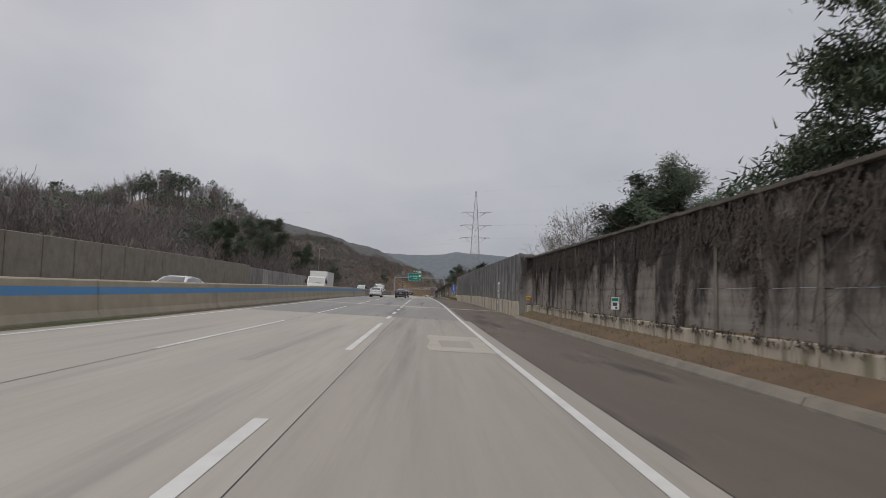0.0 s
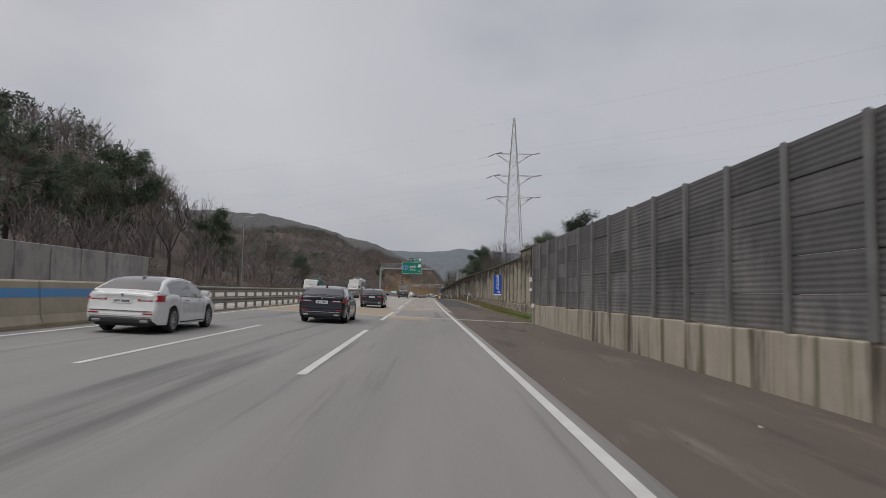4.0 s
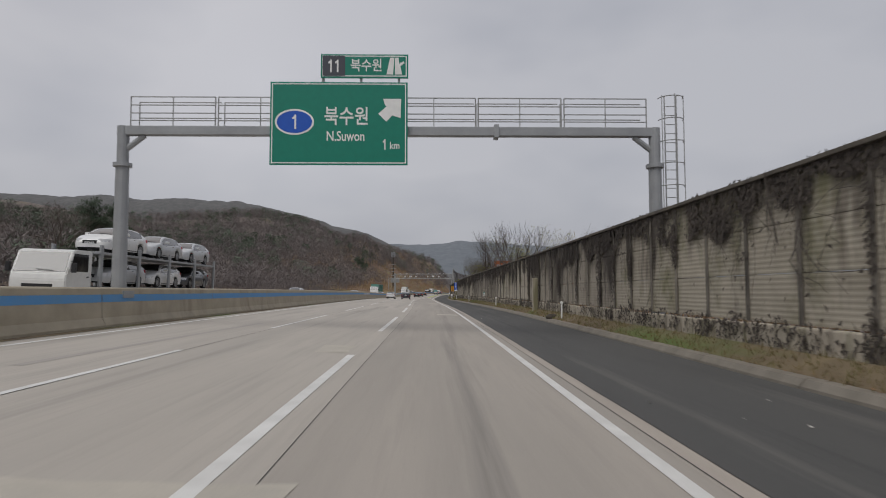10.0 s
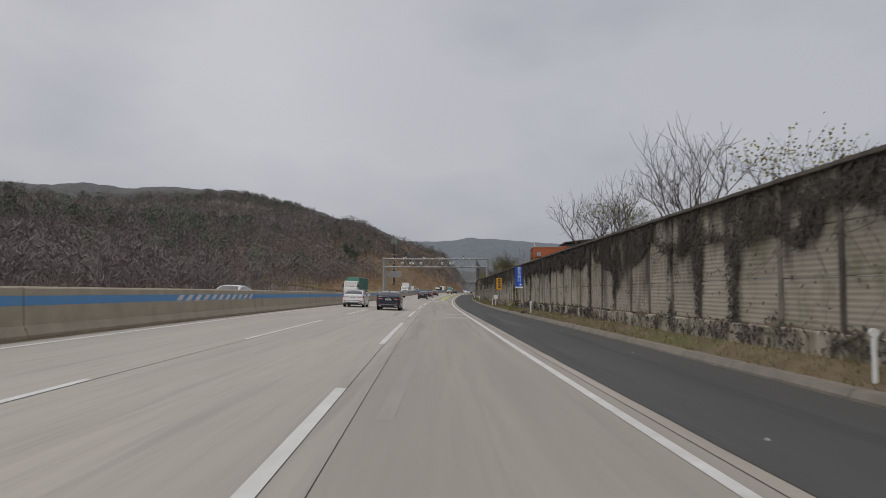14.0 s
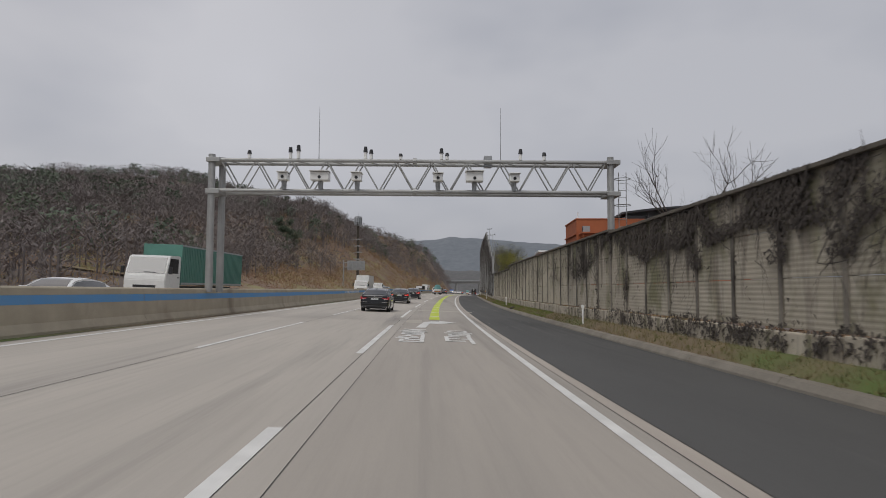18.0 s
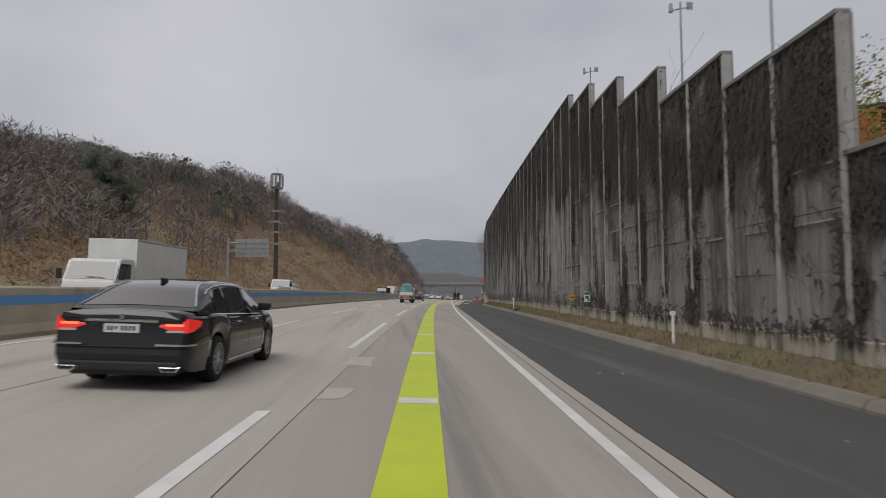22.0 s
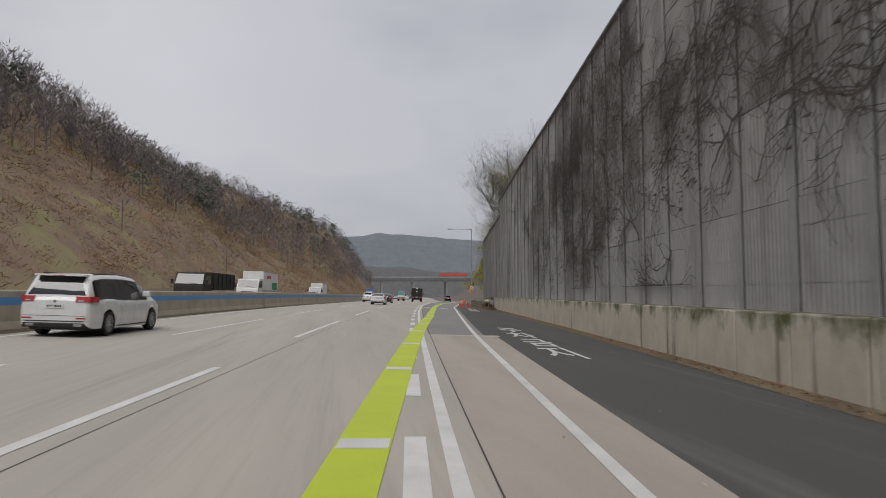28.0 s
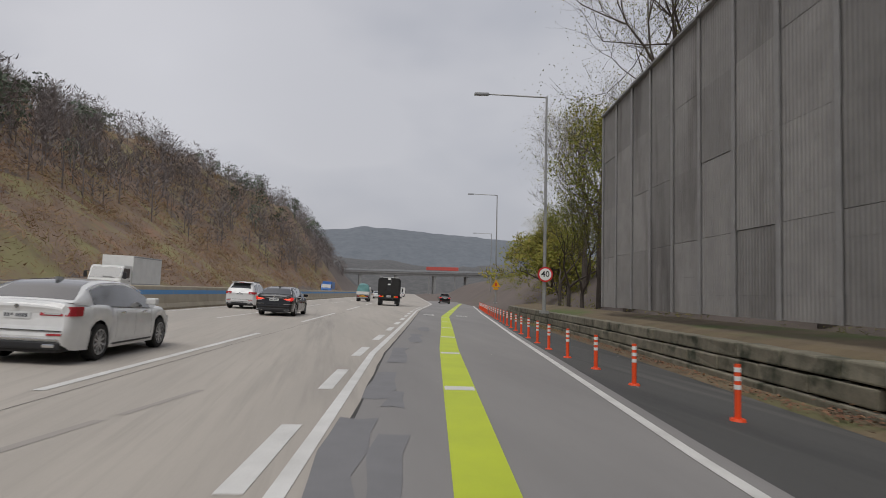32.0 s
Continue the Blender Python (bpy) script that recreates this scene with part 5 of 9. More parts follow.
litter("dead_leaves", "heaped reddish dead leaves under the crash rail", 3, 6000, lambda r: (lambda s: spot(WALL(s) - 0.3 - abs(r.gauss(0, 0.55)), s, 0.06 + abs(r.gauss(0, 0.07))))(r.uniform(641, 653)), (0.04, 0.10), M_DEAD_LEAF)
litter("dead_leaves", "dead leaves at the foot of the low stone wall", 4, 3500, lambda r: (lambda s: spot(WALL(s) - 1.35 - abs(r.gauss(0, 0.3)), s, 0.05 + 0.03 * r.random()))(r.uniform(652, 700)), (0.03, 0.08), M_DEAD_LEAF)
litter("litter_scraps", "pale scraps of paper and grit on the hard shoulder", 5, 160, lambda r: (lambda s: spot(r.uniform(R_EDGE(s) + 0.6, WALL(s) - 0.8), s, 0.012))(r.uniform(5, 690)), (0.03, 0.07), M_SHEET_PALE)


# ---- gantries, signs, masts, buildings ----
M_SIGN_GREEN = plain("sign_green", (0.0, 0.20, 0.135), 0.45)
M_SIGN_BLUE = plain("sign_blue", (0.01, 0.09, 0.48), 0.45)
M_SIGN_WHITE = plain("sign_white", (0.80, 0.80, 0.78), 0.45)
M_SIGN_DARK = plain("sign_dark_grey", (0.055, 0.06, 0.075), 0.5)
M_SIGN_YELLOW = plain("sign_amber", (0.75, 0.36, 0.015), 0.5)
M_SIGN_RED = plain("sign_red", (0.62, 0.03, 0.03), 0.45)
M_BLACK = plain("black_plastic", (0.018, 0.018, 0.02), 0.5)
M_GREY_PAINT = surface("grey_painted_steel", (0.36, 0.37, 0.38), (0.27, 0.28, 0.29), 0.8, 30, 0.5, 0.05, metal=0.2)
M_ORANGE = surface("orange_stucco", (0.42, 0.13, 0.055), (0.33, 0.10, 0.045), 2.0, 20, 0.9, 0.2)
M_PINK = surface("pinkish_render", (0.48, 0.33, 0.28), (0.40, 0.27, 0.23), 2.0, 20, 0.9, 0.2)
M_DARK_ROOF = surface("dark_roof_sheet", (0.055, 0.055, 0.06), (0.04, 0.04, 0.043), 1.5, 20, 0.5, 0.1, metal=0.3)
M_DELINEATOR = plain("orange_plastic", (0.85, 0.085, 0.02), 0.45)
M_BRIDGE = surface("bridge_concrete", (0.30, 0.30, 0.295), (0.22, 0.22, 0.215), 3.0, 10, 0.85, 0.1)
M_STONE = surface("mossy_stone_block", (0.27, 0.245, 0.185), (0.11, 0.105, 0.075), 0.5, 30, 0.95, 0.5, vary=0.15, streak=((0.05, 0.055, 0.035), (1.1, 1.1, 1.4), 0.52, 0.66, 0))
M_ROCK = surface("dark_rubble", (0.085, 0.07, 0.055), (0.045, 0.038, 0.03), 0.3, 30, 0.95, 0.6)
M_SHEET = surface("pale_tarpaulin", (0.66, 0.60, 0.48), (0.52, 0.47, 0.38), 0.4, 20, 0.8, 0.2)


def lettering(name, body, size, material, parent, m, align="CENTER", extrude=0.004, squeeze=1.0):
    """Writing in the built-in font as a mesh, in the local x-y plane of m."""
    cu = bpy.data.curves.new(name, "FONT")
    cu.body, cu.size, cu.align_x, cu.align_y, cu.extrude, cu.resolution_u, cu.offset = body, size, align, "CENTER", extrude, 3, size * 0.012
    tmp = bpy.data.objects.new(name, cu)
    scene.collection.objects.link(tmp)
    me = bpy.data.meshes.new_from_object(tmp.evaluated_get(bpy.context.evaluated_depsgraph_get()))
    bpy.data.objects.remove(tmp)
    bpy.data.curves.remove(cu)
    me.materials.clear()
    me.materials.append(material)
    ob = new(name, me)
    ob.parent = parent
    ob.matrix_basis = m @ Matrix.Diagonal((squeeze, 1, 1, 1))
    return ob


FACE = Matrix.Rotation(radians(90), 4, "X")  # turns a flat drawing upright, to be read by a driver


def board(name, parent, x0, x1, y, z0, z1, m_face, border=None, thick=0.06, label=""):
    b = part(name, box(new_bm(), x0, x1, y, y + thick, z0, z1, 0.008), m_face, parent, label)
    if border:
        bm = new_bm()
        e, w = 0.05, 0.035
        for a in ((x0 + e, x1 - e, z0 + e, z0 + e + w), (x0 + e, x1 - e, z1 - e - w, z1 - e), (x0 + e, x0 + e + w, z0 + e + w, z1 - e - w), (x1 - e - w, x1 - e, z0 + e + w, z1 - e - w)):
            box(bm, a[0], a[1], y - 0.006, y + 0.004, a[2], a[3])
        part("border", bm, border, b)
    return b


def flat_shape(name, pts, y, material, parent, thick=0.006):
    """A flat outline in the x-z plane, standing proud of a board's face at y."""
    bm = new_bm()
    f = bm.faces.new([bm.verts.new((x, y, z)) for x, z in pts])
    ex = bmesh.ops.extrude_face_region(bm, geom=[f])
    bmesh.ops.translate(bm, verts=[v for v in ex["geom"] if isinstance(v, bmesh.types.BMVert)], vec=(0, -thick, 0))
    bmesh.ops.recalc_face_normals(bm, faces=bm.faces)
    return part(name, bm, material, parent)


def figure_one(name, x, z, h, y, parent):
    """The figure 1 with its flag, drawn as an outline."""
    k = h / 2
    pts = [(0.12, -1), (0.12, 1), (-0.10, 1), (-0.16, 0.80), (-0.42, 0.62), (-0.42, 0.36), (-0.12, 0.48), (-0.12, -1)]
    return flat_shape(name, [(x + 0.06 * h + a * k, z + b * k) for a, b in reversed(pts)], y, M_SIGN_WHITE, parent)


def sign_gantry():
    s = 232.7
    g = empty("sign_gantry", Matrix.Translation((along(BEND, s), s, along(RISE, s))) @ Matrix.Rotation(heading(s), 4, "Z"), "grey steel sign gantry spanning the lanes with railings", "gantry")
    for x, foot in ((-10.3, 1.4), (7.35, -0.4)):
        c = part("column", tube(tube(new_bm(), (x, 0, foot), (x, 0, 5.6), 0.24, 0.21, 14), (x, 0, 5.55), (x, 0, 6.85), 0.19, 0.19, 14), M_GREY_PAINT, g)
        part("collar", tube(new_bm(), (x, 0, 5.5), (x, 0, 5.62), 0.30, 0.30, 14), M_GREY_PAINT, c)
        sgn = 1 if x < 0 else -1
        part("knee_brace", tube(new_bm(), (x, 0, 6.0), (x + sgn * 0.7, 0, 6.55), 0.10, 0.10, 8), M_GREY_PAINT, c)
        part("base_plate", box(new_bm(), x - 0.35, x + 0.35, -0.35, 0.35, foot - 0.2, foot + 0.03, 0.01), M_GREY_PAINT, c)
    part("beam", box(new_bm(), -10.45, 7.5, -0.15, 0.15, 6.55, 6.85, 0.02), M_GREY_PAINT, g)
    part("walkway", box(new_bm(), -10.2, 7.3, 0.2, 0.8, 6.84, 6.9), M_GALV, g)
    part("joint_flange", box(new_bm(), 1.95, 2.1, -0.22, 0.22, 6.48, 6.92, 0.01), M_GREY_PAINT, g)
    n = 0
    x = -10.2
    while x < 7.2:
        w = 2.9
        e = min(x + w, 7.2)
        bm = new_bm()
        for z in (7.1, 7.35, 7.62, 7.9):
            tube(bm, (x + 0.05, 0.16, z), (e - 0.05, 0.16, z), 0.02, None, 6)
        tube(bm, (x + 0.05, 0.16, 6.86), (x + 0.05, 0.16, 7.9), 0.022, None, 6)
        tube(bm, (e - 0.05, 0.16, 6.86), (e - 0.05, 0.16, 7.9), 0.022, None, 6)
        tube(bm, ((x + e) / 2, 0.16, 6.86), ((x + e) / 2, 0.16, 7.9), 0.018, None, 6)
        part("railing", bm, M_GALV, g)
        bm = new_bm()
        for z in (7.35, 7.9):
            tube(bm, (x + 0.05, 0.82, z), (e - 0.05, 0.82, z), 0.02, None, 6)
        tube(bm, (x + 0.05, 0.82, 6.86), (x + 0.05, 0.82, 7.9), 0.02, None, 6)
        part("railing", bm, M_GALV, g)
        x = e
    lad = part("ladder", new_bm(), M_GALV, g)
    bm = new_bm()
    for dx in (7.75, 8.15):
        tube(bm, (dx, 0.1, 0.3), (dx, 0.1, 8.0), 0.022, None, 6)
    for k in range(24):
        tube(bm, (7.75, 0.1, 0.5 + 0.31 * k), (8.15, 0.1, 0.5 + 0.31 * k), 0.014, None, 5)
    bm.to_mesh(lad.data)
    bm.free()
    bm = new_bm()
    for k in range(7):
        z = 3.4 + 0.75 * k
        pts = [(7.95 + 0.42 * math.cos(a), 0.1 - 0.42 * math.sin(a), z) for a in [i * math.pi / 6 for i in range(7)]]
        for a, b in zip(pts, pts[1:]):
            tube(bm, a, b, 0.016, None, 5)
    for i in range(1, 6, 2):
        a = i * math.pi / 6
        tube(bm, (7.95 + 0.42 * math.cos(a), 0.1 - 0.42 * math.sin(a), 3.4), (7.95 + 0.42 * math.cos(a), 0.1 - 0.42 * math.sin(a), 7.95), 0.016, None, 5)
    part("cage", bm, M_GALV, lad)
    # boards
    y = -0.32
    b = board("direction_board", g, -5.42, -0.92, y, 5.52, 8.28, M_SIGN_GREEN, M_SIGN_WHITE, label="green direction board with white letters")
    f = y - 0.004
    lettering("place_name", "북수원", 0.66, M_SIGN_WHITE, b, Matrix.Translation((-2.92, f, 7.1)) @ FACE, squeeze=0.82)
    lettering("place_name", "N.Suwon", 0.46, M_SIGN_WHITE, b, Matrix.Translation((-2.95, f, 6.46)) @ FACE, squeeze=0.74)
    figure_one("distance", -1.68, 6.2, 0.34, f, b)
    lettering("distance", "km", 0.34, M_SIGN_WHITE, b, Matrix.Translation((-1.34, f, 6.16)) @ FACE, squeeze=0.8)
    ell = [(-4.62 + 0.64 * math.cos(a), 6.94 + 0.43 * math.sin(a)) for a in [i * math.pi / 16 for i in range(32)]]
    ell2 = [(-4.62 + 0.575 * math.cos(a), 6.94 + 0.37 * math.sin(a)) for a in [i * math.pi / 16 for i in range(32)]]
    flat_shape("route_ring", ell, f + 0.002, M_SIGN_WHITE, b)
    flat_shape("route_field", ell2, f - 0.003, M_SIGN_BLUE, b)
    figure_one("route_number", -4.62, 6.94, 0.48, f - 0.008, b)
    flat_shape("arrow", [(-1.88, 7.22), (-1.62, 6.96), (-1.42, 7.17), (-1.15, 7.17 - 0.09), (-1.13, 7.72), (-1.72, 7.72), (-1.66, 7.5), (-1.6, 7.48)], f, M_SIGN_WHITE, b)
    b2 = board("exit_board", g, -3.78, -0.9, y, 8.42, 9.22, M_SIGN_GREEN, M_SIGN_WHITE, label="green exit board with a dark number field")
    flat_shape("number_field", [(-3.72, 8.48), (-2.98, 8.48), (-2.98, 9.16), (-3.72, 9.16)], f + 0.001, M_SIGN_DARK, b2)
    figure_one("exit_number", -3.47, 8.82, 0.42, f - 0.004, b2)
    figure_one("exit_number", -3.25, 8.82, 0.42, f - 0.004, b2)
    lettering("place_name", "북수원", 0.46, M_SIGN_WHITE, b2, Matrix.Translation((-2.28, f, 8.82)) @ FACE, squeeze=0.84)
    flat_shape("road_symbol", [(-1.62, 8.54), (-1.40, 8.54), (-1.36, 9.1), (-1.50, 9.1)], f, M_SIGN_WHITE, b2)
    flat_shape("road_symbol", [(-1.34, 8.54), (-1.10, 8.54), (-1.16, 8.82), (-1.02, 8.93), (-1.06, 8.99), (-1.2, 8.9), (-1.22, 9.1), (-1.34, 9.1)], f, M_SIGN_WHITE, b2)
    for k in range(4):
        x = -5.0 + 1.25 * k
        part("hanger", box(new_bm(), x, x + 0.08, -0.26, -0.14, 5.7, 8.3 if k < 1 else 9.1, 0.005), M_GREY_PAINT, g)
    return g


sign_gantry()


def camera_gantry():
    s = 407.4
    g = empty("camera_gantry", Matrix.Translation((along(BEND, s), s, along(RISE, s) - 0.02)) @ Matrix.Rotation(heading(s), 4, "Z"), "galvanised truss gantry carrying traffic cameras and antennas", "gantry")
    xl, xr = -9.85, 7.75
    for x, foot in ((xl, 1.4), (xr, -0.45)):
        for y in (-0.38, 0.38):
            part("column", tube(new_bm(), (x + (0.12 if y > 0 else -0.1), y, foot), (x + (0.12 if y > 0 else -0.1), y, 7.45), 0.165, 0.15, 12), M_GALV, g)
        for z in (5.8, 7.2):
            part("bracket", box(new_bm(), x - 0.3, x + 0.3, -0.6, 0.6, z - 0.1, z + 0.1, 0.02), M_GALV, g)
    for y in (-0.42, 0.42):
        for z in (5.85, 7.2):
            part("chord", tube(new_bm(), (xl, y, z), (xr, y, z), 0.085, 0.085, 10), M_GALV, g)
        n = 11
        for k in range(n):
            a, c, e = xl + 0.3 + (xr - xl - 0.6) * k / n, xl + 0.3 + (xr - xl - 0.6) * (k + 0.5) / n, xl + 0.3 + (xr - xl - 0.6) * (k + 1) / n
            part("web_bar", tube(new_bm(), (a, y, 7.2), (c, y, 5.85), 0.032, None, 6), M_GALV, g)
            part("web_bar", tube(new_bm(), (c, y, 5.85), (e, y, 7.2), 0.032, None, 6), M_GALV, g)
    for k in range(12):
        x = xl + 0.3 + (xr - xl - 0.6) * k / 11
        part("cross_bar", tube(new_bm(), (x, -0.42, 7.2), (x + 0.7 if k < 11 else x, 0.42, 7.2), 0.028, None, 6), M_GALV, g)
    part("chord_flange", tube(new_bm(), (-1.1, -0.42, 5.85), (-0.95, -0.42, 5.85), 0.15, 0.15, 12), M_GALV, g)
    part("chord_flange", tube(new_bm(), (-1.1, -0.42, 7.2), (-0.95, -0.42, 7.2), 0.15, 0.15, 12), M_GALV, g)
    for x, w, d in ((-6.75, 0.42, 0.3), (-3.55, 0.42, 0.3), (0.0, 0.42, 0.3), (3.35, 0.42, 0.3), (-5.15, 0.8, 0.35), (1.6, 0.75, 0.4)):
        cm = part("camera_housing", box(new_bm(), x - w / 2, x + w / 2, -0.85, -0.3, 6.28, 6.28 + d, 0.02), M_SIGN_WHITE, g)
        part("camera_foot", tube(new_bm(), (x, -0.45, 5.9), (x, -0.45, 6.3), 0.10, 0.12, 10), M_GREY_PAINT, cm)
        part("lens", tube(new_bm(), (x, -0.87, 6.4), (x, -0.84, 6.4), 0.07, 0.07, 12), M_BLACK, cm)
        part("visor", box(new_bm(), x - w / 2 - 0.03, x + w / 2 + 0.03, -1.0, -0.3, 6.30 + d, 6.33 + d, 0.008), M_SIGN_WHITE, cm)
    for x, h in ((-6.5, 0.5), (-6.15, 0.6), (-3.2, 0.55), (-2.95, 0.42), (-1.65, 0.25), (0.15, 0.5), (0.4, 0.3), (3.65, 0.5), (4.7, 0.35), (-8.3, 0.35)):
        cm = part("dome_camera", tube(new_bm(), (x, -0.42, 7.28), (x, -0.42, 7.28 + h * 0.55), 0.075, 0.075, 10), M_SIGN_WHITE, g)
        part("dome", tube(new_bm(), (x, -0.42, 7.28 + h * 0.55), (x, -0.42, 7.28 + h), 0.10, 0.07, 10), M_BLACK, cm)
    for x in (-5.4, 2.85):
        part("antenna", tube(new_bm(), (x, 0.42, 7.25), (x, 0.42, 9.85), 0.022, 0.008, 6), M_GREY_PAINT, g)
    part("junction_box", box(new_bm(), 2.05, 2.4, -0.3, 0.1, 7.0, 7.5, 0.02), M_GREY_PAINT, g)
    bm = new_bm()
    for dx in (8.2, 8.55):
        tube(bm, (dx, 0.3, 0.5), (dx, 0.3, 6.9), 0.018, None, 6)
    for k in range(18):
        tube(bm, (8.2, 0.3, 0.8 + 0.33 * k), (8.55, 0.3, 0.8 + 0.33 * k), 0.012, None, 5)
    lad = part("ladder", bm, M_GALV, g)
    for z in (4.2, 5.4, 6.6):
        bm = new_bm()
        pts = [(8.38 + 0.36 * math.cos(a), 0.3 - 0.36 * math.sin(a), z) for a in [i * math.pi / 6 for i in range(13)]]
        for a, b in zip(pts, pts[1:]):
            tube(bm, a, b, 0.016, None, 5)
        part("cage_ring", bm, M_GALV, lad)
    return g


camera_gantry()


def pylon():
    o, s = 15.4, 196.2
    z0 = terrain(o, s)
    g = empty("transmission_tower", at(o, s, 0), "tall grey steel lattice transmission tower behind the wall", "pylon")

    def half(z):
        return float(np.interp(z, [0, 8, 12, 20, 33], [2.0, 1.6, 1.35, 0.95, 0.12]))

    levels = [z0 - 0.3, 3.5, 6.5, 9.3, 11.9, 14.2, 16.3, 18.2, 20.0, 21.7, 23.3, 24.9, 26.5, 28.4, 30.5, 32.8]
    corner = [(-1, -1), (1, -1), (1, 1), (-1, 1)]
    for cx_, cy_ in corner:
        bm = new_bm()
        rings = [[bm.verts.new((cx_ * half(z) + 0.042 * dx, cy_ * half(z) + 0.042 * dy, z)) for dx, dy in ((-1, -1), (1, -1), (1, 1), (-1, 1))] for z in levels]
        for ra, rb in zip(rings, rings[1:]):
            for k in range(4):
                bm.faces.new((ra[k], ra[(k + 1) % 4], rb[(k + 1) % 4], rb[k]))
        part("leg", bm, M_GALV, g)
    for i in range(4):
        (ax, ay), (bx, by) = corner[i], corner[(i + 1) % 4]
        for k, (a, b) in enumerate(zip(levels, levels[1:])):
            ha, hb = half(a), half(b)
            part("brace", tube(new_bm(), (ax * ha, ay * ha, a), (bx * hb, by * hb, b), 0.02, None, 4), M_GALV, g)
            part("brace", tube(new_bm(), (bx * ha, by * ha, a), (ax * hb, ay * hb, b), 0.02, None, 4), M_GALV, g)
            if k % 2 == 0:
                part("strut", tube(new_bm(), (ax * hb, ay * hb, b), (bx * hb, by * hb, b), 0.022, None, 4), M_GALV, g)
    for z, reach in ((18.6, 3.5), (22.4, 3.6), (26.3, 3.3)):
        for sx in (-1, 1):
            bm = new_bm()
            h = half(z)
            for sy in (-1, 1):
                tube(bm, (sx * h, sy * h, z), (sx * reach, 0, z + 0.1), 0.034, None, 4)
                tube(bm, (sx * h, sy * h, z - 1.7), (sx * reach, 0, z + 0.1), 0.03, None, 4)
            tube(bm, (sx * (h + 1.2), 0.5, z), (sx * (h + 1.2), -0.5, z - 0.6), 0.03, None, 4)
            arm = part("cross_arm", bm, M_GALV, g)
            for sy in (-1, 1):
                bm = new_bm()
                a, b = Vector((sx * reach, 0, z)), Vector((sx * reach - 1.3 * sy * 0.8, 2.0 * sy, z - 0.15))
                for k in range(9):
                    p, q = a.lerp(b, 0.2 + 0.08 * k), a.lerp(b, 0.23 + 0.08 * k)
                    tube(bm, p, q, 0.09, 0.09, 8)
                tube(bm, a, b, 0.03, None, 5)
                part("insulator_string", bm, M_GREY_PAINT, arm)
    inv = g.matrix_basis.inverted()
    for z, reach in ((18.6, 3.5), (22.4, 3.6), (26.3, 3.3), (32.8, 0.0)):
        for sx in ((-1, 1) if reach else (1,)):
            for end, dip in ((Vector((-200, 320, 50 + z)), 12), (Vector((150, 20, 30 + z)), 5)):
                p0 = Vector((sx * reach, 0, z))
                fw = 1 if end.y > 196 else -1
                p0 = p0 + Vector((-1.04 * fw * (1 if reach else 0), 2.0 * fw * (1 if reach else 0), -0.15))
                p1 = inv @ (end + Vector((sx * 4, 0, -26)))
                pts = [p0.lerp(p1, k / 28) - Vector((0, 0, dip * 4 * (k / 28) * (1 - k / 28))) for k in range(29)]
                bm = new_bm()
                rings = [[bm.verts.new(p + Vector((0.003 * dx, 0, 0.003 * dz))) for dx, dz in ((-1, -1), (1, -1), (1, 1), (-1, 1))] for p in pts]
                for ra, rb in zip(rings, rings[1:]):
                    for k in range(4):
                        bm.faces.new((ra[k], ra[(k + 1) % 4], rb[(k + 1) % 4], rb[k]))
                part("wire", bm, M_BLACK, g)
    return g


pylon()


def street_lamp(o, s, h, reach, label, foot=None):
    base = terrain(o, s) if foot is None else foot
    g = empty("street_lamp", at(o, s, base), label, "street lamp")
    part("pole", tube(new_bm(), (0, 0, -0.1), (0, 0, h - base), 0.10, 0.055, 10), M_GALV, g)
    part("base_plate", box(new_bm(), -0.22, 0.22, -0.22, 0.22, -0.1, 0.04, 0.01), M_GALV, g)
    if reach:
        arm = part("arm", tube(new_bm(), (0, 0, h - base - 0.05), (reach * 0.82, 0, h - base + 0.02), 0.045, 0.035, 8), M_GALV, g)
        part("lamp_head", box(new_bm(), min(reach * 0.8, reach), max(reach * 0.8, reach), -0.14, 0.14, h - base - 0.05, h - base + 0.08, 0.03), M_GREY_PAINT, arm)
    return g


street_lamp(-31, 194.3, 12.6, 1.6, "slim galvanised street lamp beyond the opposite lanes")
street_lamp(9.95, 677, 12.4, -3.9, "galvanised street lamp with a long arm over the exit lane", 0.9)
street_lamp(12.7, 717.2, 13.4, -3.4, "galvanised street lamp with a long arm over the exit lane", 0.9)
street_lamp(17.5, 760, 13.0, -3.4, "galvanised street lamp with a long arm over the exit lane", 0.9)


def round_sign(o, s, h):
    g = empty("speed_limit_sign", at(o, s, h), "round white speed limit sign with red rim", "road sign")
    part("disc", tube(new_bm(), (0, 0.0, 0), (0, 0.03, 0), 0.40, 0.40, 32), M_SIGN_RED, g)
    part("field", tube(new_bm(), (0, -0.008, 0), (0, 0.0, 0), 0.315, 0.315, 32), M_SIGN_WHITE, g)
    lettering("number", "40", 0.44, M_BLACK, g, Matrix.Translation((0, -0.012, 0)) @ FACE)
    part("clamp", box(new_bm(), -0.05, 0.05, 0.03, 0.14, -0.06, 0.06, 0.01), M_GALV, g)
    return g


round_sign(9.95, 676.78, 2.85)


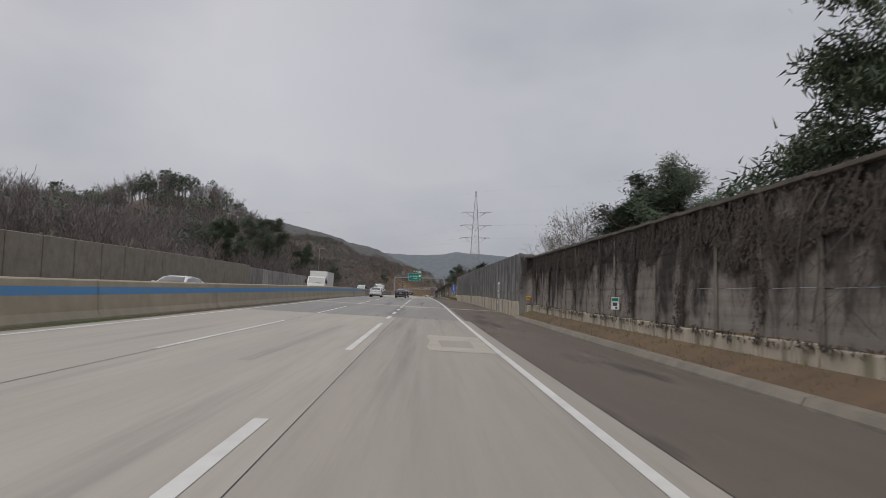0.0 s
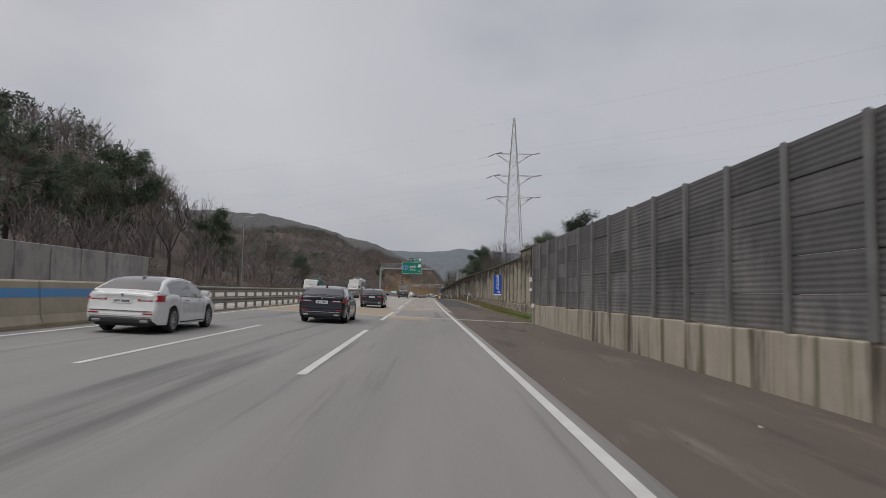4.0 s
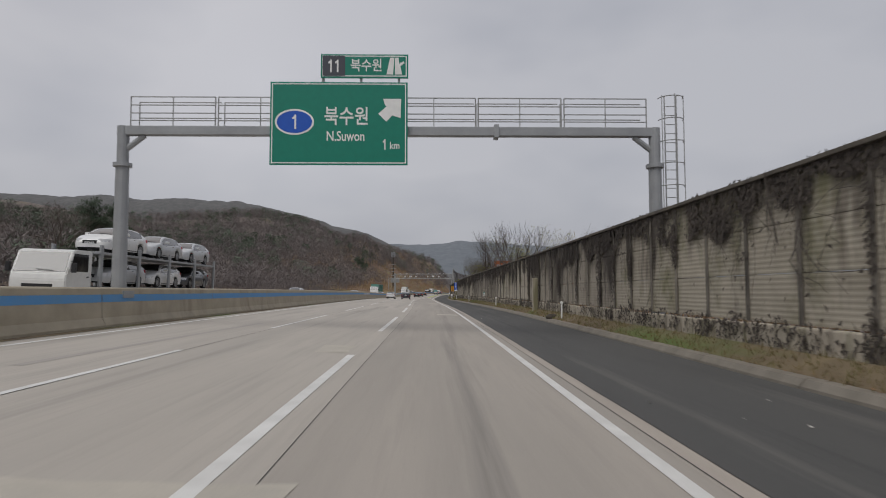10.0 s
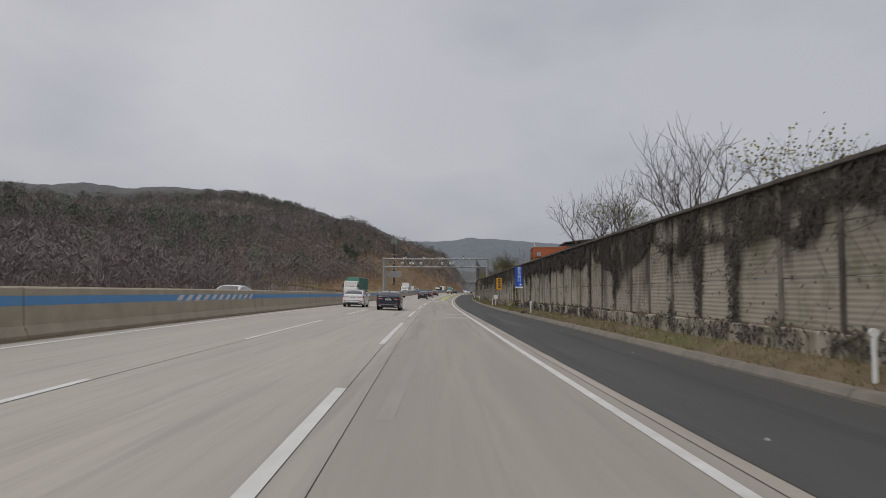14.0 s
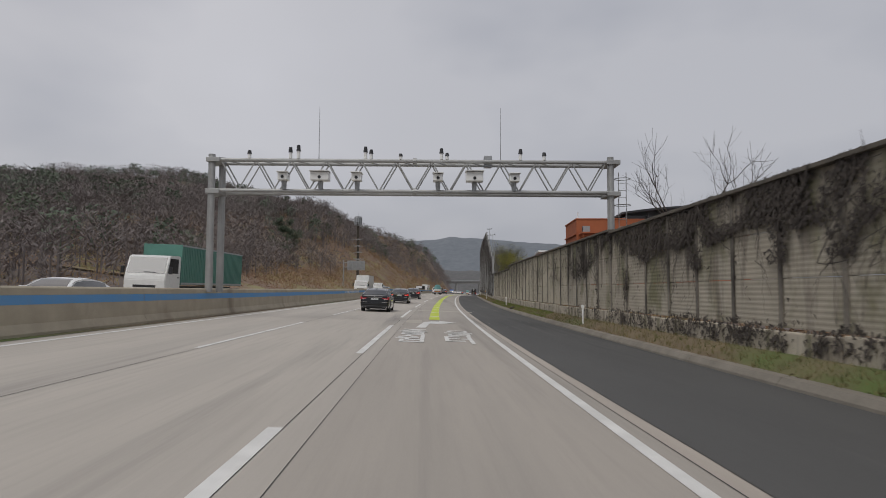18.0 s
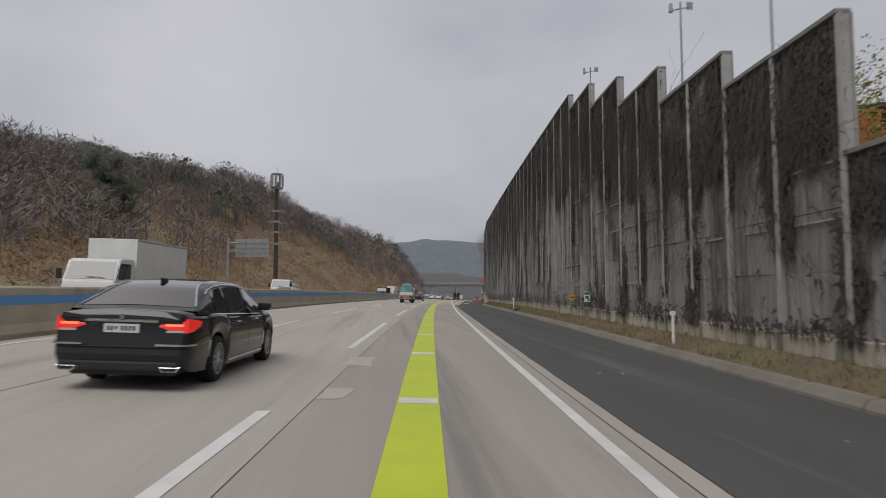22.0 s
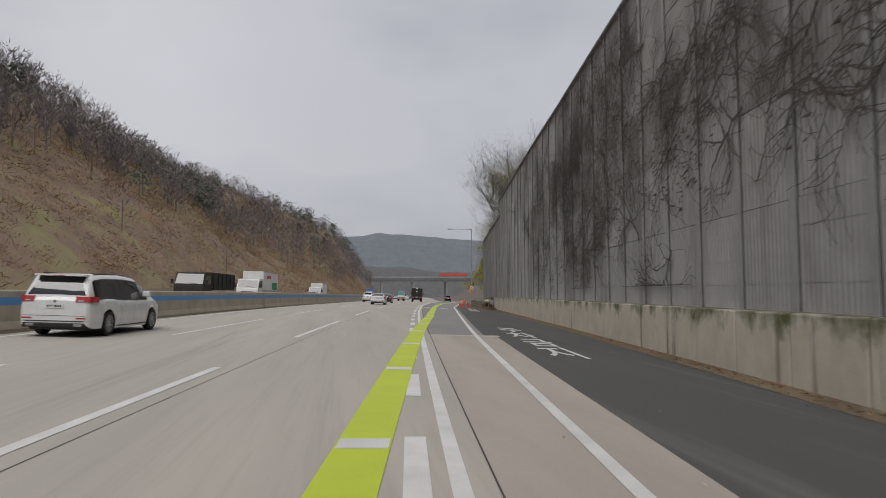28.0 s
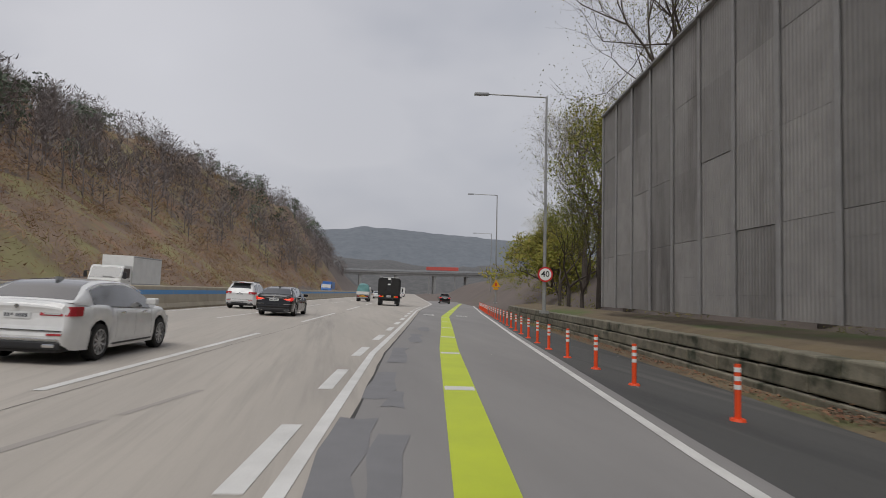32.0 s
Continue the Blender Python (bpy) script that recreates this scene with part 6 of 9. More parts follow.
def warning_sign(o, s, h):
    g = empty("warning_sign", at(o, s, h), "orange triangular warning sign on a lamp pole", "road sign")
    flat_shape("triangle", [(-0.5, -0.4), (0.5, -0.4), (0, 0.5)], 0, M_SIGN_YELLOW, g, 0.03)
    flat_shape("symbol", [(-0.12, -0.25), (0.12, -0.25), (0.06, 0.1), (-0.06, 0.1)], -0.031, M_SIGN_RED, g)
    part("clamp", box(new_bm(), -0.05, 0.05, 0.0, 0.12, -0.06, 0.06, 0.01), M_GALV, g)
    part("stub", box(new_bm(), -0.3, 0.3, 0.01, 0.04, -0.7, -0.45, 0.005), M_SIGN_YELLOW, g)


warning_sign(12.7, 716.95, 3.1)


def wall_sign(name, s, z0, z1, width, m_face, label, bars=(), o=None, depth=0.05, category="sign"):
    """A flat sign on the wall's face, turned to the lanes. bars: (x0, x1, z0, z1, material) in shares of the sign."""
    oo = (WALL(s) - 0.16) if o is None else o
    g = empty(name, at(oo, s, z0, -90 + 24), label, category)
    h = z1 - z0
    part("plate", box(new_bm(), -width / 2, width / 2, 0, depth * 0.5, 0, h, 0.006), m_face, g)
    for a, b, c, d, mt in bars:
        part("print", box(new_bm(), -width / 2 + a * width, -width / 2 + b * width, -0.006, 0.002, c * h, d * h), mt, g)
    part("bracket", box(new_bm(), -0.04, 0.04, depth * 0.5, depth * 0.5 + 0.22, h * 0.3, h * 0.5), M_GALV, g)
    return g


def hectometre(s, h=1.15, o=None):
    wall_sign("distance_marker", s, h, h + 0.44, 0.40, M_SIGN_WHITE, "small white and green distance marker on the wall",
              ((0.06, 0.94, 0.68, 0.94, M_SIGN_GREEN), (0.2, 0.8, 0.3, 0.58, M_SIGN_DARK), (0.55, 0.8, 0.08, 0.22, M_SIGN_DARK)), o)


for s in (23.5, 180.2, 288.2, 485.0):
    hectometre(s)
wall_sign("route_marker", 565.6, 1.2, 1.78, 0.5, M_SIGN_WHITE, "blue, green and white route marker on the wall base", ((0.04, 0.96, 0.68, 0.96, M_SIGN_BLUE), (0.08, 0.46, 0.39, 0.65, M_SIGN_GREEN), (0.54, 0.92, 0.39, 0.65, M_SIGN_GREEN), (0.16, 0.20, 0.10, 0.15, M_SIGN_DARK), (0.40, 0.48, 0.08, 0.32, M_SIGN_DARK), (0.58, 0.66, 0.08, 0.32, M_SIGN_DARK)))
for s in (42.2, 488.0):
    wall_sign("amber_plate", s, 1.2, 1.42, 0.5, M_SIGN_YELLOW, "small amber warning plate on the wall", ((0.1, 0.9, 0.35, 0.65, M_SIGN_DARK),))


def rest_area_sign(s, z0, z1):
    w = 0.74
    g = empty("rest_area_sign", at(WALL(s) - 0.3, s, z0, -32), "upright blue rest area sign with white letters", "road sign")
    h = z1 - z0
    b = part("plate", box(new_bm(), -w / 2, w / 2, 0, 0.03, 0, h, 0.008), M_SIGN_BLUE, g)
    for i, ch in enumerate("졸음쉼터"):
        lettering("letter", ch, h * 0.168, M_SIGN_WHITE, b, Matrix.Translation((0, -0.004, h * (0.90 - 0.185 * i))) @ FACE, squeeze=1.15)
    flat_shape("arrow", [(-0.02, h * 0.15), (0.1, h * 0.15), (0.1, h * 0.11), (0.3, h * 0.17), (0.1, h * 0.23), (0.1, h * 0.19), (-0.02, h * 0.19)], -0.001, M_SIGN_WHITE, b)
    part("foot_band", box(new_bm(), -w / 2 + 0.02, w / 2 - 0.02, -0.006, 0.004, 0.02, h * 0.07), M_SIGN_WHITE, b)
    part("bracket", box(new_bm(), -0.05, 0.3, 0.03, 0.07, h * 0.45, h * 0.52), M_GALV, g)
    part("bracket", box(new_bm(), -0.05, 0.3, 0.03, 0.07, h * 0.8, h * 0.87), M_GALV, g)


rest_area_sign(139.4, 1.42, 3.2)
rest_area_sign(349.8, 2.1, 3.85)


def amber_sign(s):
    g = empty("amber_roadside_sign", at(6.55, s, 0.35), "upright amber sign with dark letters on a post", "road sign")
    part("post", tube(new_bm(), (0, 0, -0.2), (0, 0, 3.0), 0.035, None, 8), M_GALV, g)
    p = part("plate", box(new_bm(), -0.3, 0.3, -0.06, -0.035, 1.75, 3.0, 0.008), M_SIGN_YELLOW, g)
    for k in range(4):
        part("print", box(new_bm(), -0.15, 0.15, -0.067, -0.058, 1.95 + 0.26 * k, 2.13 + 0.26 * k), M_SIGN_DARK, p)
    c = empty("distance_marker", at(6.45, s + 3.5, 0.3), "small white marker plate on a short post", "sign")
    part("post", tube(new_bm(), (0, 0, -0.2), (0, 0, 0.9), 0.03, None, 8), M_SIGN_WHITE, c)
    part("plate", box(new_bm(), -0.22, 0.22, -0.05, -0.03, 0.75, 1.2, 0.006), M_SIGN_WHITE, c)


amber_sign(367)


def cabinet(s, z, w, h, o, label="small white switch box on the wall"):
    g = empty("switch_box", at(o, s, z, -90), label, "switch box")
    part("body", box(new_bm(), -w / 2, w / 2, -0.07, 0.05, 0, h, 0.01), M_SIGN_WHITE, g)
    part("door", box(new_bm(), -w / 2 + 0.03, w / 2 - 0.03, -0.08, -0.066, 0.03, h - 0.03, 0.006), M_SIGN_WHITE, g)
    part("lock", box(new_bm(), w / 2 - 0.07, w / 2 - 0.05, -0.092, -0.078, h * 0.45, h * 0.55), M_BLACK, g)


for s, z, w, h in ((53.9, 2.2, 0.36, 0.22), (53.75, 1.6, 0.26, 0.16), (53.9, 0.66, 0.32, 0.22), (119.4, 2.3, 0.36, 0.24), (119.6, 1.76, 0.28, 0.16), (118.0, 0.86, 0.36, 0.22)):
    cabinet(s, z, w, h, WALL(s) - 0.14)
svc = empty("service_door", at(WALL(54) - 0.13, 54.0, 0.0, -90), "narrow grey steel service door in the noise wall", "door")
part("leaf", box(new_bm(), -0.42, 0.42, -0.05, 0.04, 1.06, 2.15, 0.008), M_PANEL_E, svc)
part("lower_leaf", box(new_bm(), -0.36, 0.36, -0.06, 0.04, 0.05, 1.02, 0.008), M_GREY_PAINT, svc)
part("handle", box(new_bm(), 0.28, 0.34, -0.09, -0.05, 1.5, 1.66, 0.008), M_BLACK, svc)


def marker_post(o, s, h=0.15):
    g = empty("marker_post", at(o, s, h), "slim white roadside marker post", "marker post", "roadside marker posts")
    part("post", tube(new_bm(), (0, 0, -0.2), (0, 0, 0.86), 0.042, 0.04, 10), M_SIGN_WHITE, g)
    part("reflector", tube(new_bm(), (0, -0.03, 0.88), (0, 0.03, 0.88), 0.075, 0.075, 14), M_SIGN_WHITE, g)
    return g


mp = marker_post(6.35, 176.9)
for s in (205, 243.5, 273, 306, 341.6, 374, 406.8, 439.4, 474, 508.4):
    copy_thing(mp, at(6.35, s, 0.15))


def drain_rubble(s, o=6.25):
    rng = random.Random(int(s))
    for k in range(2):
        bm = new_bm()
        bmesh.ops.create_icosphere(bm, subdivisions=2, radius=0.3)
        for v in bm.verts:
            v.co *= 1 + 0.35 * noise.noise(v.co * 3 + Vector((s, k, 0)))
            v.co.z *= 0.6
        ob = part("rubble_heap", bm, M_ROCK, None, smooth=True)
        ob.matrix_basis = at(o + 0.12 * k, s + 0.55 * k, 0.22, 40 * k, 1.0 - 0.25 * k)
        tagged(ob, "dark clod of soil and dead weeds at the kerb", "rubble")



chute = empty("drain_chute", at(6.62, 253.1, 0.2), "pale concrete drain channel running down the noise wall", "drain")
part("channel", box(new_bm(), -0.14, 0.16, -0.2, 0.2, 0.1, 2.25, 0.03), M_BASE, chute)
part("foot_slab", box(new_bm(), -0.5, 0.2, -0.26, 0.26, -0.08, 0.08, 0.03, Matrix.Rotation(radians(-14), 4, "Y")), M_BASE, chute)

for s in (245.5, 344.2, 432.6, 505.0):
    drain_rubble(s)


# sign seen from behind, and the phone mast, beyond the opposite lanes
def overhead_back():
    s = 548.0
    g = empty("cantilever_sign", at(-28.5, s, 0), "back of a cantilevered motorway sign on a grey pole", "road sign")
    part("pole", tube(new_bm(), (0, 0, -0.5), (0, 0, 7.95), 0.2, 0.16, 12), M_GALV, g)
    for z in (6.15, 7.3):
        part("arm", tube(new_bm(), (-0.1, 0, z), (1.3, 0, z), 0.09, None, 10), M_GALV, g)
    bd = part("board", box(new_bm(), 0.95, 5.55, 0.1, 0.16, 5.35, 7.83, 0.01), M_GALV, g)
    for k in range(5):
        x = 1.25 + 1.0 * k
        part("rib", box(new_bm(), x, x + 0.07, 0.0, 0.1, 5.4, 7.8), M_GREY_PAINT, bd)
    for z in (5.95, 6.6, 7.3):
        part("rail", box(new_bm(), 0.97, 5.52, -0.06, 0.0, z, z + 0.08), M_GREY_PAINT, bd)


overhead_back()


def phone_mast():
    o, s = -31.2, 582.2
    g = empty("phone_mast", at(o, s, 0), "dark phone mast with a ring of antennas and spiky collars", "phone mast")
    part("pole", tube(new_bm(), (0, 0, terrain(o, s) - 0.6), (0, 0, 21.5), 0.42, 0.30, 14), M_ROCK, g)
    part("platform", tube(new_bm(), (0, 0, 20.2), (0, 0, 20.5), 0.9, 1.25, 18), M_GREY_PAINT, g)
    part("cage_ring", tube(new_bm(), (0, 0, 23.0), (0, 0, 23.12), 1.1, 1.1, 18), M_GREY_PAINT, g)
    for k in range(9):
        a = k * 2 * math.pi / 9
        part("antenna_panel", box(new_bm(), -0.16, 0.16, -0.09, 0.09, 20.6, 22.9, 0.03, Matrix.Translation((1.15 * math.cos(a), 1.15 * math.sin(a), 0)) @ Matrix.Rotation(a + math.pi / 2, 4, "Z")), M_GREY_PAINT, g)
    part("spire", tube(new_bm(), (0, 0, 21.5), (0, 0, 24.4), 0.06, 0.03, 6), M_GREY_PAINT, g)
    rng = random.Random(5)
    for z in (9.8, 12.0, 14.0, 16.0):
        collar = part("spiky_collar", tube(new_bm(), (0, 0, z - 0.2), (0, 0, z + 0.2), 0.46, 0.46, 12), M_GALV, g)
        for k in range(11):
            a = k * 0.571 + rng.uniform(-0.2, 0.2)
            r = rng.uniform(1.4, 2.3)
            part("spike", tube(new_bm(), (0.3 * math.cos(a), 0.3 * math.sin(a), z + rng.uniform(-0.2, 0.2)), (r * math.cos(a), r * math.sin(a), z + rng.uniform(-0.35, 0.3)), 0.06, 0.025, 4), M_GALV, collar)


phone_mast()


# weather vane poles on the tall wall
for s, h in ((475.3, 9.6), (470.4, 8.1), (486.0, 11.4)):
    g = empty("sensor_mast", at(7.3, s, h - 2.2), "thin mast with a wind sensor above the tall wall", "sensor mast")
    part("rod", tube(new_bm(), (0, 0, -0.5), (0, 0, 2.6), 0.03, None, 6), M_GALV, g)
    part("cross_piece", tube(new_bm(), (-0.25, 0, 2.35), (0.25, 0, 2.45), 0.02, None, 6), M_GREY_PAINT, g)
    part("sensor", tube(new_bm(), (-0.28, 0, 2.3), (-0.28, 0, 2.55), 0.07, 0.05, 8), M_GREY_PAINT, g)
    part("vane", box(new_bm(), 0.18, 0.36, -0.01, 0.01, 2.38, 2.6), M_GREY_PAINT, g)


# wall across the lanes on the left
def far_wall():
    g = empty("far_noise_wall", Matrix(), "pale concrete noise wall beyond the opposite lanes", "noise wall", kind="structure")
    k = 0
    for s in range(-20, 93, 4):
        strip("panel", s + 0.03, s + 3.97, [(-25.66, -0.1), (-25.62, 0.02), (-25.62, 3.6), (-25.72, 3.64), (-25.9, 3.64), (-25.9, -0.1)][::-1], M_KERB, g, 4)
    d = empty("far_charcoal_wall", Matrix(), "charcoal noise wall panels beyond the opposite lanes", "noise wall", kind="structure")
    for s in range(96, 142, 4):
        strip("panel", s + 0.03, s + 3.97, [(-25.66, -0.1), (-25.62, 0.02), (-25.62, 3.3), (-25.72, 3.34), (-25.9, 3.34), (-25.9, -0.1)][::-1], M_PANEL_B, d, 4)


far_wall()


# ---- buildings behind the wall ----
def house_block(parent, x0, x1, y0, y1, z0, z1, material, name="wall"):
    return part(name, box(new_bm(), x0, x1, y0, y1, z0, z1, 0.04), material, parent)


M_GLASS_DARK = plain("dark_window", (0.03, 0.035, 0.04), 0.12)


def window(parent, x, y, z, w, h, side):
    """A window on the face towards -x ('w') or -y ('s')."""
    if side == "w":
        fr = part("window", box(new_bm(), x - 0.05, x + 0.02, y - w / 2, y + w / 2, z, z + h, 0.02), M_SIGN_WHITE, parent)
        part("pane", box(new_bm(), x - 0.062, x - 0.04, y - w / 2 + 0.08, y + w / 2 - 0.08, z + 0.08, z + h - 0.08), M_GLASS_DARK, fr)
    else:
        fr = part("window", box(new_bm(), x - w / 2, x + w / 2, y - 0.05, y + 0.02, z, z + h, 0.02), M_SIGN_WHITE, parent)
        part("pane", box(new_bm(), x - w / 2 + 0.08, x + w / 2 - 0.08, y - 0.062, y - 0.04, z + 0.08, z + h - 0.08), M_GLASS_DARK, fr)


def orange_building():
    g = empty("orange_building", at(25.2, 519, 0), "orange rendered building with a dark curved roof", "building")
    house_block(g, 0, 9.6, -14, 0, 0, 15.6, M_ORANGE)
    house_block(g, 9.8, 36, -8, 12, 0, 16.2, M_ORANGE)
    part("parapet", box(new_bm(), -0.15, 9.7, -14.1, 0.15, 15.6, 15.85, 0.03), M_ORANGE, g)
    part("parapet", box(new_bm(), 9.72, 36.1, -8.1, 12.1, 16.2, 16.42, 0.03), M_ORANGE, g)
    part("ledge", box(new_bm(), -0.3, -0.02, -14, 0, 12.6, 12.85, 0.03), M_ORANGE, g)
    for y in (-3, -7, -11):
        window(g, 0, y, 9.5, 1.6, 1.8, "w")
    rf = new_bm()
    rows = []
    for k in range(11):
        x, z = 10.6 + 25 * k / 10, 17.3 + 2.0 * math.sin(math.pi * (0.1 + 0.6 * k / 10))
        rows.append([rf.verts.new((x, -7.4, z)), rf.verts.new((x, 10, z)), rf.verts.new((x, 10, z - 0.4)), rf.verts.new((x, -7.4, z - 0.4))])
    for a, b in zip(rows, rows[1:]):
        for i in range(4):
            rf.faces.new((a[i], a[(i + 1) % 4], b[(i + 1) % 4], b[i]))
    for r in (rows[0], rows[-1]):
        rf.faces.new(r)
    bmesh.ops.recalc_face_normals(rf, faces=rf.faces)
    part("curved_roof", rf, M_DARK_ROOF, g, "dark curved sheet roof")
    for k in range(6):
        x = 11.2 + 4.6 * k
        part("roof_post", box(new_bm(), x, x + 0.25, -7.0, -6.75, 16.2, 17.5), M_DARK_ROOF, g)
    part("clerestory", box(new_bm(), 11.5, 34, -6, 9, 16.2, 17.3), M_GLASS_DARK, g)
    for k in range(3):
        part("roof_sign_bar", box(new_bm(), 25.0, 29.0, -8.3, -8.15, 16.5 + 0.5 * k, 16.8 + 0.5 * k), M_SIGN_WHITE, g)
    part("deck", box(new_bm(), 0.4, 3.3, -18, -14.2, 12.6, 12.85), M_ORANGE, g)
    for x in (0.6, 3.0):
        part("deck_post", box(new_bm(), x, x + 0.2, -17.8, -17.6, 0, 12.6), M_ORANGE, g)
    ac = part("cooling_unit", box(new_bm(), 0.9, 2.2, -16.4, -14.9, 12.85, 14.1, 0.05), M_GREY_PAINT, g)
    part("fan", tube(new_bm(), (0.86, -15.65, 13.5), (0.9, -15.65, 13.5), 0.45, 0.45, 16), M_BLACK, ac)
    for y in (-12.5, -13.1):
        part("roof_pipe", tube(new_bm(), (0.5, y, 15.6), (0.5, y, 17.2), 0.05, None, 6), M_SIGN_WHITE, g)


def pink_building():
    g = empty("pink_building", at(27, 600, 0), "low pinkish building with rows of windows", "building")
    house_block(g, 0, 22, 0, 16, 0, 15.0, M_PINK)
    part("parapet", box(new_bm(), -0.2, 22.2, -0.2, 16.2, 15.0, 15.6, 0.03), M_SIGN_WHITE, g)
    for z in (9.2, 12.2):
        for k in range(8):
            window(g, 1.6 + 2.6 * k, 0, z, 1.5, 1.7, "s")


orange_building()
pink_building()


# ---- road bridge and far end ----
def overpass():
    s = 1118.0
    g = empty("overpass", Matrix.Translation((along(BEND, s), s, along(RISE, s) + 3.0)), "grey concrete overpass crossing the motorway", "bridge")
    part("deck", box(new_bm(), -75, 100, -6, 6, 12.2, 13.6, 0.05), M_BRIDGE, g)
    for k in range(6):
        part("girder", box(new_bm(), -75, 100, -5.2 + 2 * k, -4.6 + 2 * k, 10.6, 12.2), M_BRIDGE, g)
    for x in (-60, -34, -8, 20, 44, 70):
        part("pier", box(new_bm(), x - 0.9, x + 0.9, -4.5, 4.5, -8, 10.7, 0.1), M_BRIDGE, g)
    part("parapet", box(new_bm(), -75, 100, -6.3, -6.0, 13.4, 14.6, 0.04), M_GREY_PAINT, g)
    part("parapet", box(new_bm(), -75, 100, 6.0, 6.3, 13.4, 14.6, 0.04), M_GREY_PAINT, g)
    t = empty("toll_canopy", Matrix.Translation((along(BEND, s) + 36, s + 60, along(RISE, s) + 2.0)), "long low roof with a red fascia past the bridge", "canopy")
    part("fascia", box(new_bm(), -13, 13, -4, 4, 17.4, 20.2, 0.1), plain("red_fascia", (0.55, 0.10, 0.08), 0.6), t)
    for x in (-11, 11):
        part("column", box(new_bm(), x - 0.6, x + 0.6, -0.6, 0.6, -8, 17.5), M_BRIDGE, t)


overpass()

# distant ridge beyond the valley, with the air's haze painted into its colours
M_HAZE = surface("far_ridge_haze_tint", (0.178, 0.194, 0.212), (0.135, 0.152, 0.172), 40, 0.05, 1.0, 0.0)
M_HAZE_NEAR = surface("wooded_ridge_haze_tint", (0.145, 0.140, 0.138), (0.085, 0.088, 0.088), 7, 0.4, 1.0, 0.0)


def ridge(name, s0, span, o0, o1, base, seed, material):
    verts, faces, n, d = [], [], 220, 9
    for j in range(d + 1):
        u = j / d
        for i in range(n + 1):
            o = o0 + (o1 - o0) * i / n
            top = base(o) + 4.5 * noise.noise(Vector((o / 60, seed, 0))) + 2.5 * noise.noise(Vector((o / 14, seed, 1)))
            verts.append(spot(o, s0 + span * u, -8 + (top + 8) * math.sin(u * math.pi / 2) ** 0.9))
    w = n + 1
    for j in range(d):
        for i in range(n):
            a = j * w + i
            faces.append((a, a + 1, a + w + 1, a + w))
    return tagged(mesh_object(name, verts, faces, material, smooth=True), "blue-grey wooded ridge, its colour tinted for distance haze", "hill", kind="structure")


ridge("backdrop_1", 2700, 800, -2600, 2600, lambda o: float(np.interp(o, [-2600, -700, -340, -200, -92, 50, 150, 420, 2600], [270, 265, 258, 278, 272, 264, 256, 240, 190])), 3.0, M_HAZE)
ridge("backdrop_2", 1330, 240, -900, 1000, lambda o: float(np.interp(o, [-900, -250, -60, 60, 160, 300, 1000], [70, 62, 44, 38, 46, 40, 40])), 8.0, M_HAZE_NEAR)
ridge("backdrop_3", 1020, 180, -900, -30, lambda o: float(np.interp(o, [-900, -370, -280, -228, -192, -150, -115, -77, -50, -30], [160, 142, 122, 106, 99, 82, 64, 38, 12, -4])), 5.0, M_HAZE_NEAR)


# ---- delineators, low stone wall and rail by the exit ----
def delineator():
    g = empty("delineator_post", Matrix(), "orange flexible delineator post with white bands", "delineator", "delineator posts along the exit lane")
    part("base", tube(new_bm(), (0, 0, 0), (0, 0, 0.05), 0.12, 0.1, 14), M_DELINEATOR, g)
    part("tube", tube(new_bm(), (0, 0, 0.04), (0, 0, 0.80), 0.045, 0.045, 14), M_DELINEATOR, g)
    for z in (0.45, 0.57, 0.69):
        part("band", tube(new_bm(), (0, 0, z), (0, 0, z + 0.065), 0.048, 0.048, 14), M_SIGN_WHITE, g)
    return g


first = delineator()
spots = [(649.0, 7.9), (652.2, 7.6)] + [(655.6 + 2.6 * k, None) for k in range(28)]
for i, (s, o) in enumerate(spots):
    o = EXIT_EDGE(s) + 0.5 + 0.5 * (1 - smooth01(654, 664, s)) if o is None else o
    if i == 0:
        first.matrix_basis = at(o, s, -0.02)
    else:
        copy_thing(first, at(o, s, -0.02))

stone_wall = empty("low_stone_wall", at(10, 650, 0), "low mossy wall of long stone blocks in three courses", "stone wall", kind="structure")
inv = stone_wall.matrix_basis.inverted()
meshes = []
for k in range(5):
    bm = box(new_bm(), -0.28, 0.3, -0.84, 0.84, 0, 0.30, 0.035)
    for v in bm.verts:
        v.co += Vector((0.05 * noise.noise(v.co * 2.1 + Vector((k * 3, 0, 0))), 0, 0.02 * noise.noise(v.co * 3 + Vector((0, k, 0)))))
    meshes.append(flat_mesh("stone_block", bm, M_STONE))
rng = random.Random(9)
for c in range(3):
    for k in range(28):
        s = 652 + 1.72 * k + (0.8 if c % 2 else 0)
        shared("stone_block", meshes[rng.randrange(5)], stone_wall, inv @ at(WALL(s) - 0.95 + 0.06 * c, s, -0.12 + 0.335 * c, -math.degrees(math.atan((WALL(s + 1) - WALL(s - 1)) / 2)), 1.0))
ledge = strip("ledge_soil", 646, 700, [(lambda s: WALL(s) - 0.75, 0.84), (lambda s: WALL(s) - 0.3, 0.95), (lambda s: WALL(s) + 1.6, 1.15)], M_VERGE, None, 2)
tagged(ledge, "mossy soil ledge behind the low stone wall", "ledge", kind="structure")
foot = strip("wall_foot_soil", 640, 700, [(lambda s: WALL(s) - 1.9, -0.02), (lambda s: WALL(s) - 1.4, 0.03), (lambda s: WALL(s) - 0.5, 0.1)], M_VERGE, None, 2)
tagged(foot, "dead leaves and soil at the foot of the low wall", "dirt", kind="structure")
fence = empty("crash_rail", at(10.0, 645, 0), "grey steel crash rail with a yellow and black striped band", "guardrail")
inv = fence.matrix_basis.inverted()
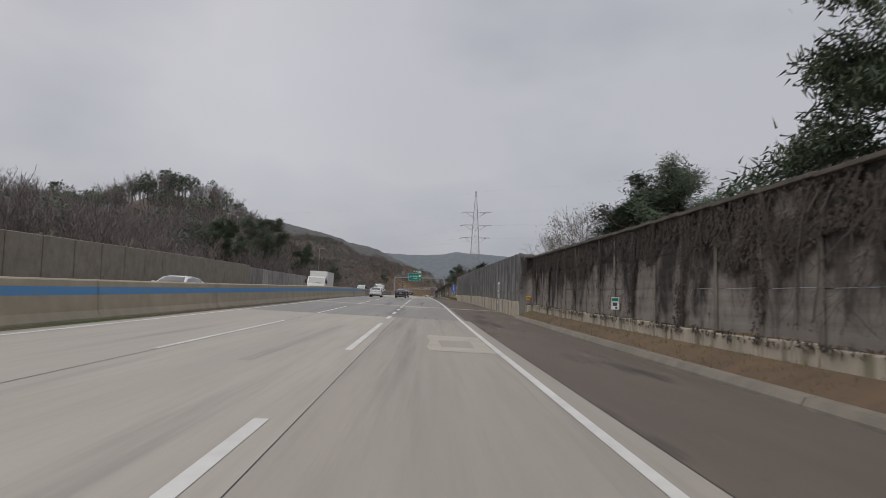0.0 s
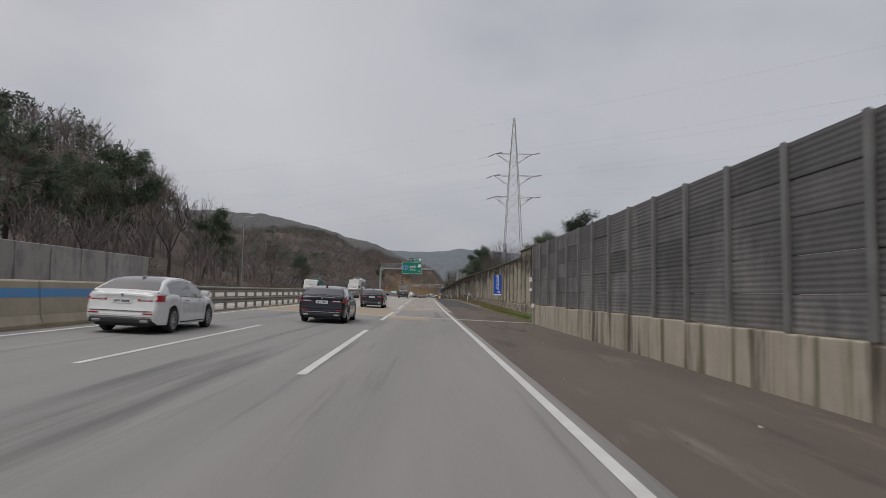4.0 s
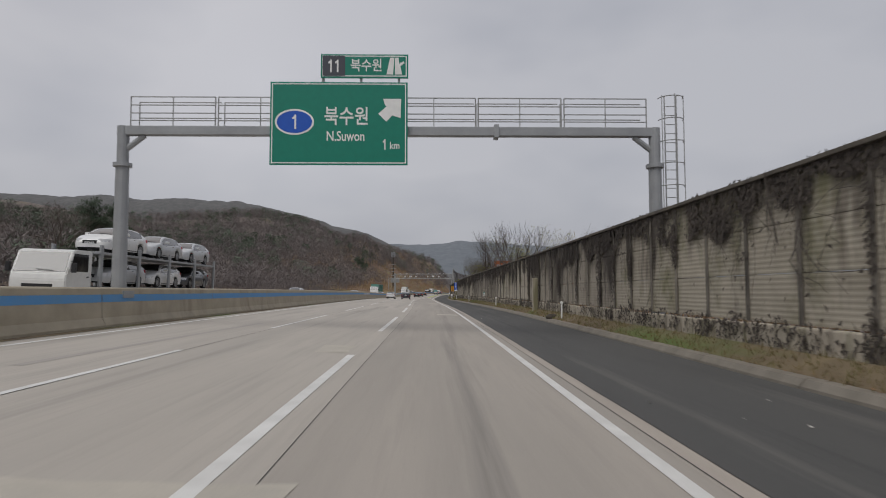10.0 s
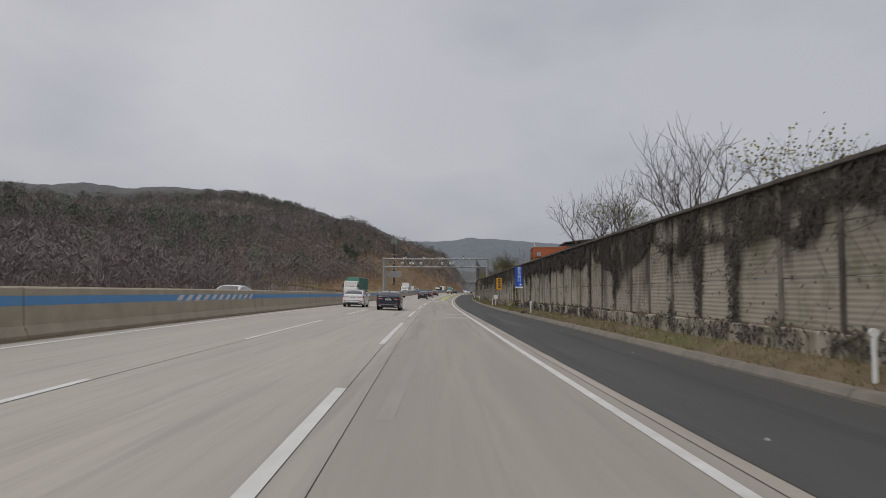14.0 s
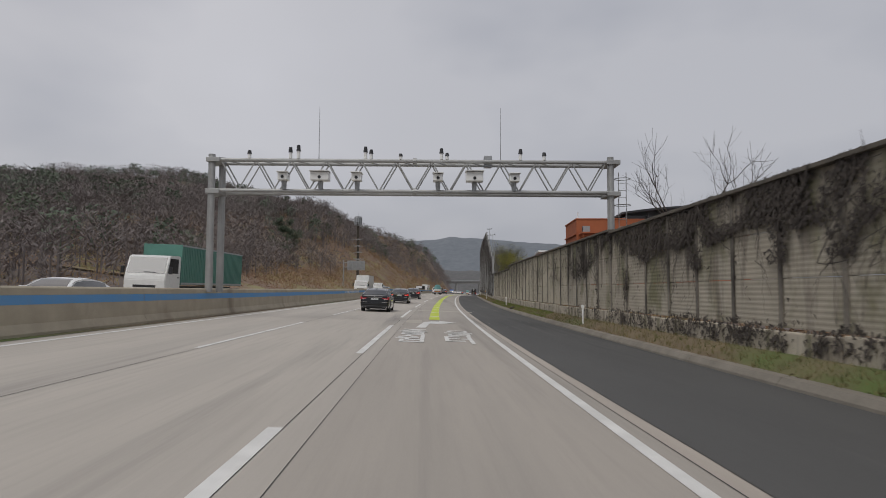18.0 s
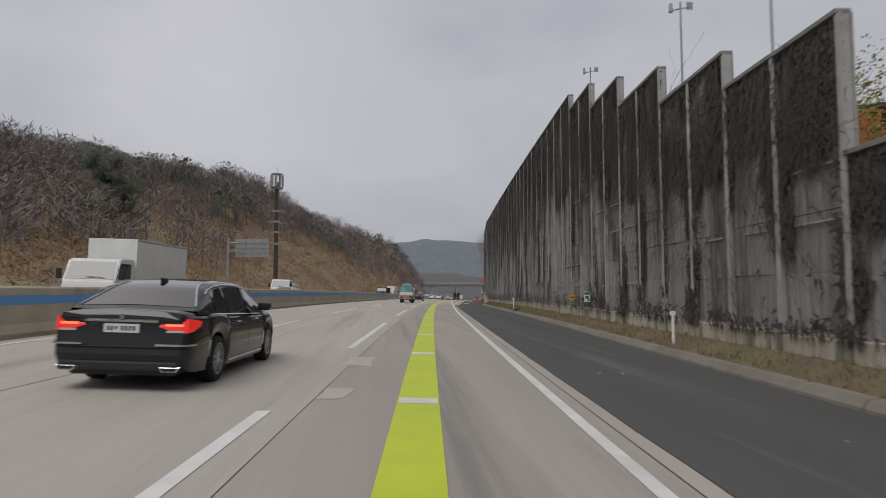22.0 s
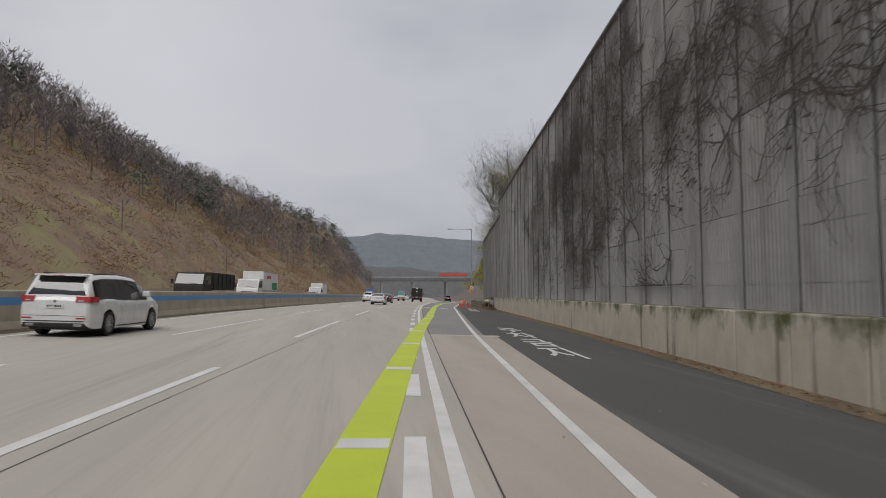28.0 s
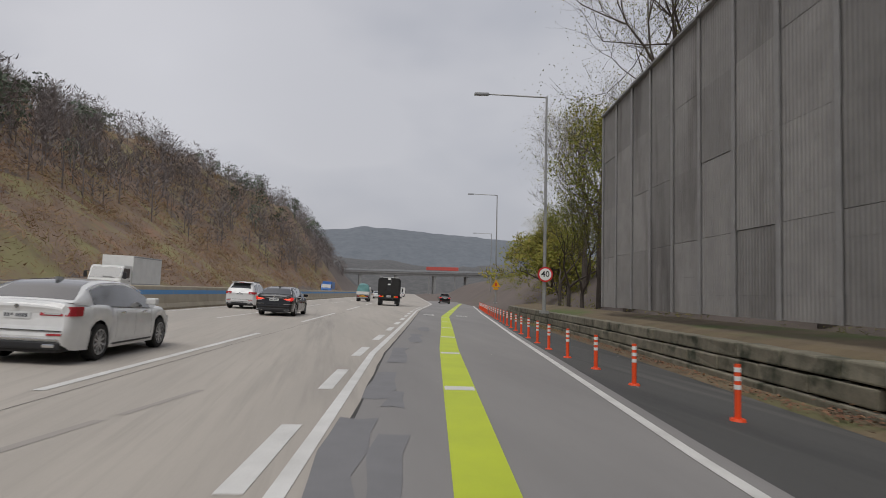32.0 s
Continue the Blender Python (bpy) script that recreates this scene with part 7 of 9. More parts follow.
ra, rb = inv @ spot(WALL(644.2) - 0.45, 644.2, 0), inv @ spot(WALL(651.4) - 1.0, 651.4, 0)
yaw = math.atan2(-(rb.x - ra.x), rb.y - ra.y)
ln = (rb - ra).length
rm = Matrix.Translation(ra) @ Matrix.Rotation(yaw, 4, "Z")
part("beam", box(new_bm(), -0.06, 0.06, 0, ln, 0.82, 1.0, 0.02, rm), M_GALV, fence)
part("beam", box(new_bm(), -0.04, 0.04, 0.5, ln - 0.4, 0.62, 0.74, 0.01, rm), M_SIGN_YELLOW, fence, "yellow band with black stripes")
for k in range(9):
    part("stripe", box(new_bm(), -0.046, -0.03, 0.7 + 0.66 * k, 0.98 + 0.66 * k, 0.62, 0.74, 0, rm), M_BLACK, fence)
part("end_cover", box(new_bm(), -0.12, 0.12, -0.3, 1.3, 0.55, 1.0, 0.06, rm), M_GALV, fence)
part("end_cover", box(new_bm(), -0.2, 0.2, ln - 0.35, ln + 0.35, 0.5, 0.98, 0.06, rm), M_GALV, fence)
for y in (0.4, ln * 0.5, ln - 0.2):
    part("rail_post", box(new_bm(), 0.0, 0.1, y, y + 0.12, -0.2, 0.85, 0, rm), M_GALV, fence)
bm = new_bm()
bmesh.ops.create_icosphere(bm, subdivisions=3, radius=0.34)
for v in bm.verts:
    v.co *= 1 + 0.6 * noise.noise(v.co * 5.5)
    v.co.z = max(-0.16, v.co.z * 0.5)
bag = part("tarpaulin", bm, M_SHEET, None, smooth=True)
bag.matrix_basis = at(WALL(647) - 0.85, 647.0, 0.9)
tagged(bag, "crumpled pale tarpaulin bundle lying on the low wall", "tarpaulin")

# ---- repairs and writing on the carriageway ----
repairs = empty("road_repairs", Matrix(), "pale mortar repair patches in the concrete lanes", "road patch", kind="structure")


def patch(s0, s1, o0, o1, material=M_PATCH, h=0.005, rough=0.06):
    rng = random.Random(int(s0 * 31 + o0 * 7))
    n = max(2, int((o1 - o0) / 0.5))
    m = max(2, int((s1 - s0) / 0.8))
    ring = [(o0 + (o1 - o0) * i / n, s0) for i in range(n)] + [(o1, s0 + (s1 - s0) * i / m) for i in range(m)]
    ring += [(o1 - (o1 - o0) * i / n, s1) for i in range(n)] + [(o0, s1 - (s1 - s0) * i / m) for i in range(m)]
    verts = [spot(o + rng.uniform(-rough, rough), s + rng.uniform(-rough, rough), h) for o, s in ring]
    c = len(verts)
    verts.append(spot((o0 + o1) / 2, (s0 + s1) / 2, h))
    return mesh_object("repair_patch", verts, [(i, (i + 1) % c, c) for i in range(c)], material, repairs)


patch(53.3, 54.5, -10.2, 6.3, M_PATCH, 0.0042, 0.04)
patch(51.6, 53.3, -1.6, 0.14)
patch(118.1, 118.9, -10.2, 6.3, M_PATCH, 0.0044, 0.04)
patch(114.8, 118.1, -1.7, 0.38, M_PATCH_TAN)
patch(118.9, 131, -9.6, -1.9, M_PATCH_TAN, 0.003, 0.15)
patch(132.8, 139.6, -1.3, -0.55, M_PATCH_TAN)
for s0, s1, o0, o1 in ((16, 21.5, -0.02, 0.3), (16, 17.2, 0.3, 1.65), (19.5, 21.5, 0.3, 1.65), (17.2, 19.5, 1.2, 1.65), (133.1, 133.8, -0.55, -0.1), (135.2, 136.5, -0.5, 1.62), (138.8, 140.3, 0.12, 1.62),
                       (186, 187.3, 0.28, 1.6), (179, 179.7, -1.4, -0.45), (179.2, 180.2, -3.2, -2.0), (215.2, 216, -9.0, -1.2), (225.6, 227.4, -2.75, -2.0), (209.2, 212, 1.2, 1.65), (209.2, 210.2, 0, 1.2),
                       (250.1, 251.9, 0.28, 1.5), (290.7, 292.5, 0.3, 1.6), (333.3, 335, 0.22, 1.6), (339.2, 341, 0.45, 1.6), (425, 426, -1.35, 2.5), (431.2, 431.9, 0.3, 1.6),
                       (466.1, 467, -1.42, -1.05), (469.8, 471.3, -1.6, -1.08), (548.2, 550, -6.4, -0.7), (553, 557.6, -1.5, -0.75), (559.6, 560.3, 1.02, 1.72), (595.4, 596.1, 2.4, 4.9), (641.8, 643.1, 4.0, 5.0),
                       (408, 411, -1.4, -0.75), (200, 201.2, -1.4, 1.6), (196, 197, -4.0, -2.1)):
    patch(s0, s1, o0, o1)

M_STAIN = surface("dark_sealed_asphalt", (0.215, 0.212, 0.218), (0.18, 0.178, 0.183), 0.6, 60, 0.8, 0.25)
for s0, s1, o0, o1 in ((647.6, 651.8, 2.2, 2.6), (648.2, 651.0, 2.68, 3.0), (653.2, 656.3, 2.35, 2.75), (652.6, 654.0, 2.66, 2.95), (658.0, 661.8, 2.5, 2.85), (664, 668, 2.9, 3.3), (670, 673, 3.3, 3.7)):
    patch(s0, s1, o0, o1, M_STAIN, 0.006, 0.09)
marks = empty("tyre_marks", Matrix(), "dark rubber skid marks on the concrete lanes", "road marking", kind="structure")
M_RUBBER = surface("rubbed_rubber", (0.375, 0.343, 0.31), (0.325, 0.298, 0.27), 0.5, 60, 0.85, 0.1, stretch=(1, 0.2, 1))
for s0, s1, o0, o1, w in ((649.6, 651.4, -0.55, -0.3, 0.13), (651.7, 653.6, -0.22, 0.04, 0.11), (303, 311, -1.1, -0.9, 0.2), (222, 236, -6.9, -6.5, 0.22), (440, 452, -2.9, -2.5, 0.22), (12, 24, -3.4, -3.1, 0.25), (560, 574, -3.2, -2.4, 0.2)):
    line("tyre_mark", s0, s1, lambda q: o0 + (o1 - o0) * (q - s0) / (s1 - s0), w, M_RUBBER, marks, 0.003, 1.0)

road_words = empty("road_lettering", Matrix(), "white lettering and arrow painted on the lanes", "road marking", kind="structure")


def on_lane(o, s, h=0.012, along_scale=1.0, across=1.0):
    tilt = math.atan2(along(RISE, s + 3) - along(RISE, s - 3), 6)
    return Matrix.Translation(spot(o, s, h)) @ Matrix.Rotation(heading(s), 4, "Z") @ Matrix.Rotation(tilt, 4, "X") @ Matrix.Rotation(math.atan(FALL), 4, "Y") @ Matrix.Diagonal((across, along_scale, 1, 1))


for s, o, ch in ((398.2, -0.85, "쉼"), (398.2, 0.62, "터"), (401.3, -0.86, "졸"), (401.3, 0.70, "음")):
    lettering("road_letter", ch, 1.12, M_WHITE, road_words, on_lane(o, s, 0.011, 3.0, 1.05), extrude=0.0015)
for s, o, ch in ((640.2, 2.74, "쉼"), (640.2, 4.62, "터"), (643.2, 2.75, "졸"), (643.2, 4.5, "음")):
    lettering("road_letter", ch, 0.95, M_WHITE, road_words, on_lane(o, s, 0.0135, 2.7, 1.0), extrude=0.0015)
for s, o, ch in ((690, 4.2, "쉼"), (690, 6.6, "터")):
    lettering("road_letter", ch, 1.0, M_WHITE, road_words, on_lane(o, s, 0.0135, 2.7, 1.0), extrude=0.0015)
for base, o0, o1 in ((549.0, 3.95, 4.45), (589.3, 5.75, 5.95), (632.4, 7.25, 7.6)):
    for k, ch in enumerate("지금차주"):
        s = base + 3.58 * k
        lettering("road_letter", ch, 1.0, M_WHITE, road_words, on_lane(o0 + (o1 - o0) * k / 3, s, 0.008, 3.5, 1.08), extrude=0.0015)
arrow = [(-0.86, 404.2), (-0.47, 404.2), (-0.33, 407.7), (-0.16, 408.4), (0.12, 408.5), (0.12, 407.5), (0.9, 409.1), (0.12, 410.7), (0.12, 409.8), (-0.28, 409.7), (-0.6, 408.9)]
bm = new_bm()
bmesh.ops.triangulate(bm, faces=[bm.faces.new([bm.verts.new(spot(o, s, 0.0115)) for o, s in arrow])])
part("turn_arrow", bm, M_WHITE, road_words)


import functools

# ---- vehicles standing on the lanes ----
def glossy(name, col, metal=0.0):
    m = plain(name, col, 0.5, metal, 1.0)
    b = m.node_tree.nodes["Principled BSDF"]
    b.inputs["Specular IOR Level"].default_value, b.inputs["Coat Roughness"].default_value = 0.08, 0.025
    return m


M_CAR_NAVY = glossy("navy_black_car_paint", (0.011, 0.0135, 0.021))
M_CAR_BLACK = glossy("black_car_paint", (0.010, 0.010, 0.011))
M_CAR_WHITE = glossy("white_car_paint", (0.72, 0.72, 0.71))
M_CAR_SILVER = glossy("silver_car_paint", (0.50, 0.51, 0.52), 0.3)
M_CAR_GREY = glossy("grey_car_paint", (0.09, 0.092, 0.10), 0.3)
M_TRUCK_WHITE = plain("white_truck_paint", (0.68, 0.68, 0.66), 0.45, 0, 0.3)
M_TRUCK_BLUE = plain("blue_truck_paint", (0.05, 0.16, 0.45), 0.45, 0, 0.3)
M_BOX_WHITE = surface("white_box_sheet", (0.70, 0.70, 0.68), (0.58, 0.58, 0.56), 0.8, 20, 0.6, 0.05)
M_BOX_GREEN = surface("green_container_sheet", (0.10, 0.25, 0.20), (0.075, 0.19, 0.155), 0.8, 20, 0.6, 0.1)
M_TARP_TEAL = surface("teal_tarpaulin", (0.16, 0.34, 0.33), (0.11, 0.25, 0.25), 0.5, 20, 0.75, 0.3)
M_TARP_GREEN = surface("dark_green_tarpaulin", (0.012, 0.115, 0.085), (0.01, 0.08, 0.06), 0.5, 20, 0.75, 0.3)
M_TARP_DARK = surface("dark_canvas", (0.030, 0.029, 0.028), (0.019, 0.018, 0.018), 0.5, 25, 0.85, 0.3)
M_CAR_GLASS = plain("tinted_car_glass", (0.012, 0.013, 0.015), 0.05, 0, 1.0)
M_CHROME = plain("chrome", (0.62, 0.62, 0.62), 0.15, 1.0)
M_ALLOY = plain("alloy_rim", (0.42, 0.42, 0.43), 0.35, 0.7)
M_TYRE = surface("tyre_rubber", (0.022, 0.021, 0.02), None, 0.4, 60, 0.85, 0.1)
M_LENS_RED = plain("red_tail_lens", (0.40, 0.018, 0.026), 0.2, 0, 0.8)
M_LENS_LIT = plain("lit_red_tail_lens", (0.62, 0.02, 0.014), 0.25, 0, 0.5, 0.55)
M_LENS_CORE = plain("glowing_lamp_core", (1.0, 0.16, 0.06), 0.3, 0, 0.2, 1.1)
M_LENS_CLEAR = plain("clear_lamp_lens", (0.62, 0.62, 0.62), 0.12, 0.2, 1.0)
M_PLATE = plain("pale_number_plate", (0.66, 0.67, 0.66), 0.5)
M_RUST_RED = plain("faded_red_paint", (0.40, 0.05, 0.04), 0.5)


def road_pose(o, s, turn=0.0, h=0.0):
    tilt = math.atan2(along(RISE, s + 3) - along(RISE, s - 3), 6)
    return Matrix.Translation(spot(o, s, h)) @ Matrix.Rotation(heading(s), 4, "Z") @ Matrix.Rotation(tilt, 4, "X") @ Matrix.Rotation(math.atan(FALL), 4, "Y") @ Matrix.Rotation(radians(turn), 4, "Z")


def cut(*pairs):
    xs, ys = [p[0] for p in pairs], [p[1] for p in pairs]
    return lambda y: float(np.interp(y, xs, ys))


@functools.lru_cache(maxsize=None)
def wheel_meshes(r, w, spokes, m_rim):
    bm = new_bm()
    prof = [(r * 0.68, -w / 2), (r * 0.93, -w / 2), (r, -w / 2 + 0.035), (r, w / 2 - 0.035), (r * 0.93, w / 2), (r * 0.68, w / 2)]
    n = 26
    rings = [[bm.verts.new((x, q * math.cos(a), q * math.sin(a))) for q, x in prof] for a in [2 * math.pi * k / n for k in range(n)]]
    for k in range(n):
        for j in range(len(prof) - 1):
            bm.faces.new((rings[k][j], rings[k][j + 1], rings[(k + 1) % n][j + 1], rings[(k + 1) % n][j]))
    bmesh.ops.recalc_face_normals(bm, faces=bm.faces)
    tyre = bpy.data.meshes.new("tyre")
    bm.to_mesh(tyre)
    bm.free()
    tyre.materials.append(M_TYRE)
    bm = new_bm()
    for k in range(spokes):
        a = 2 * math.pi * k / spokes
        rot = Matrix.Rotation(a, 4, "X")
        box(bm, w * 0.30, w * 0.44, -r * 0.055, r * 0.055, r * 0.1, r * 0.66, 0, rot)
    tube(bm, (w * 0.28, 0, 0), (w * 0.46, 0, 0), r * 0.17, r * 0.15, 14)
    for k in range(n):
        a, b = 2 * math.pi * k / n, 2 * math.pi * (k + 1) / n
        q = [(w * 0.5, r * 0.70), (w * 0.5, r * 0.635), (w * 0.1, r * 0.62)]
        for (x0, r0), (x1, r1) in zip(q, q[1:]):
            bm.faces.new([bm.verts.new(p) for p in ((x0, r0 * math.cos(a), r0 * math.sin(a)), (x0, r0 * math.cos(b), r0 * math.sin(b)), (x1, r1 * math.cos(b), r1 * math.sin(b)), (x1, r1 * math.cos(a), r1 * math.sin(a)))])
    rim = bpy.data.meshes.new("rim")
    bm.to_mesh(rim)
    bm.free()
    rim.materials.append(m_rim)
    bm = tube(new_bm(), (-w * 0.45, 0, 0), (w * 0.08, 0, 0), r * 0.66, r * 0.66, 20)
    hub = bpy.data.meshes.new("wheel")
    bm.to_mesh(hub)
    bm.free()
    hub.materials.append(M_BLACK)
    return tyre, rim, hub


def wheel(parent, x, y, r=0.335, w=0.22, spokes=10, m_rim=M_ALLOY):
    tyre, rim, hub = wheel_meshes(r, w, spokes, m_rim)
    m = Matrix.Translation((x, y, r)) @ (Matrix() if x > 0 else Matrix.Rotation(math.pi, 4, "Z"))
    h = shared("wheel", hub, parent, m)
    shared("tyre", tyre, h, Matrix())
    shared("rim", rim, h, Matrix())


def slab(name, plan, z0, z1, material, parent, lean=0.0, label=""):
    """A plan outline raised from z0 to z1; lean shifts its top along y."""
    bm = new_bm()
    lo = [bm.verts.new((x, y, z0)) for x, y in plan]
    hi = [bm.verts.new((x, y + lean, z1)) for x, y in plan]
    bm.faces.new(lo)
    bm.faces.new(hi)
    n = len(plan)
    for i in range(n):
        bm.faces.new((lo[i], lo[(i + 1) % n], hi[(i + 1) % n], hi[i]))
    bmesh.ops.recalc_face_normals(bm, faces=bm.faces)
    return part(name, bm, material, parent, label)


def number_plate(parent, y, z, facing=-1, w=0.46, h=0.115, x=0.0, m=M_PLATE):
    a, b = (y - 0.012, y) if facing < 0 else (y, y + 0.012)
    p = part("number_plate", box(new_bm(), x - w / 2, x + w / 2, a, b, z, z + h, 0.003), m, parent)
    c, d = (a - 0.004, a + 0.001) if facing < 0 else (b - 0.001, b + 0.004)
    bm = new_bm()
    for k, u in enumerate((-0.38, -0.27, -0.15, 0.02, 0.13, 0.24, 0.35)):
        box(bm, x + w * (u - 0.035), x + w * (u + 0.035), c, d, z + h * (0.25 if k != 2 else 0.4), z + h * 0.75)
    part("print", bm, M_SIGN_DARK, p)


def rod(bm, pts, r, n=5):
    """One bent bar through the points, for trim that runs along a car."""
    rings = []
    for i, p in enumerate(pts):
        d = (pts[min(i + 1, len(pts) - 1)] - pts[max(i - 1, 0)]).normalized()
        u = d.cross(Vector((0, 0, 1))).normalized()
        v = d.cross(u)
        rings.append([bm.verts.new(p + (u * math.cos(6.2832 * k / n) + v * math.sin(6.2832 * k / n)) * r) for k in range(n)])
    for a, b in zip(rings, rings[1:]):
        for k in range(n):
            bm.faces.new((a[k], a[(k + 1) % n], b[(k + 1) % n], b[k]))
    bm.faces.new(rings[0])
    bm.faces.new(rings[-1])
    bmesh.ops.recalc_face_normals(bm, faces=bm.faces)
    return bm


def car(m, paint, label, kind="sedan", lit=False, group=""):
    """A car with its rear axle at the origin, its front towards +y."""
    van = kind == "minivan"
    suv = kind == "suv"
    wb, ro, fo, W, H = {"sedan": (2.80, 1.10, 0.95, 1.86, 1.46), "limousine": (2.95, 1.18, 0.94, 1.89, 1.49), "minivan": (3.06, 1.10, 0.95, 1.98, 1.74), "suv": (2.68, 0.95, 0.88, 1.85, 1.66)}[kind]
    hw, yr, yf = W / 2, -ro, wb + fo
    r = 0.345 if (van or suv) else 0.335
    g = empty("car", m, label, "car", group)
    deck = {"sedan": 1.06, "limousine": 1.05, "minivan": 1.08, "suv": 1.06}[kind]
    nose = 0.78 if not (van or suv) else 0.92
    top = cut((yr, deck - 0.12), (yr + 0.06, deck - 0.02), (yr + 0.35, deck), (wb * 0.62, 0.97 if not van else 1.05), (wb + 0.05, 0.93 if not van else 1.05), (yf - 0.45, nose), (yf - 0.08, nose - 0.14), (yf, nose - 0.26))
    half = cut((yr, hw * 0.84), (yr + 0.05, hw * 0.91), (yr + 0.16, hw * 0.955), (yr + 0.5, hw * 0.99), (0.4, hw), (wb - 0.3, hw), (wb + 0.45, hw * 0.965), (yf - 0.2, hw * 0.86), (yf - 0.06, hw * 0.72), (yf, hw * 0.56))
    low = cut((yr, 0.36), (yr + 0.1, 0.26), (yr + 0.3, 0.24), (0.5, 0.20), (wb - 0.5, 0.20), (yf - 0.2, 0.20), (yf, 0.27))
    arch = r + 0.055
    booted = kind in ("sedan", "limousine")
    lean = cut((0.25, 0.10), (0.36, 0.03), (0.46, 0.0), (0.60, 0.0), (0.64, 0.045), (0.72, 0.06), (0.88, 0.075), (0.94, 0.05), (1.0, 0.03), (1.1, 0.06)) if booted else (lambda z: 0.0)

    def sill(y):
        z = low(y)
        for c in (0, wb):
            d = abs(y - c)
            if d < arch:
                z = max(z, r + math.sqrt(arch * arch - d * d))
        return z

    ys = sorted({yr, yr + 0.02, yr + 0.06, yr + 0.12, yr + 0.2, yf, yf - 0.03, yf - 0.08, yf - 0.16} | {yr + 0.3 + (yf - yr - 0.5) * k / 26 for k in range(27)} | {c + arch * math.cos(k * math.pi / 12) for c in (0, wb) for k in range(13)})
    bm = new_bm()
    rows = []
    for y in ys:
        zb, zt, w = sill(y), top(y), half(y)
        zb = min(zb, zt - 0.2)
        f = lambda u: zb + (zt - zb) * u
        side = [(w * 0.955, zb), (w * 0.985, f(0.22)), (w, f(0.5)), (w * 0.985, f(0.72)), (w * 0.965, f(0.86)), (w * 0.90, f(0.97)), (w * 0.62, zt + 0.015)]
        sec = side + [(0, zt + 0.03)] + [(-x, z) for x, z in reversed(side)]
        rows.append([bm.verts.new((x, y + lean(z) * max(0.0, 1 - (y - yr) / 0.4), z)) for x, z in sec])
    for a, b in zip(rows, rows[1:]):
        for j in range(len(a) - 1):
            bm.faces.new((a[j], a[j + 1], b[j + 1], b[j]))
    # the tail, in level bands between the two sides
    m = len(rows[0])
    for j in range(m // 2 - 1):
        bm.faces.new((rows[0][j], rows[0][j + 1], rows[0][m - 2 - j], rows[0][m - 1 - j]))
    bm.faces.new((rows[0][m // 2 - 1], rows[0][m // 2], rows[0][m // 2 + 1]))
    bm.faces.new(rows[-1])
    bmesh.ops.recalc_face_normals(bm, faces=bm.faces)
    for f in bm.faces:
        f.smooth = len(f.verts) == 4 and abs(f.normal.y) < 0.8
    body = part("body", bm, paint, g)
    part("underbody", box(new_bm(), -hw * 0.72, hw * 0.72, yr + 0.12, yf - 0.2, 0.20, 0.66, 0.03), M_BLACK, g)
    # glasshouse
    prof = {"sedan": [(-0.86, 1.06), (-0.62, 1.16), (-0.2, 1.34), (0.2, 1.425), (0.75, 1.46), (1.3, 1.45), (1.72, 1.38), (2.2, 1.17), (2.62, 0.95)],
            "limousine": [(-0.78, 1.06), (-0.55, 1.16), (-0.1, 1.37), (0.3, 1.455), (0.9, 1.49), (1.5, 1.48), (1.9, 1.40), (2.35, 1.18), (2.75, 0.95)],
            "minivan": [(-1.03, 1.06), (-0.98, 1.25), (-0.86, 1.5), (-0.72, 1.67), (-0.3, 1.73), (1.0, 1.75), (1.9, 1.68), (2.5, 1.44), (3.1, 1.06)],
            "suv": [(-0.9, 1.05), (-0.8, 1.25), (-0.55, 1.48), (-0.3, 1.6), (0.2, 1.66), (1.1, 1.64), (1.6, 1.55), (2.05, 1.33), (2.55, 1.0)]}[kind]
    fz = cut(*prof)
    y0, y1 = prof[0][0], prof[-1][0]
    n = 34
    gs = sorted({y0 + (y1 - y0) * k / n for k in range(n + 1)} | ({-1.01, -0.98, -0.92, -0.86, -0.79, -0.72} if van else set()))
    n = len(gs) - 1
    grid = []
    for y in gs:
        z, b = fz(y), min(top(y) - 0.05, fz(y) - 0.01)
        w = half(y) * 0.935
        u = max(0.0, min(1.0, (z - b) / 0.45))
        wr = w - (0.20 if not van else 0.15) * u
        side = [(w, b), (w - (w - wr) * 0.35, b + (z - b) * 0.4), (w - (w - wr) * 0.78, b + (z - b) * 0.80), (wr - 0.03 * u, b + (z - b) * 0.93), (wr - 0.12 * u - 0.02, z - 0.012)]
        side += [(wr * 0.5, z)]
        sec = side + [(0, z + 0.008)] + [(-x, q) for x, q in reversed(side)]
        grid.append([Vector((x, y, q)) for x, q in sec])
    c = len(grid[0])

    def patch_of(name, cells, material, lift, label=""):
        q = new_bm()
        vs = {}
        for i, j in cells:
            quad = []
            for a, b in ((i, j), (i, j + 1), (i + 1, j + 1), (i + 1, j)):
                if (a, b) not in vs:
                    p = grid[a][b]
                    nrm = (p - Vector((0, p.y * 0.75 + 0.2, 0.7))).normalized()
                    vs[a, b] = q.verts.new(p + nrm * lift)
                quad.append(vs[a, b])
            q.faces.new(quad)
        bmesh.ops.recalc_face_normals(q, faces=q.faces)
        return part(name, q, material, g, label, True)

    patch_of("cabin", [(i, j) for i in range(n) for j in range(c - 1)], paint, 0.0)
    idx = lambda y: min(range(n + 1), key=lambda i: abs(gs[i] - y))
    roof_r = {"sedan": 0.22, "limousine": 0.28, "minivan": -0.7, "suv": -0.2}[kind]
    roof_f = {"sedan": 1.62, "limousine": 1.80, "minivan": 1.85, "suv": 1.5}[kind]
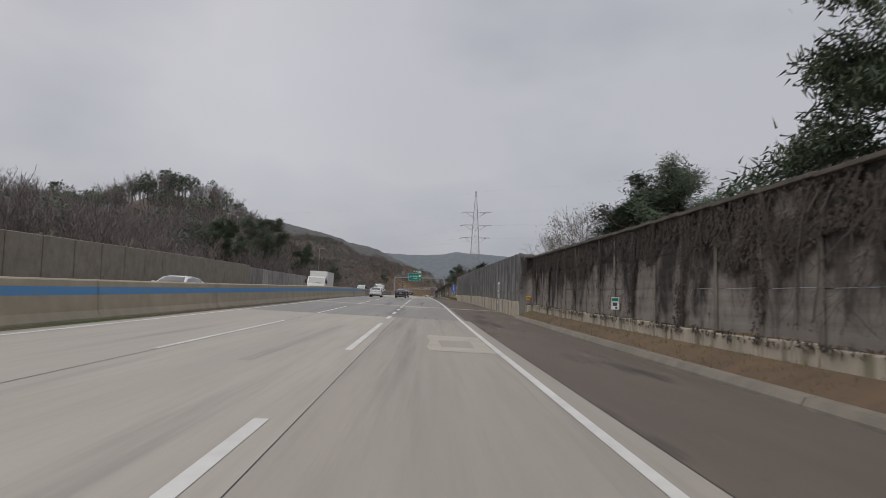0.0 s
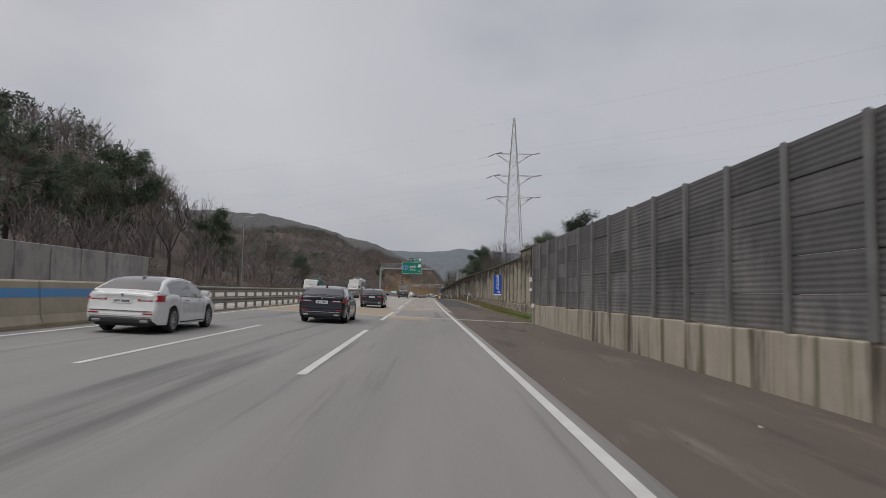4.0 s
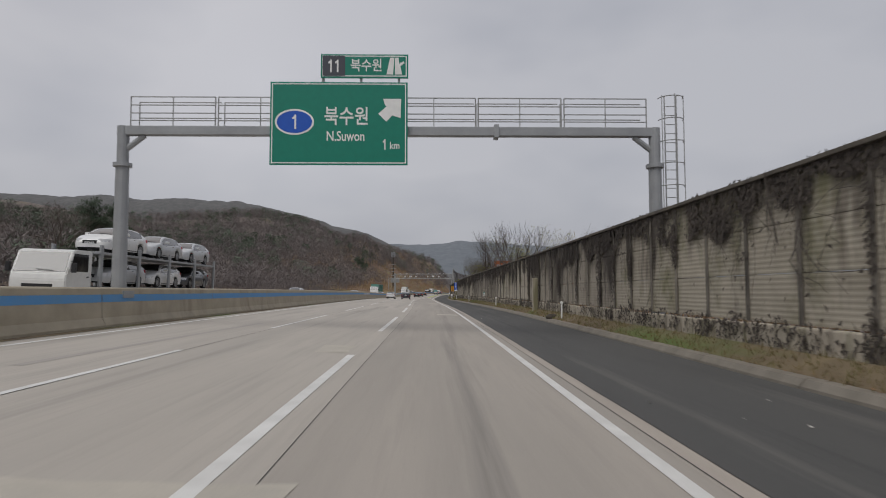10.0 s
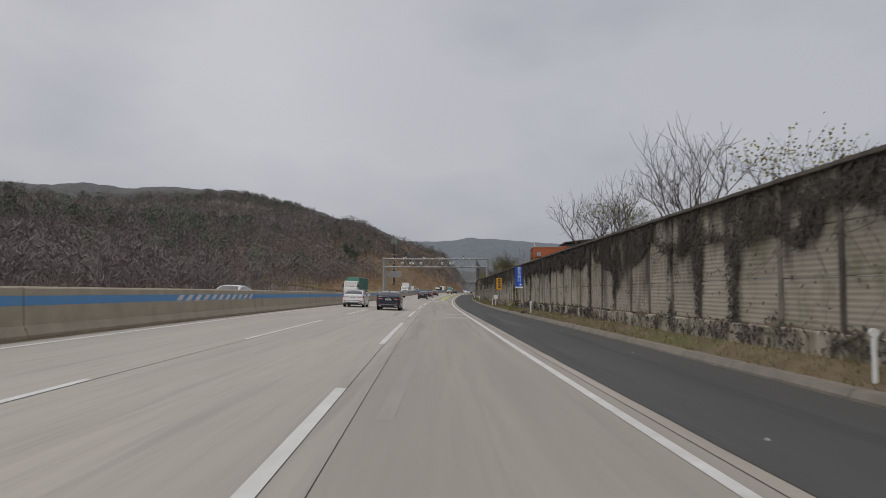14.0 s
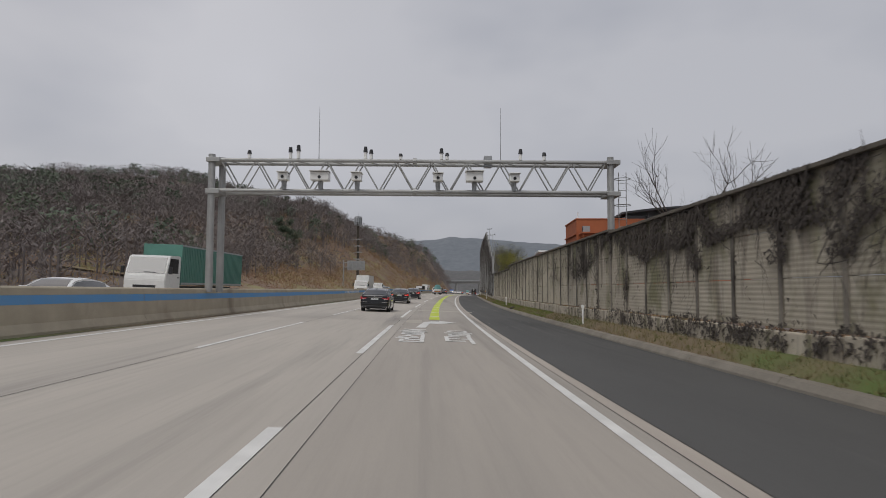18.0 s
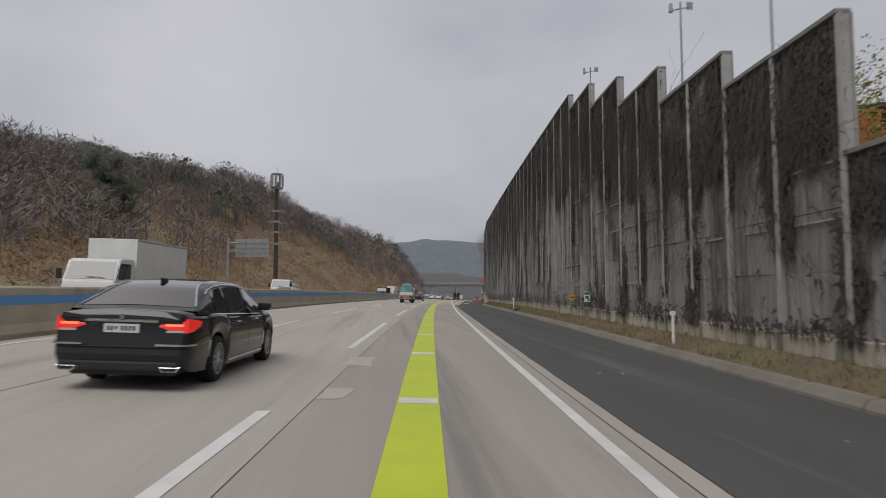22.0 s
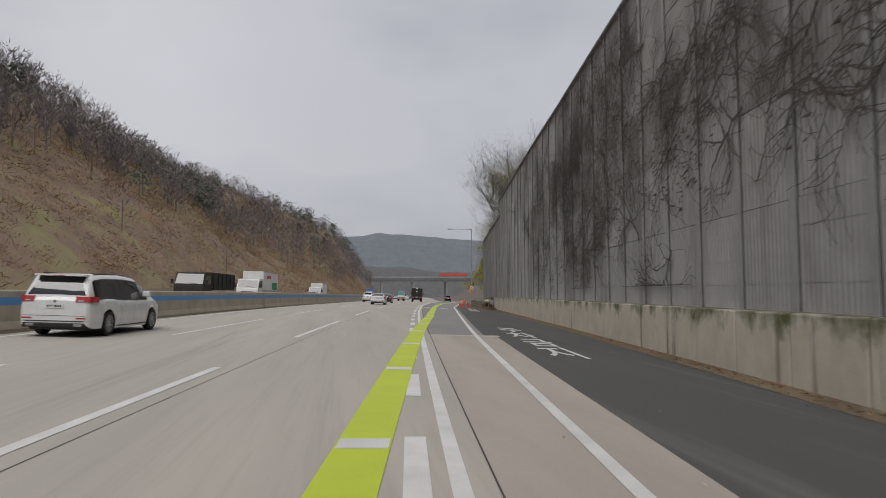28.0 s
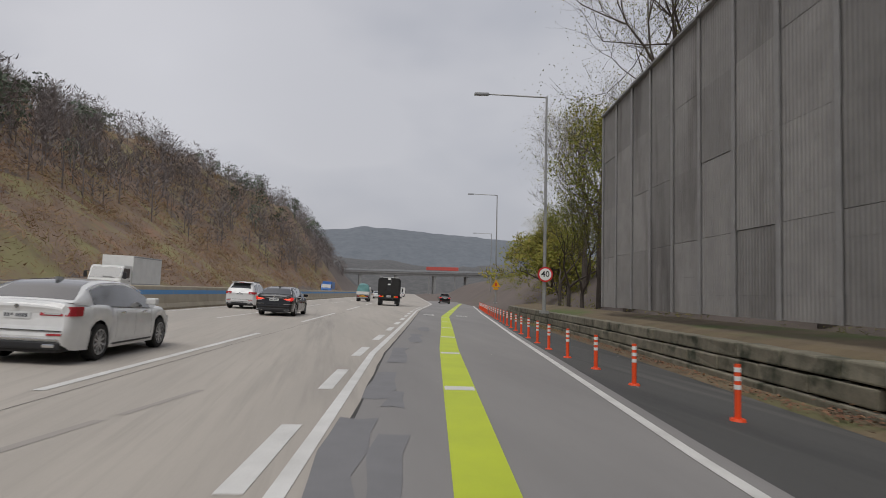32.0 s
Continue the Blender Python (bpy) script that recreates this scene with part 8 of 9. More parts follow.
    patch_of("rear_window", [(i, j) for i in range(1, idx(roof_r)) for j in range(4, c - 5)], M_CAR_GLASS, 0.006)
    patch_of("windscreen", [(i, j) for i in range(idx(roof_f), n - 1) for j in range(4, c - 5)], M_CAR_GLASS, 0.006)
    cuts_ = {"sedan": [(-0.28, 0.42), (0.52, 1.36), (1.44, 2.2)], "limousine": [(-0.1, 0.5), (0.58, 1.48), (1.56, 2.35)], "minivan": [(-0.78, 0.5), (0.6, 1.6), (1.7, 2.6)], "suv": [(-0.5, 0.2), (0.3, 1.1), (1.2, 2.0)]}[kind]
    for a, b in cuts_:
        for cols in ((0, 1), (c - 3, c - 2)):
            cells = [(i, j) for i in range(idx(a), idx(b)) for j in cols if fz(gs[i]) > top(gs[i]) + 0.12 and fz(gs[i + 1]) > top(gs[i + 1]) + 0.12]
            if cells:
                patch_of("side_window", cells, M_CAR_GLASS, 0.006)
    if kind in ("sedan", "limousine"):
        for sx in (1, -1):
            bm = new_bm()
            pts = [Vector((sx * (abs(grid[i][2].x) - 0.012), gs[i], grid[i][2].z + 0.045)) for i in range(idx(-0.3), idx(2.1))]
            rod(bm, pts, 0.012)
            part("chrome_trim", bm, M_CHROME, g)
            if kind == "limousine":
                for j0, lo, hi in ((4, 1, idx(roof_r)), (0, idx(-0.1), idx(2.3))):
                    bm = new_bm()
                    j = j0 if sx * grid[lo][j0].x > 0 else c - 1 - j0
                    pts = [grid[i][j] + Vector((sx * 0.008, 0, 0.012)) for i in range(lo, hi + 1)]
                    rod(bm, pts, 0.011)
                    part("window_chrome", bm, M_CHROME, g)
    # lamps, plates, trim
    red = M_LENS_LIT if lit else M_LENS_RED
    zl = {"sedan": (0.825, 0.985), "limousine": (0.76, 0.96), "minivan": (0.95, 1.10), "suv": (0.90, 1.04)}[kind]
    for sx in (1, -1):
        inner = 0.40 if kind == "sedan" else 0.55
        plan = [(inner * hw, yr - 0.018), (0.80 * hw, yr - 0.012), (0.905 * hw, yr + 0.035), (0.965 * hw, yr + 0.15), (0.995 * hw, yr + 0.38), (0.93 * hw, yr + 0.38), (0.84 * hw, yr + 0.14), (inner * hw, yr + 0.08)]
        plan = [(sx * x, y + (lean(0.88) * max(0.0, 1 - (y - yr) / 0.4) if booted else 0.0)) for x, y in plan]
        if kind == "limousine":
            bm = new_bm()
            outline = [(0.52, yr + 0.055, 0.845, 0.90), (0.66, yr + 0.052, 0.80, 0.93), (0.80, yr + 0.056, 0.775, 0.95), (0.905, yr + 0.085, 0.77, 0.955), (0.968, yr + 0.17, 0.80, 0.945), (0.99, yr + 0.34, 0.86, 0.92)]
            rows_ = [[bm.verts.new((sx * x * hw, y, z0)), bm.verts.new((sx * x * hw, y + 0.03, z1)), bm.verts.new((sx * (x * hw - 0.05), y + 0.08, z1)), bm.verts.new((sx * (x * hw - 0.05), y + 0.08, z0))] for x, y, z0, z1 in outline]
            for ra, rb in zip(rows_, rows_[1:]):
                for k in range(4):
                    bm.faces.new((ra[k], ra[(k + 1) % 4], rb[(k + 1) % 4], rb[k]))
            bm.faces.new(rows_[0])
            bm.faces.new(rows_[-1])
            bmesh.ops.recalc_face_normals(bm, faces=bm.faces)
            lamp = part("tail_light", bm, red, g, "lit red tail light" if lit else "")
            if lit:
                slab("light_bar", [(sx * 0.60 * hw, yr + 0.05), (sx * 0.84 * hw, yr + 0.058), (sx * 0.84 * hw, yr + 0.09), (sx * 0.60 * hw, yr + 0.09)], 0.855, 0.885, M_LENS_CORE, lamp, 0.01)
        else:
            lamp = slab("tail_light", plan, zl[0], zl[1], red, g, 0.03, "lit red tail light" if lit else "")
        if kind != "limousine":
            slab("reversing_lamp", [(sx * (inner + 0.08) * hw, yr - 0.024 + lean(0.88)), (sx * 0.76 * hw, yr - 0.02 + lean(0.88)), (sx * 0.76 * hw, yr + lean(0.88)), (sx * (inner + 0.08) * hw, yr + lean(0.88))], zl[0] + 0.02, zl[0] + 0.052, M_LENS_CLEAR, lamp)
        plan = [(0.42 * hw, yf - 0.06), (0.62 * hw, yf - 0.03), (0.76 * hw, yf - 0.10), (0.885 * hw, yf - 0.26), (0.93 * hw, yf - 0.55), (0.84 * hw, yf - 0.5), (0.5 * hw, yf - 0.2)]
        slab("headlight", [(sx * x, y) for x, y in plan], nose - 0.22, nose - 0.08, M_LENS_CLEAR, g, -0.03)
        part("door_mirror", box(new_bm(), *sorted((sx * (hw - 0.02), sx * (hw + 0.2))), wb - 0.92, wb - 0.74, 0.98 if not van else 1.10, 1.12 if not van else 1.28, 0.035), paint if paint is not M_CAR_WHITE else M_CAR_WHITE, g)
        for y in (wb * 0.30, wb * 0.66):
            part("door_handle", box(new_bm(), *sorted((sx * hw * 0.985, sx * (hw * 0.985 + 0.028))), y - 0.10, y + 0.10, 0.83, 0.865, 0.01), M_CHROME if not van else paint, g)
        part("sill_trim", box(new_bm(), *sorted((sx * hw * 0.965, sx * (hw * 0.98))), arch + 0.1, wb - arch - 0.1, 0.25, 0.285, 0.005), M_CHROME if kind == "limousine" else M_BLACK, g)
        if kind == "limousine":
            bm = new_bm()
            tip = [(0.54, 0.335), (0.86, 0.335), (0.80, 0.265), (0.60, 0.265)]
            outer = [bm.verts.new((sx * x * hw, yr + 0.0, z)) for x, z in tip]
            inner_ = [bm.verts.new((sx * (0.70 + (x - 0.70) * 0.78) * hw, yr - 0.012, 0.30 + (z - 0.30) * 0.62)) for x, z in tip]
            deep = [bm.verts.new((sx * (0.70 + (x - 0.70) * 0.78) * hw, yr + 0.06, 0.30 + (z - 0.30) * 0.62)) for x, z in tip]
            for k in range(4):
                bm.faces.new((outer[k], outer[(k + 1) % 4], inner_[(k + 1) % 4], inner_[k]))
                bm.faces.new((inner_[k], inner_[(k + 1) % 4], deep[(k + 1) % 4], deep[k]))
            bmesh.ops.recalc_face_normals(bm, faces=bm.faces)
            part("exhaust_tip", bm, M_CHROME, g)
            slab("bumper_chrome", [(sx * 0.50 * hw, yr - 0.02), (sx * 0.82 * hw, yr - 0.012), (sx * 0.93 * hw, yr + 0.06), (sx * 0.975 * hw, yr + 0.24), (sx * 0.93 * hw, yr + 0.24), (sx * 0.50 * hw, yr + 0.06)], 0.60, 0.625, M_CHROME, g)
            slab("reversing_lamp", [(sx * 0.62 * hw, yr + 0.045), (sx * 0.85 * hw, yr + 0.053), (sx * 0.85 * hw, yr + 0.09), (sx * 0.62 * hw, yr + 0.09)], 0.775, 0.80, M_LENS_CLEAR, lamp)
        else:
            part("exhaust_tip", box(new_bm(), *sorted((sx * hw * 0.52, sx * hw * 0.74)), yr - 0.012, yr + 0.15, 0.30, 0.365, 0.02), M_CHROME, g)
        if kind != "limousine":
            part("reflector", box(new_bm(), *sorted((sx * hw * 0.58, sx * hw * 0.84)), yr - 0.012, yr + 0.05, 0.50, 0.535, 0.006), M_LENS_RED, g)
        # lines of the doors
        for y in (wb * 0.22, wb * 0.52, wb - 0.55):
            zb, zt, w = sill(y), top(y), half(y)
            bm = new_bm()
            seam = [(w * 0.985, 0.22), (w, 0.5), (w * 0.985, 0.72), (w * 0.965, 0.86)]
            near = [[bm.verts.new((sx * (x + dx), y + dy, zb + (zt - zb) * u)) for dx, dy in ((0.002, -0.003), (0.002, 0.003), (-0.02, 0.003), (-0.02, -0.003))] for x, u in seam]
            for ra, rb in zip(near, near[1:]):
                for k in range(4):
                    bm.faces.new((ra[k], ra[(k + 1) % 4], rb[(k + 1) % 4], rb[k]))
            bmesh.ops.recalc_face_normals(bm, faces=bm.faces)
            part("door_gap", bm, M_BLACK if paint not in (M_CAR_WHITE, M_CAR_SILVER) else M_GREY_PAINT, g)
    if kind != "limousine":
        part("bumper_strip", box(new_bm(), -0.80 * hw, 0.80 * hw, yr - 0.014, yr + 0.06, 0.425, 0.45, 0.006), M_CHROME if kind in ("sedan", "limousine") else M_BLACK, g)
    part("valance", box(new_bm(), -0.82 * hw, 0.82 * hw, yr - 0.006, yr + 0.1, 0.27, 0.40, 0.03), M_BLACK, g)
    part("boot_gap", box(new_bm(), -0.82 * hw, 0.82 * hw, yr - 0.004, yr + 0.03, 0.575, 0.585), M_BLACK, g)
    if kind == "limousine":
        part("boot_chrome", box(new_bm(), -0.5 * hw, 0.5 * hw, yr + 0.035, yr + 0.11, 0.90, 0.925, 0.006), M_CHROME, g)
    part("badge", tube(new_bm(), (0, yr - 0.006 + lean(0.97), 0.965), (0, yr + 0.03 + lean(0.97), 0.965), 0.035, None, 14), M_CHROME, g)
    number_plate(g, yr - 0.006 + lean(0.80), (0.76 if booted else 0.78) if kind != "suv" else 0.84)
    number_plate(g, yf + 0.002, 0.42, 1)
    part("grille", box(new_bm(), -hw * 0.38, hw * 0.38, yf - 0.08, yf + 0.012, nose - 0.33, nose - 0.16, 0.02), M_BLACK, g)
    if kind in ("sedan", "limousine"):
        slab("roof_fin", [(-0.03, 0.12), (0.03, 0.12), (0.02, 0.32), (-0.02, 0.32)], fz(0.2) - 0.01, fz(0.2) + 0.055, M_BLACK if paint in (M_CAR_NAVY, M_CAR_BLACK) else paint, g, -0.06)
    else:
        part("spoiler", box(new_bm(), -hw * 0.66, hw * 0.66, prof[2][0] - 0.12, prof[3][0] + 0.1, fz(prof[3][0]) - 0.03, fz(prof[3][0]) + 0.02, 0.015), paint, g)
        part("brake_lamp", box(new_bm(), -0.15, 0.15, prof[2][0] - 0.13, prof[2][0] - 0.1, fz(prof[3][0]) - 0.02, fz(prof[3][0]) + 0.0), red, g)
        for sx in (1, -1):
            part("roof_rail", tube(new_bm(), (sx * hw * 0.66, prof[3][0] + 0.2, H - 0.01), (sx * hw * 0.66, 1.4, H - 0.02), 0.02, None, 6), M_BLACK, g)
    part("wiper", tube(new_bm(), (-0.5, y1 - 0.12, fz(y1 - 0.12) + 0.03), (0.2, y1 - 0.2, fz(y1 - 0.2) + 0.03), 0.01, None, 5), M_BLACK, g)
    for x in (hw - 0.13, -hw + 0.13):
        for y in (0, wb):
            wheel(g, x, y, r)
    return g


def truck(m, label, cab, load, box_len=5.0, box_h=2.2, box_w=2.1, cab_h=2.15, m_load=None, big=False, lit=False, name="truck"):
    """A lorry with its tail at the origin, front towards +y. load: box, tarp, canvas, tipper, none."""
    g = empty(name, m, label, "truck")
    W, bed = box_w, (1.0 if not big else 1.25)
    r = 0.36 if not big else 0.5
    hb = W / 2
    cl = 1.75 if not big else 2.2
    c0 = box_len + 0.12
    part("chassis", box(new_bm(), -0.42, 0.42, 0.1, c0 + cl - 0.3, r + 0.15, bed - 0.12, 0.02), M_BLACK, g)
    # cab: an upright nose with a raked screen
    cw = min(hb, 1.24)
    bm = new_bm()
    zc0 = 0.42 if not big else 0.55
    side = [(c0, zc0), (c0, cab_h - 0.06), (c0 + 0.12, cab_h), (c0 + cl * 0.62, cab_h - 0.02), (c0 + cl * 0.76, cab_h - 0.10), (c0 + cl * 0.97, cab_h * 0.60), (c0 + cl, cab_h * 0.5), (c0 + cl, zc0 + 0.05), (c0 + cl - 0.08, zc0)]
    lo = [bm.verts.new((-cw, y, z)) for y, z in side]
    hi = [bm.verts.new((cw, y, z)) for y, z in side]
    n = len(side)
    bm.faces.new(lo)
    bm.faces.new(hi)
    for i in range(n):
        bm.faces.new((lo[i], lo[(i + 1) % n], hi[(i + 1) % n], hi[i]))
    bmesh.ops.recalc_face_normals(bm, faces=bm.faces)
    bmesh.ops.bevel(bm, geom=[e for e in bm.edges], offset=0.04, segments=2, affect="EDGES")
    cb = part("cab", bm, cab, g)
    a, b = Vector((0, c0 + cl * 0.775, cab_h - 0.16)), Vector((0, c0 + cl * 0.955, cab_h * 0.63))
    bm = new_bm()
    off = Vector((0, 0.014, 0.008))
    qs = [bm.verts.new(p + off) for p in (Vector((-cw + 0.13, a.y, a.z)), Vector((cw - 0.13, a.y, a.z)), Vector((cw - 0.09, b.y, b.z)), Vector((-cw + 0.09, b.y, b.z)))]
    f = bm.faces.new(qs)
    ex = bmesh.ops.extrude_face_region(bm, geom=[f])
    bmesh.ops.translate(bm, verts=[v for v in ex["geom"] if isinstance(v, bmesh.types.BMVert)], vec=(0, -0.03, -0.012))
    bmesh.ops.recalc_face_normals(bm, faces=bm.faces)
    part("windscreen", bm, M_CAR_GLASS, cb)
    for sx in (1, -1):
        bm = new_bm()
        poly = [(c0 + 0.35, cab_h * 0.64), (c0 + cl * 0.84, cab_h * 0.64), (c0 + cl * 0.72, cab_h - 0.2), (c0 + 0.35, cab_h - 0.2)]
        v0 = [bm.verts.new((sx * (cw - 0.01), y, z)) for y, z in poly]
        v1 = [bm.verts.new((sx * (cw + 0.006), y, z)) for y, z in poly]
        bm.faces.new(v0)
        bm.faces.new(v1)
        for i in range(4):
            bm.faces.new((v0[i], v0[(i + 1) % 4], v1[(i + 1) % 4], v1[i]))
        bmesh.ops.recalc_face_normals(bm, faces=bm.faces)
        part("side_window", bm, M_CAR_GLASS, cb)
        part("headlight", box(new_bm(), *sorted((sx * cw * 0.62, sx * cw * 0.95)), c0 + cl - 0.02, c0 + cl + 0.02, zc0 + 0.22, zc0 + 0.40, 0.015), M_LENS_CLEAR, cb)
        mr = part("door_mirror", box(new_bm(), *sorted((sx * (cw + 0.12), sx * (cw + 0.3))), c0 + cl * 0.86, c0 + cl * 0.93, cab_h * 0.62, cab_h * 0.62 + 0.42, 0.02), M_BLACK, cb)
        part("mirror_arm", tube(new_bm(), (sx * cw, c0 + cl * 0.84, cab_h * 0.8), (sx * (cw + 0.16), c0 + cl * 0.9, cab_h * 0.8), 0.018, None, 5), M_BLACK, mr)
        part("door_handle", box(new_bm(), *sorted((sx * cw, sx * (cw + 0.03))), c0 + 0.3, c0 + 0.45, cab_h * 0.55, cab_h * 0.57), M_BLACK, cb)
    part("grille", box(new_bm(), -cw * 0.55, cw * 0.55, c0 + cl - 0.02, c0 + cl + 0.012, zc0 + 0.5, zc0 + 0.64, 0.01), M_BLACK, cb)
    part("front_bumper", box(new_bm(), -cw - 0.02, cw + 0.02, c0 + cl - 0.25, c0 + cl + 0.05, zc0 - 0.12, zc0 + 0.16, 0.04), M_GREY_PAINT if big else cab, cb)
    number_plate(cb, c0 + cl + 0.05, zc0 - 0.05, 1)
    part("wiper", tube(new_bm(), (-0.6, b.y + 0.03, b.z + 0.06), (0.1, b.y + 0.025, b.z + 0.1), 0.012, None, 5), M_BLACK, cb)
    # load
    if load == "box":
        bd = part("cargo_box", box(new_bm(), -hb, hb, 0, box_len, bed, bed + box_h, 0.03), m_load or M_BOX_WHITE, g)
        for sx in (1, -1):
            part("box_rail", box(new_bm(), *sorted((sx * (hb - 0.03), sx * (hb + 0.012))), 0.02, box_len - 0.02, bed + 0.02, bed + 0.14, 0.01), M_GREY_PAINT, bd)
            part("box_rail", box(new_bm(), *sorted((sx * (hb - 0.03), sx * (hb + 0.012))), 0.02, box_len - 0.02, bed + box_h - 0.1, bed + box_h - 0.01, 0.01), M_GREY_PAINT, bd)
            part("rear_door", box(new_bm(), *sorted((sx * 0.02, sx * (hb - 0.08))), -0.025, 0.005, bed + 0.1, bed + box_h - 0.1, 0.008), m_load or M_BOX_WHITE, bd)
        if m_load is M_BOX_GREEN:
            for sx in (1, -1):
                for k in range(int(box_len / 0.28)):
                    y = 0.12 + 0.28 * k
                    part("rib", box(new_bm(), *sorted((sx * hb, sx * (hb + 0.03))), y, y + 0.12, bed + 0.16, bed + box_h - 0.12), M_BOX_GREEN, bd)
    elif load in ("tarp", "canvas"):
        part("load_bed", box(new_bm(), -hb, hb, 0, box_len, bed - 0.14, bed, 0.01), M_GREY_PAINT if load == "tarp" else M_BLACK, g)
        for sx in (1, -1):
            part("side_board", box(new_bm(), *sorted((sx * (hb - 0.04), sx * hb)), 0.02, box_len, bed, bed + 0.36, 0.008), cab if load == "tarp" else M_TARP_DARK, g)
        part("tailgate", box(new_bm(), -hb + 0.02, hb - 0.02, -0.03, 0.02, bed - 0.02, bed + 0.36, 0.008), cab if load == "tarp" else M_TARP_DARK, g)
        bm = new_bm()
        rows = []
        st = 14
        for k in range(st + 1):
            y = 0.06 + (box_len - 0.1) * k / st
            row = []
            for j in range(13):
                u = j / 12
                if load == "canvas":
                    pts = [(-hb, 0.3), (-hb, box_h * 0.5), (-hb, box_h - 0.2), (-hb + 0.14, box_h - 0.03), (-hb * 0.5, box_h), (0, box_h + 0.02)]
                    p = pts[j] if j <= 5 else (pts[12 - j - 1] if j > 6 else (0.001, box_h + 0.02))
                    x, z = (p[0], p[1]) if j <= 5 else (abs(p[0]), p[1])
                    sag = 0.03 * math.cos(k * math.pi) * (1 if 0 < k < st else 0)
                    row.append(bm.verts.new((x * (1 + sag * 0.4), y, bed + z + sag * (z > box_h * 0.8))))
                else:
                    an = math.pi * (1 - u)
                    hgt = box_h * (0.72 + 0.28 * math.sin(math.pi * min(1, (k + 1) / st)) + 0.10 * noise.noise(Vector((k * 0.5, j * 0.4, box_len))))
                    pw = 0.55
                    cx_, sz = math.cos(an), math.sin(an)
                    row.append(bm.verts.new(((hb - 0.06) * math.copysign(abs(cx_) ** pw, cx_), y + (0.25 * sz if k == 0 else (-0.25 * sz if k == st else 0)), bed + 0.2 + hgt * sz ** pw)))
            rows.append(row)
        for p, q in zip(rows, rows[1:]):
            for j in range(12):
                bm.faces.new((p[j], p[j + 1], q[j + 1], q[j]))
        bm.faces.new(rows[0])
        bm.faces.new(rows[-1])
        bmesh.ops.recalc_face_normals(bm, faces=bm.faces)
        cv = part("canvas_cover" if load == "canvas" else "covered_load", bm, m_load or M_TARP_TEAL, g, smooth=load == "tarp")
        if load == "canvas":
            for k in range(6):
                y = 0.1 + (box_len - 0.2) * k / 5
                for sx in (1, -1):
                    part("hoop", tube(new_bm(), (sx * (hb + 0.012), y, bed + 0.3), (sx * (hb + 0.012), y, bed + box_h - 0.2), 0.025, None, 6), M_BLACK, cv)
            for x0, x1 in ((-hb + 0.06, -0.22), (0.22, hb - 0.06)):
                part("rear_flap", box(new_bm(), x0, x1, 0.0, 0.05, bed + 0.32, bed + box_h - 0.08, 0.02), m_load, cv)
            part("rear_seam", box(new_bm(), -0.2, 0.2, 0.02, 0.06, bed + 0.34, bed + box_h - 0.05), M_BLACK, cv)
            part("white_patch", box(new_bm(), -0.16, 0.16, -0.01, 0.02, bed + box_h - 0.22, bed + box_h - 0.05, 0.01), M_SIGN_WHITE, cv)
            part("white_patch", box(new_bm(), -0.15, 0.15, -0.01, 0.02, bed + box_h * 0.56, bed + box_h * 0.56 + 0.14, 0.01), M_SIGN_WHITE, cv)
            part("roof_edge", box(new_bm(), -hb + 0.2, hb - 0.2, 0.0, 0.12, bed + box_h + 0.005, bed + box_h + 0.05, 0.01), M_SIGN_WHITE, cv)
        else:
            for k in range(4):
                y = 0.4 + (box_len - 0.8) * k / 3
                part("rope", tube(new_bm(), (-hb - 0.01, y, bed + 0.1), (-hb * 0.93, y, bed + 0.55), 0.012, None, 5), M_SIGN_YELLOW, g)
    elif load == "tipper":
        bm = new_bm()
        tub = part("tipper_body", box(new_bm(), -hb, hb, 0, box_len, bed, bed + box_h, 0.03), m_load or M_TARP_DARK, g)
        for k in range(6):
            y = 0.3 + (box_len - 0.6) * k / 5
            for sx in (1, -1):
                part("rib", box(new_bm(), *sorted((sx * hb, sx * (hb + 0.07))), y - 0.06, y + 0.06, bed, bed + box_h - 0.05, 0.01), m_load or M_TARP_DARK, tub)
        bm.free()
    # tail
    for sx in (1, -1):
        tl = part("tail_light", box(new_bm(), *sorted((sx * (hb - 0.42), sx * (hb - 0.14))), -0.05, 0.02, bed - 0.34, bed - 0.20, 0.015), M_LENS_LIT if lit else M_LENS_RED, g)
        part("indicator_lamp", box(new_bm(), *sorted((sx * (hb - 0.6), sx * (hb - 0.43))), -0.05, 0.02, bed - 0.34, bed - 0.20, 0.015), M_SIGN_YELLOW, tl)
        part("mudflap", box(new_bm(), *sorted((sx * (hb - 0.5), sx * (hb - 0.06))), 0.25, 0.28, 0.2, bed - 0.2), M_BLACK, g)
    part("rear_bumper", box(new_bm(), -hb + 0.1, hb - 0.1, -0.03, 0.06, bed - 0.52, bed - 0.38, 0.02), M_GREY_PAINT if load != "canvas" else M_BLACK, g)
    number_plate(g, -0.05, bed - 0.34, -1, 0.44, 0.2, 0.0, M_PLATE if load != "tarp" else M_SIGN_YELLOW)
    wx = min(hb, cw) - 0.17
    axles = [box_len * 0.26, c0 + cl * 0.42]
    if big:
        axles = [box_len * 0.14, box_len * 0.14 + 1.25, c0 + cl * 0.45]
    for y in axles:
        for sx in (1, -1):
            wheel(g, sx * wx, y, r, 0.3, 8, M_GREY_PAINT)
    return g


# our carriageway
car(road_pose(-3.88, 109.1), M_CAR_NAVY, "dark navy-black saloon car with red tail lights in the middle lane")
car(road_pose(-3.88, 133.7), M_CAR_NAVY, "dark navy-black saloon car with red tail lights in the middle lane")
car(road_pose(-7.4, 100.0), M_CAR_WHITE, "white saloon car in the inner lane")
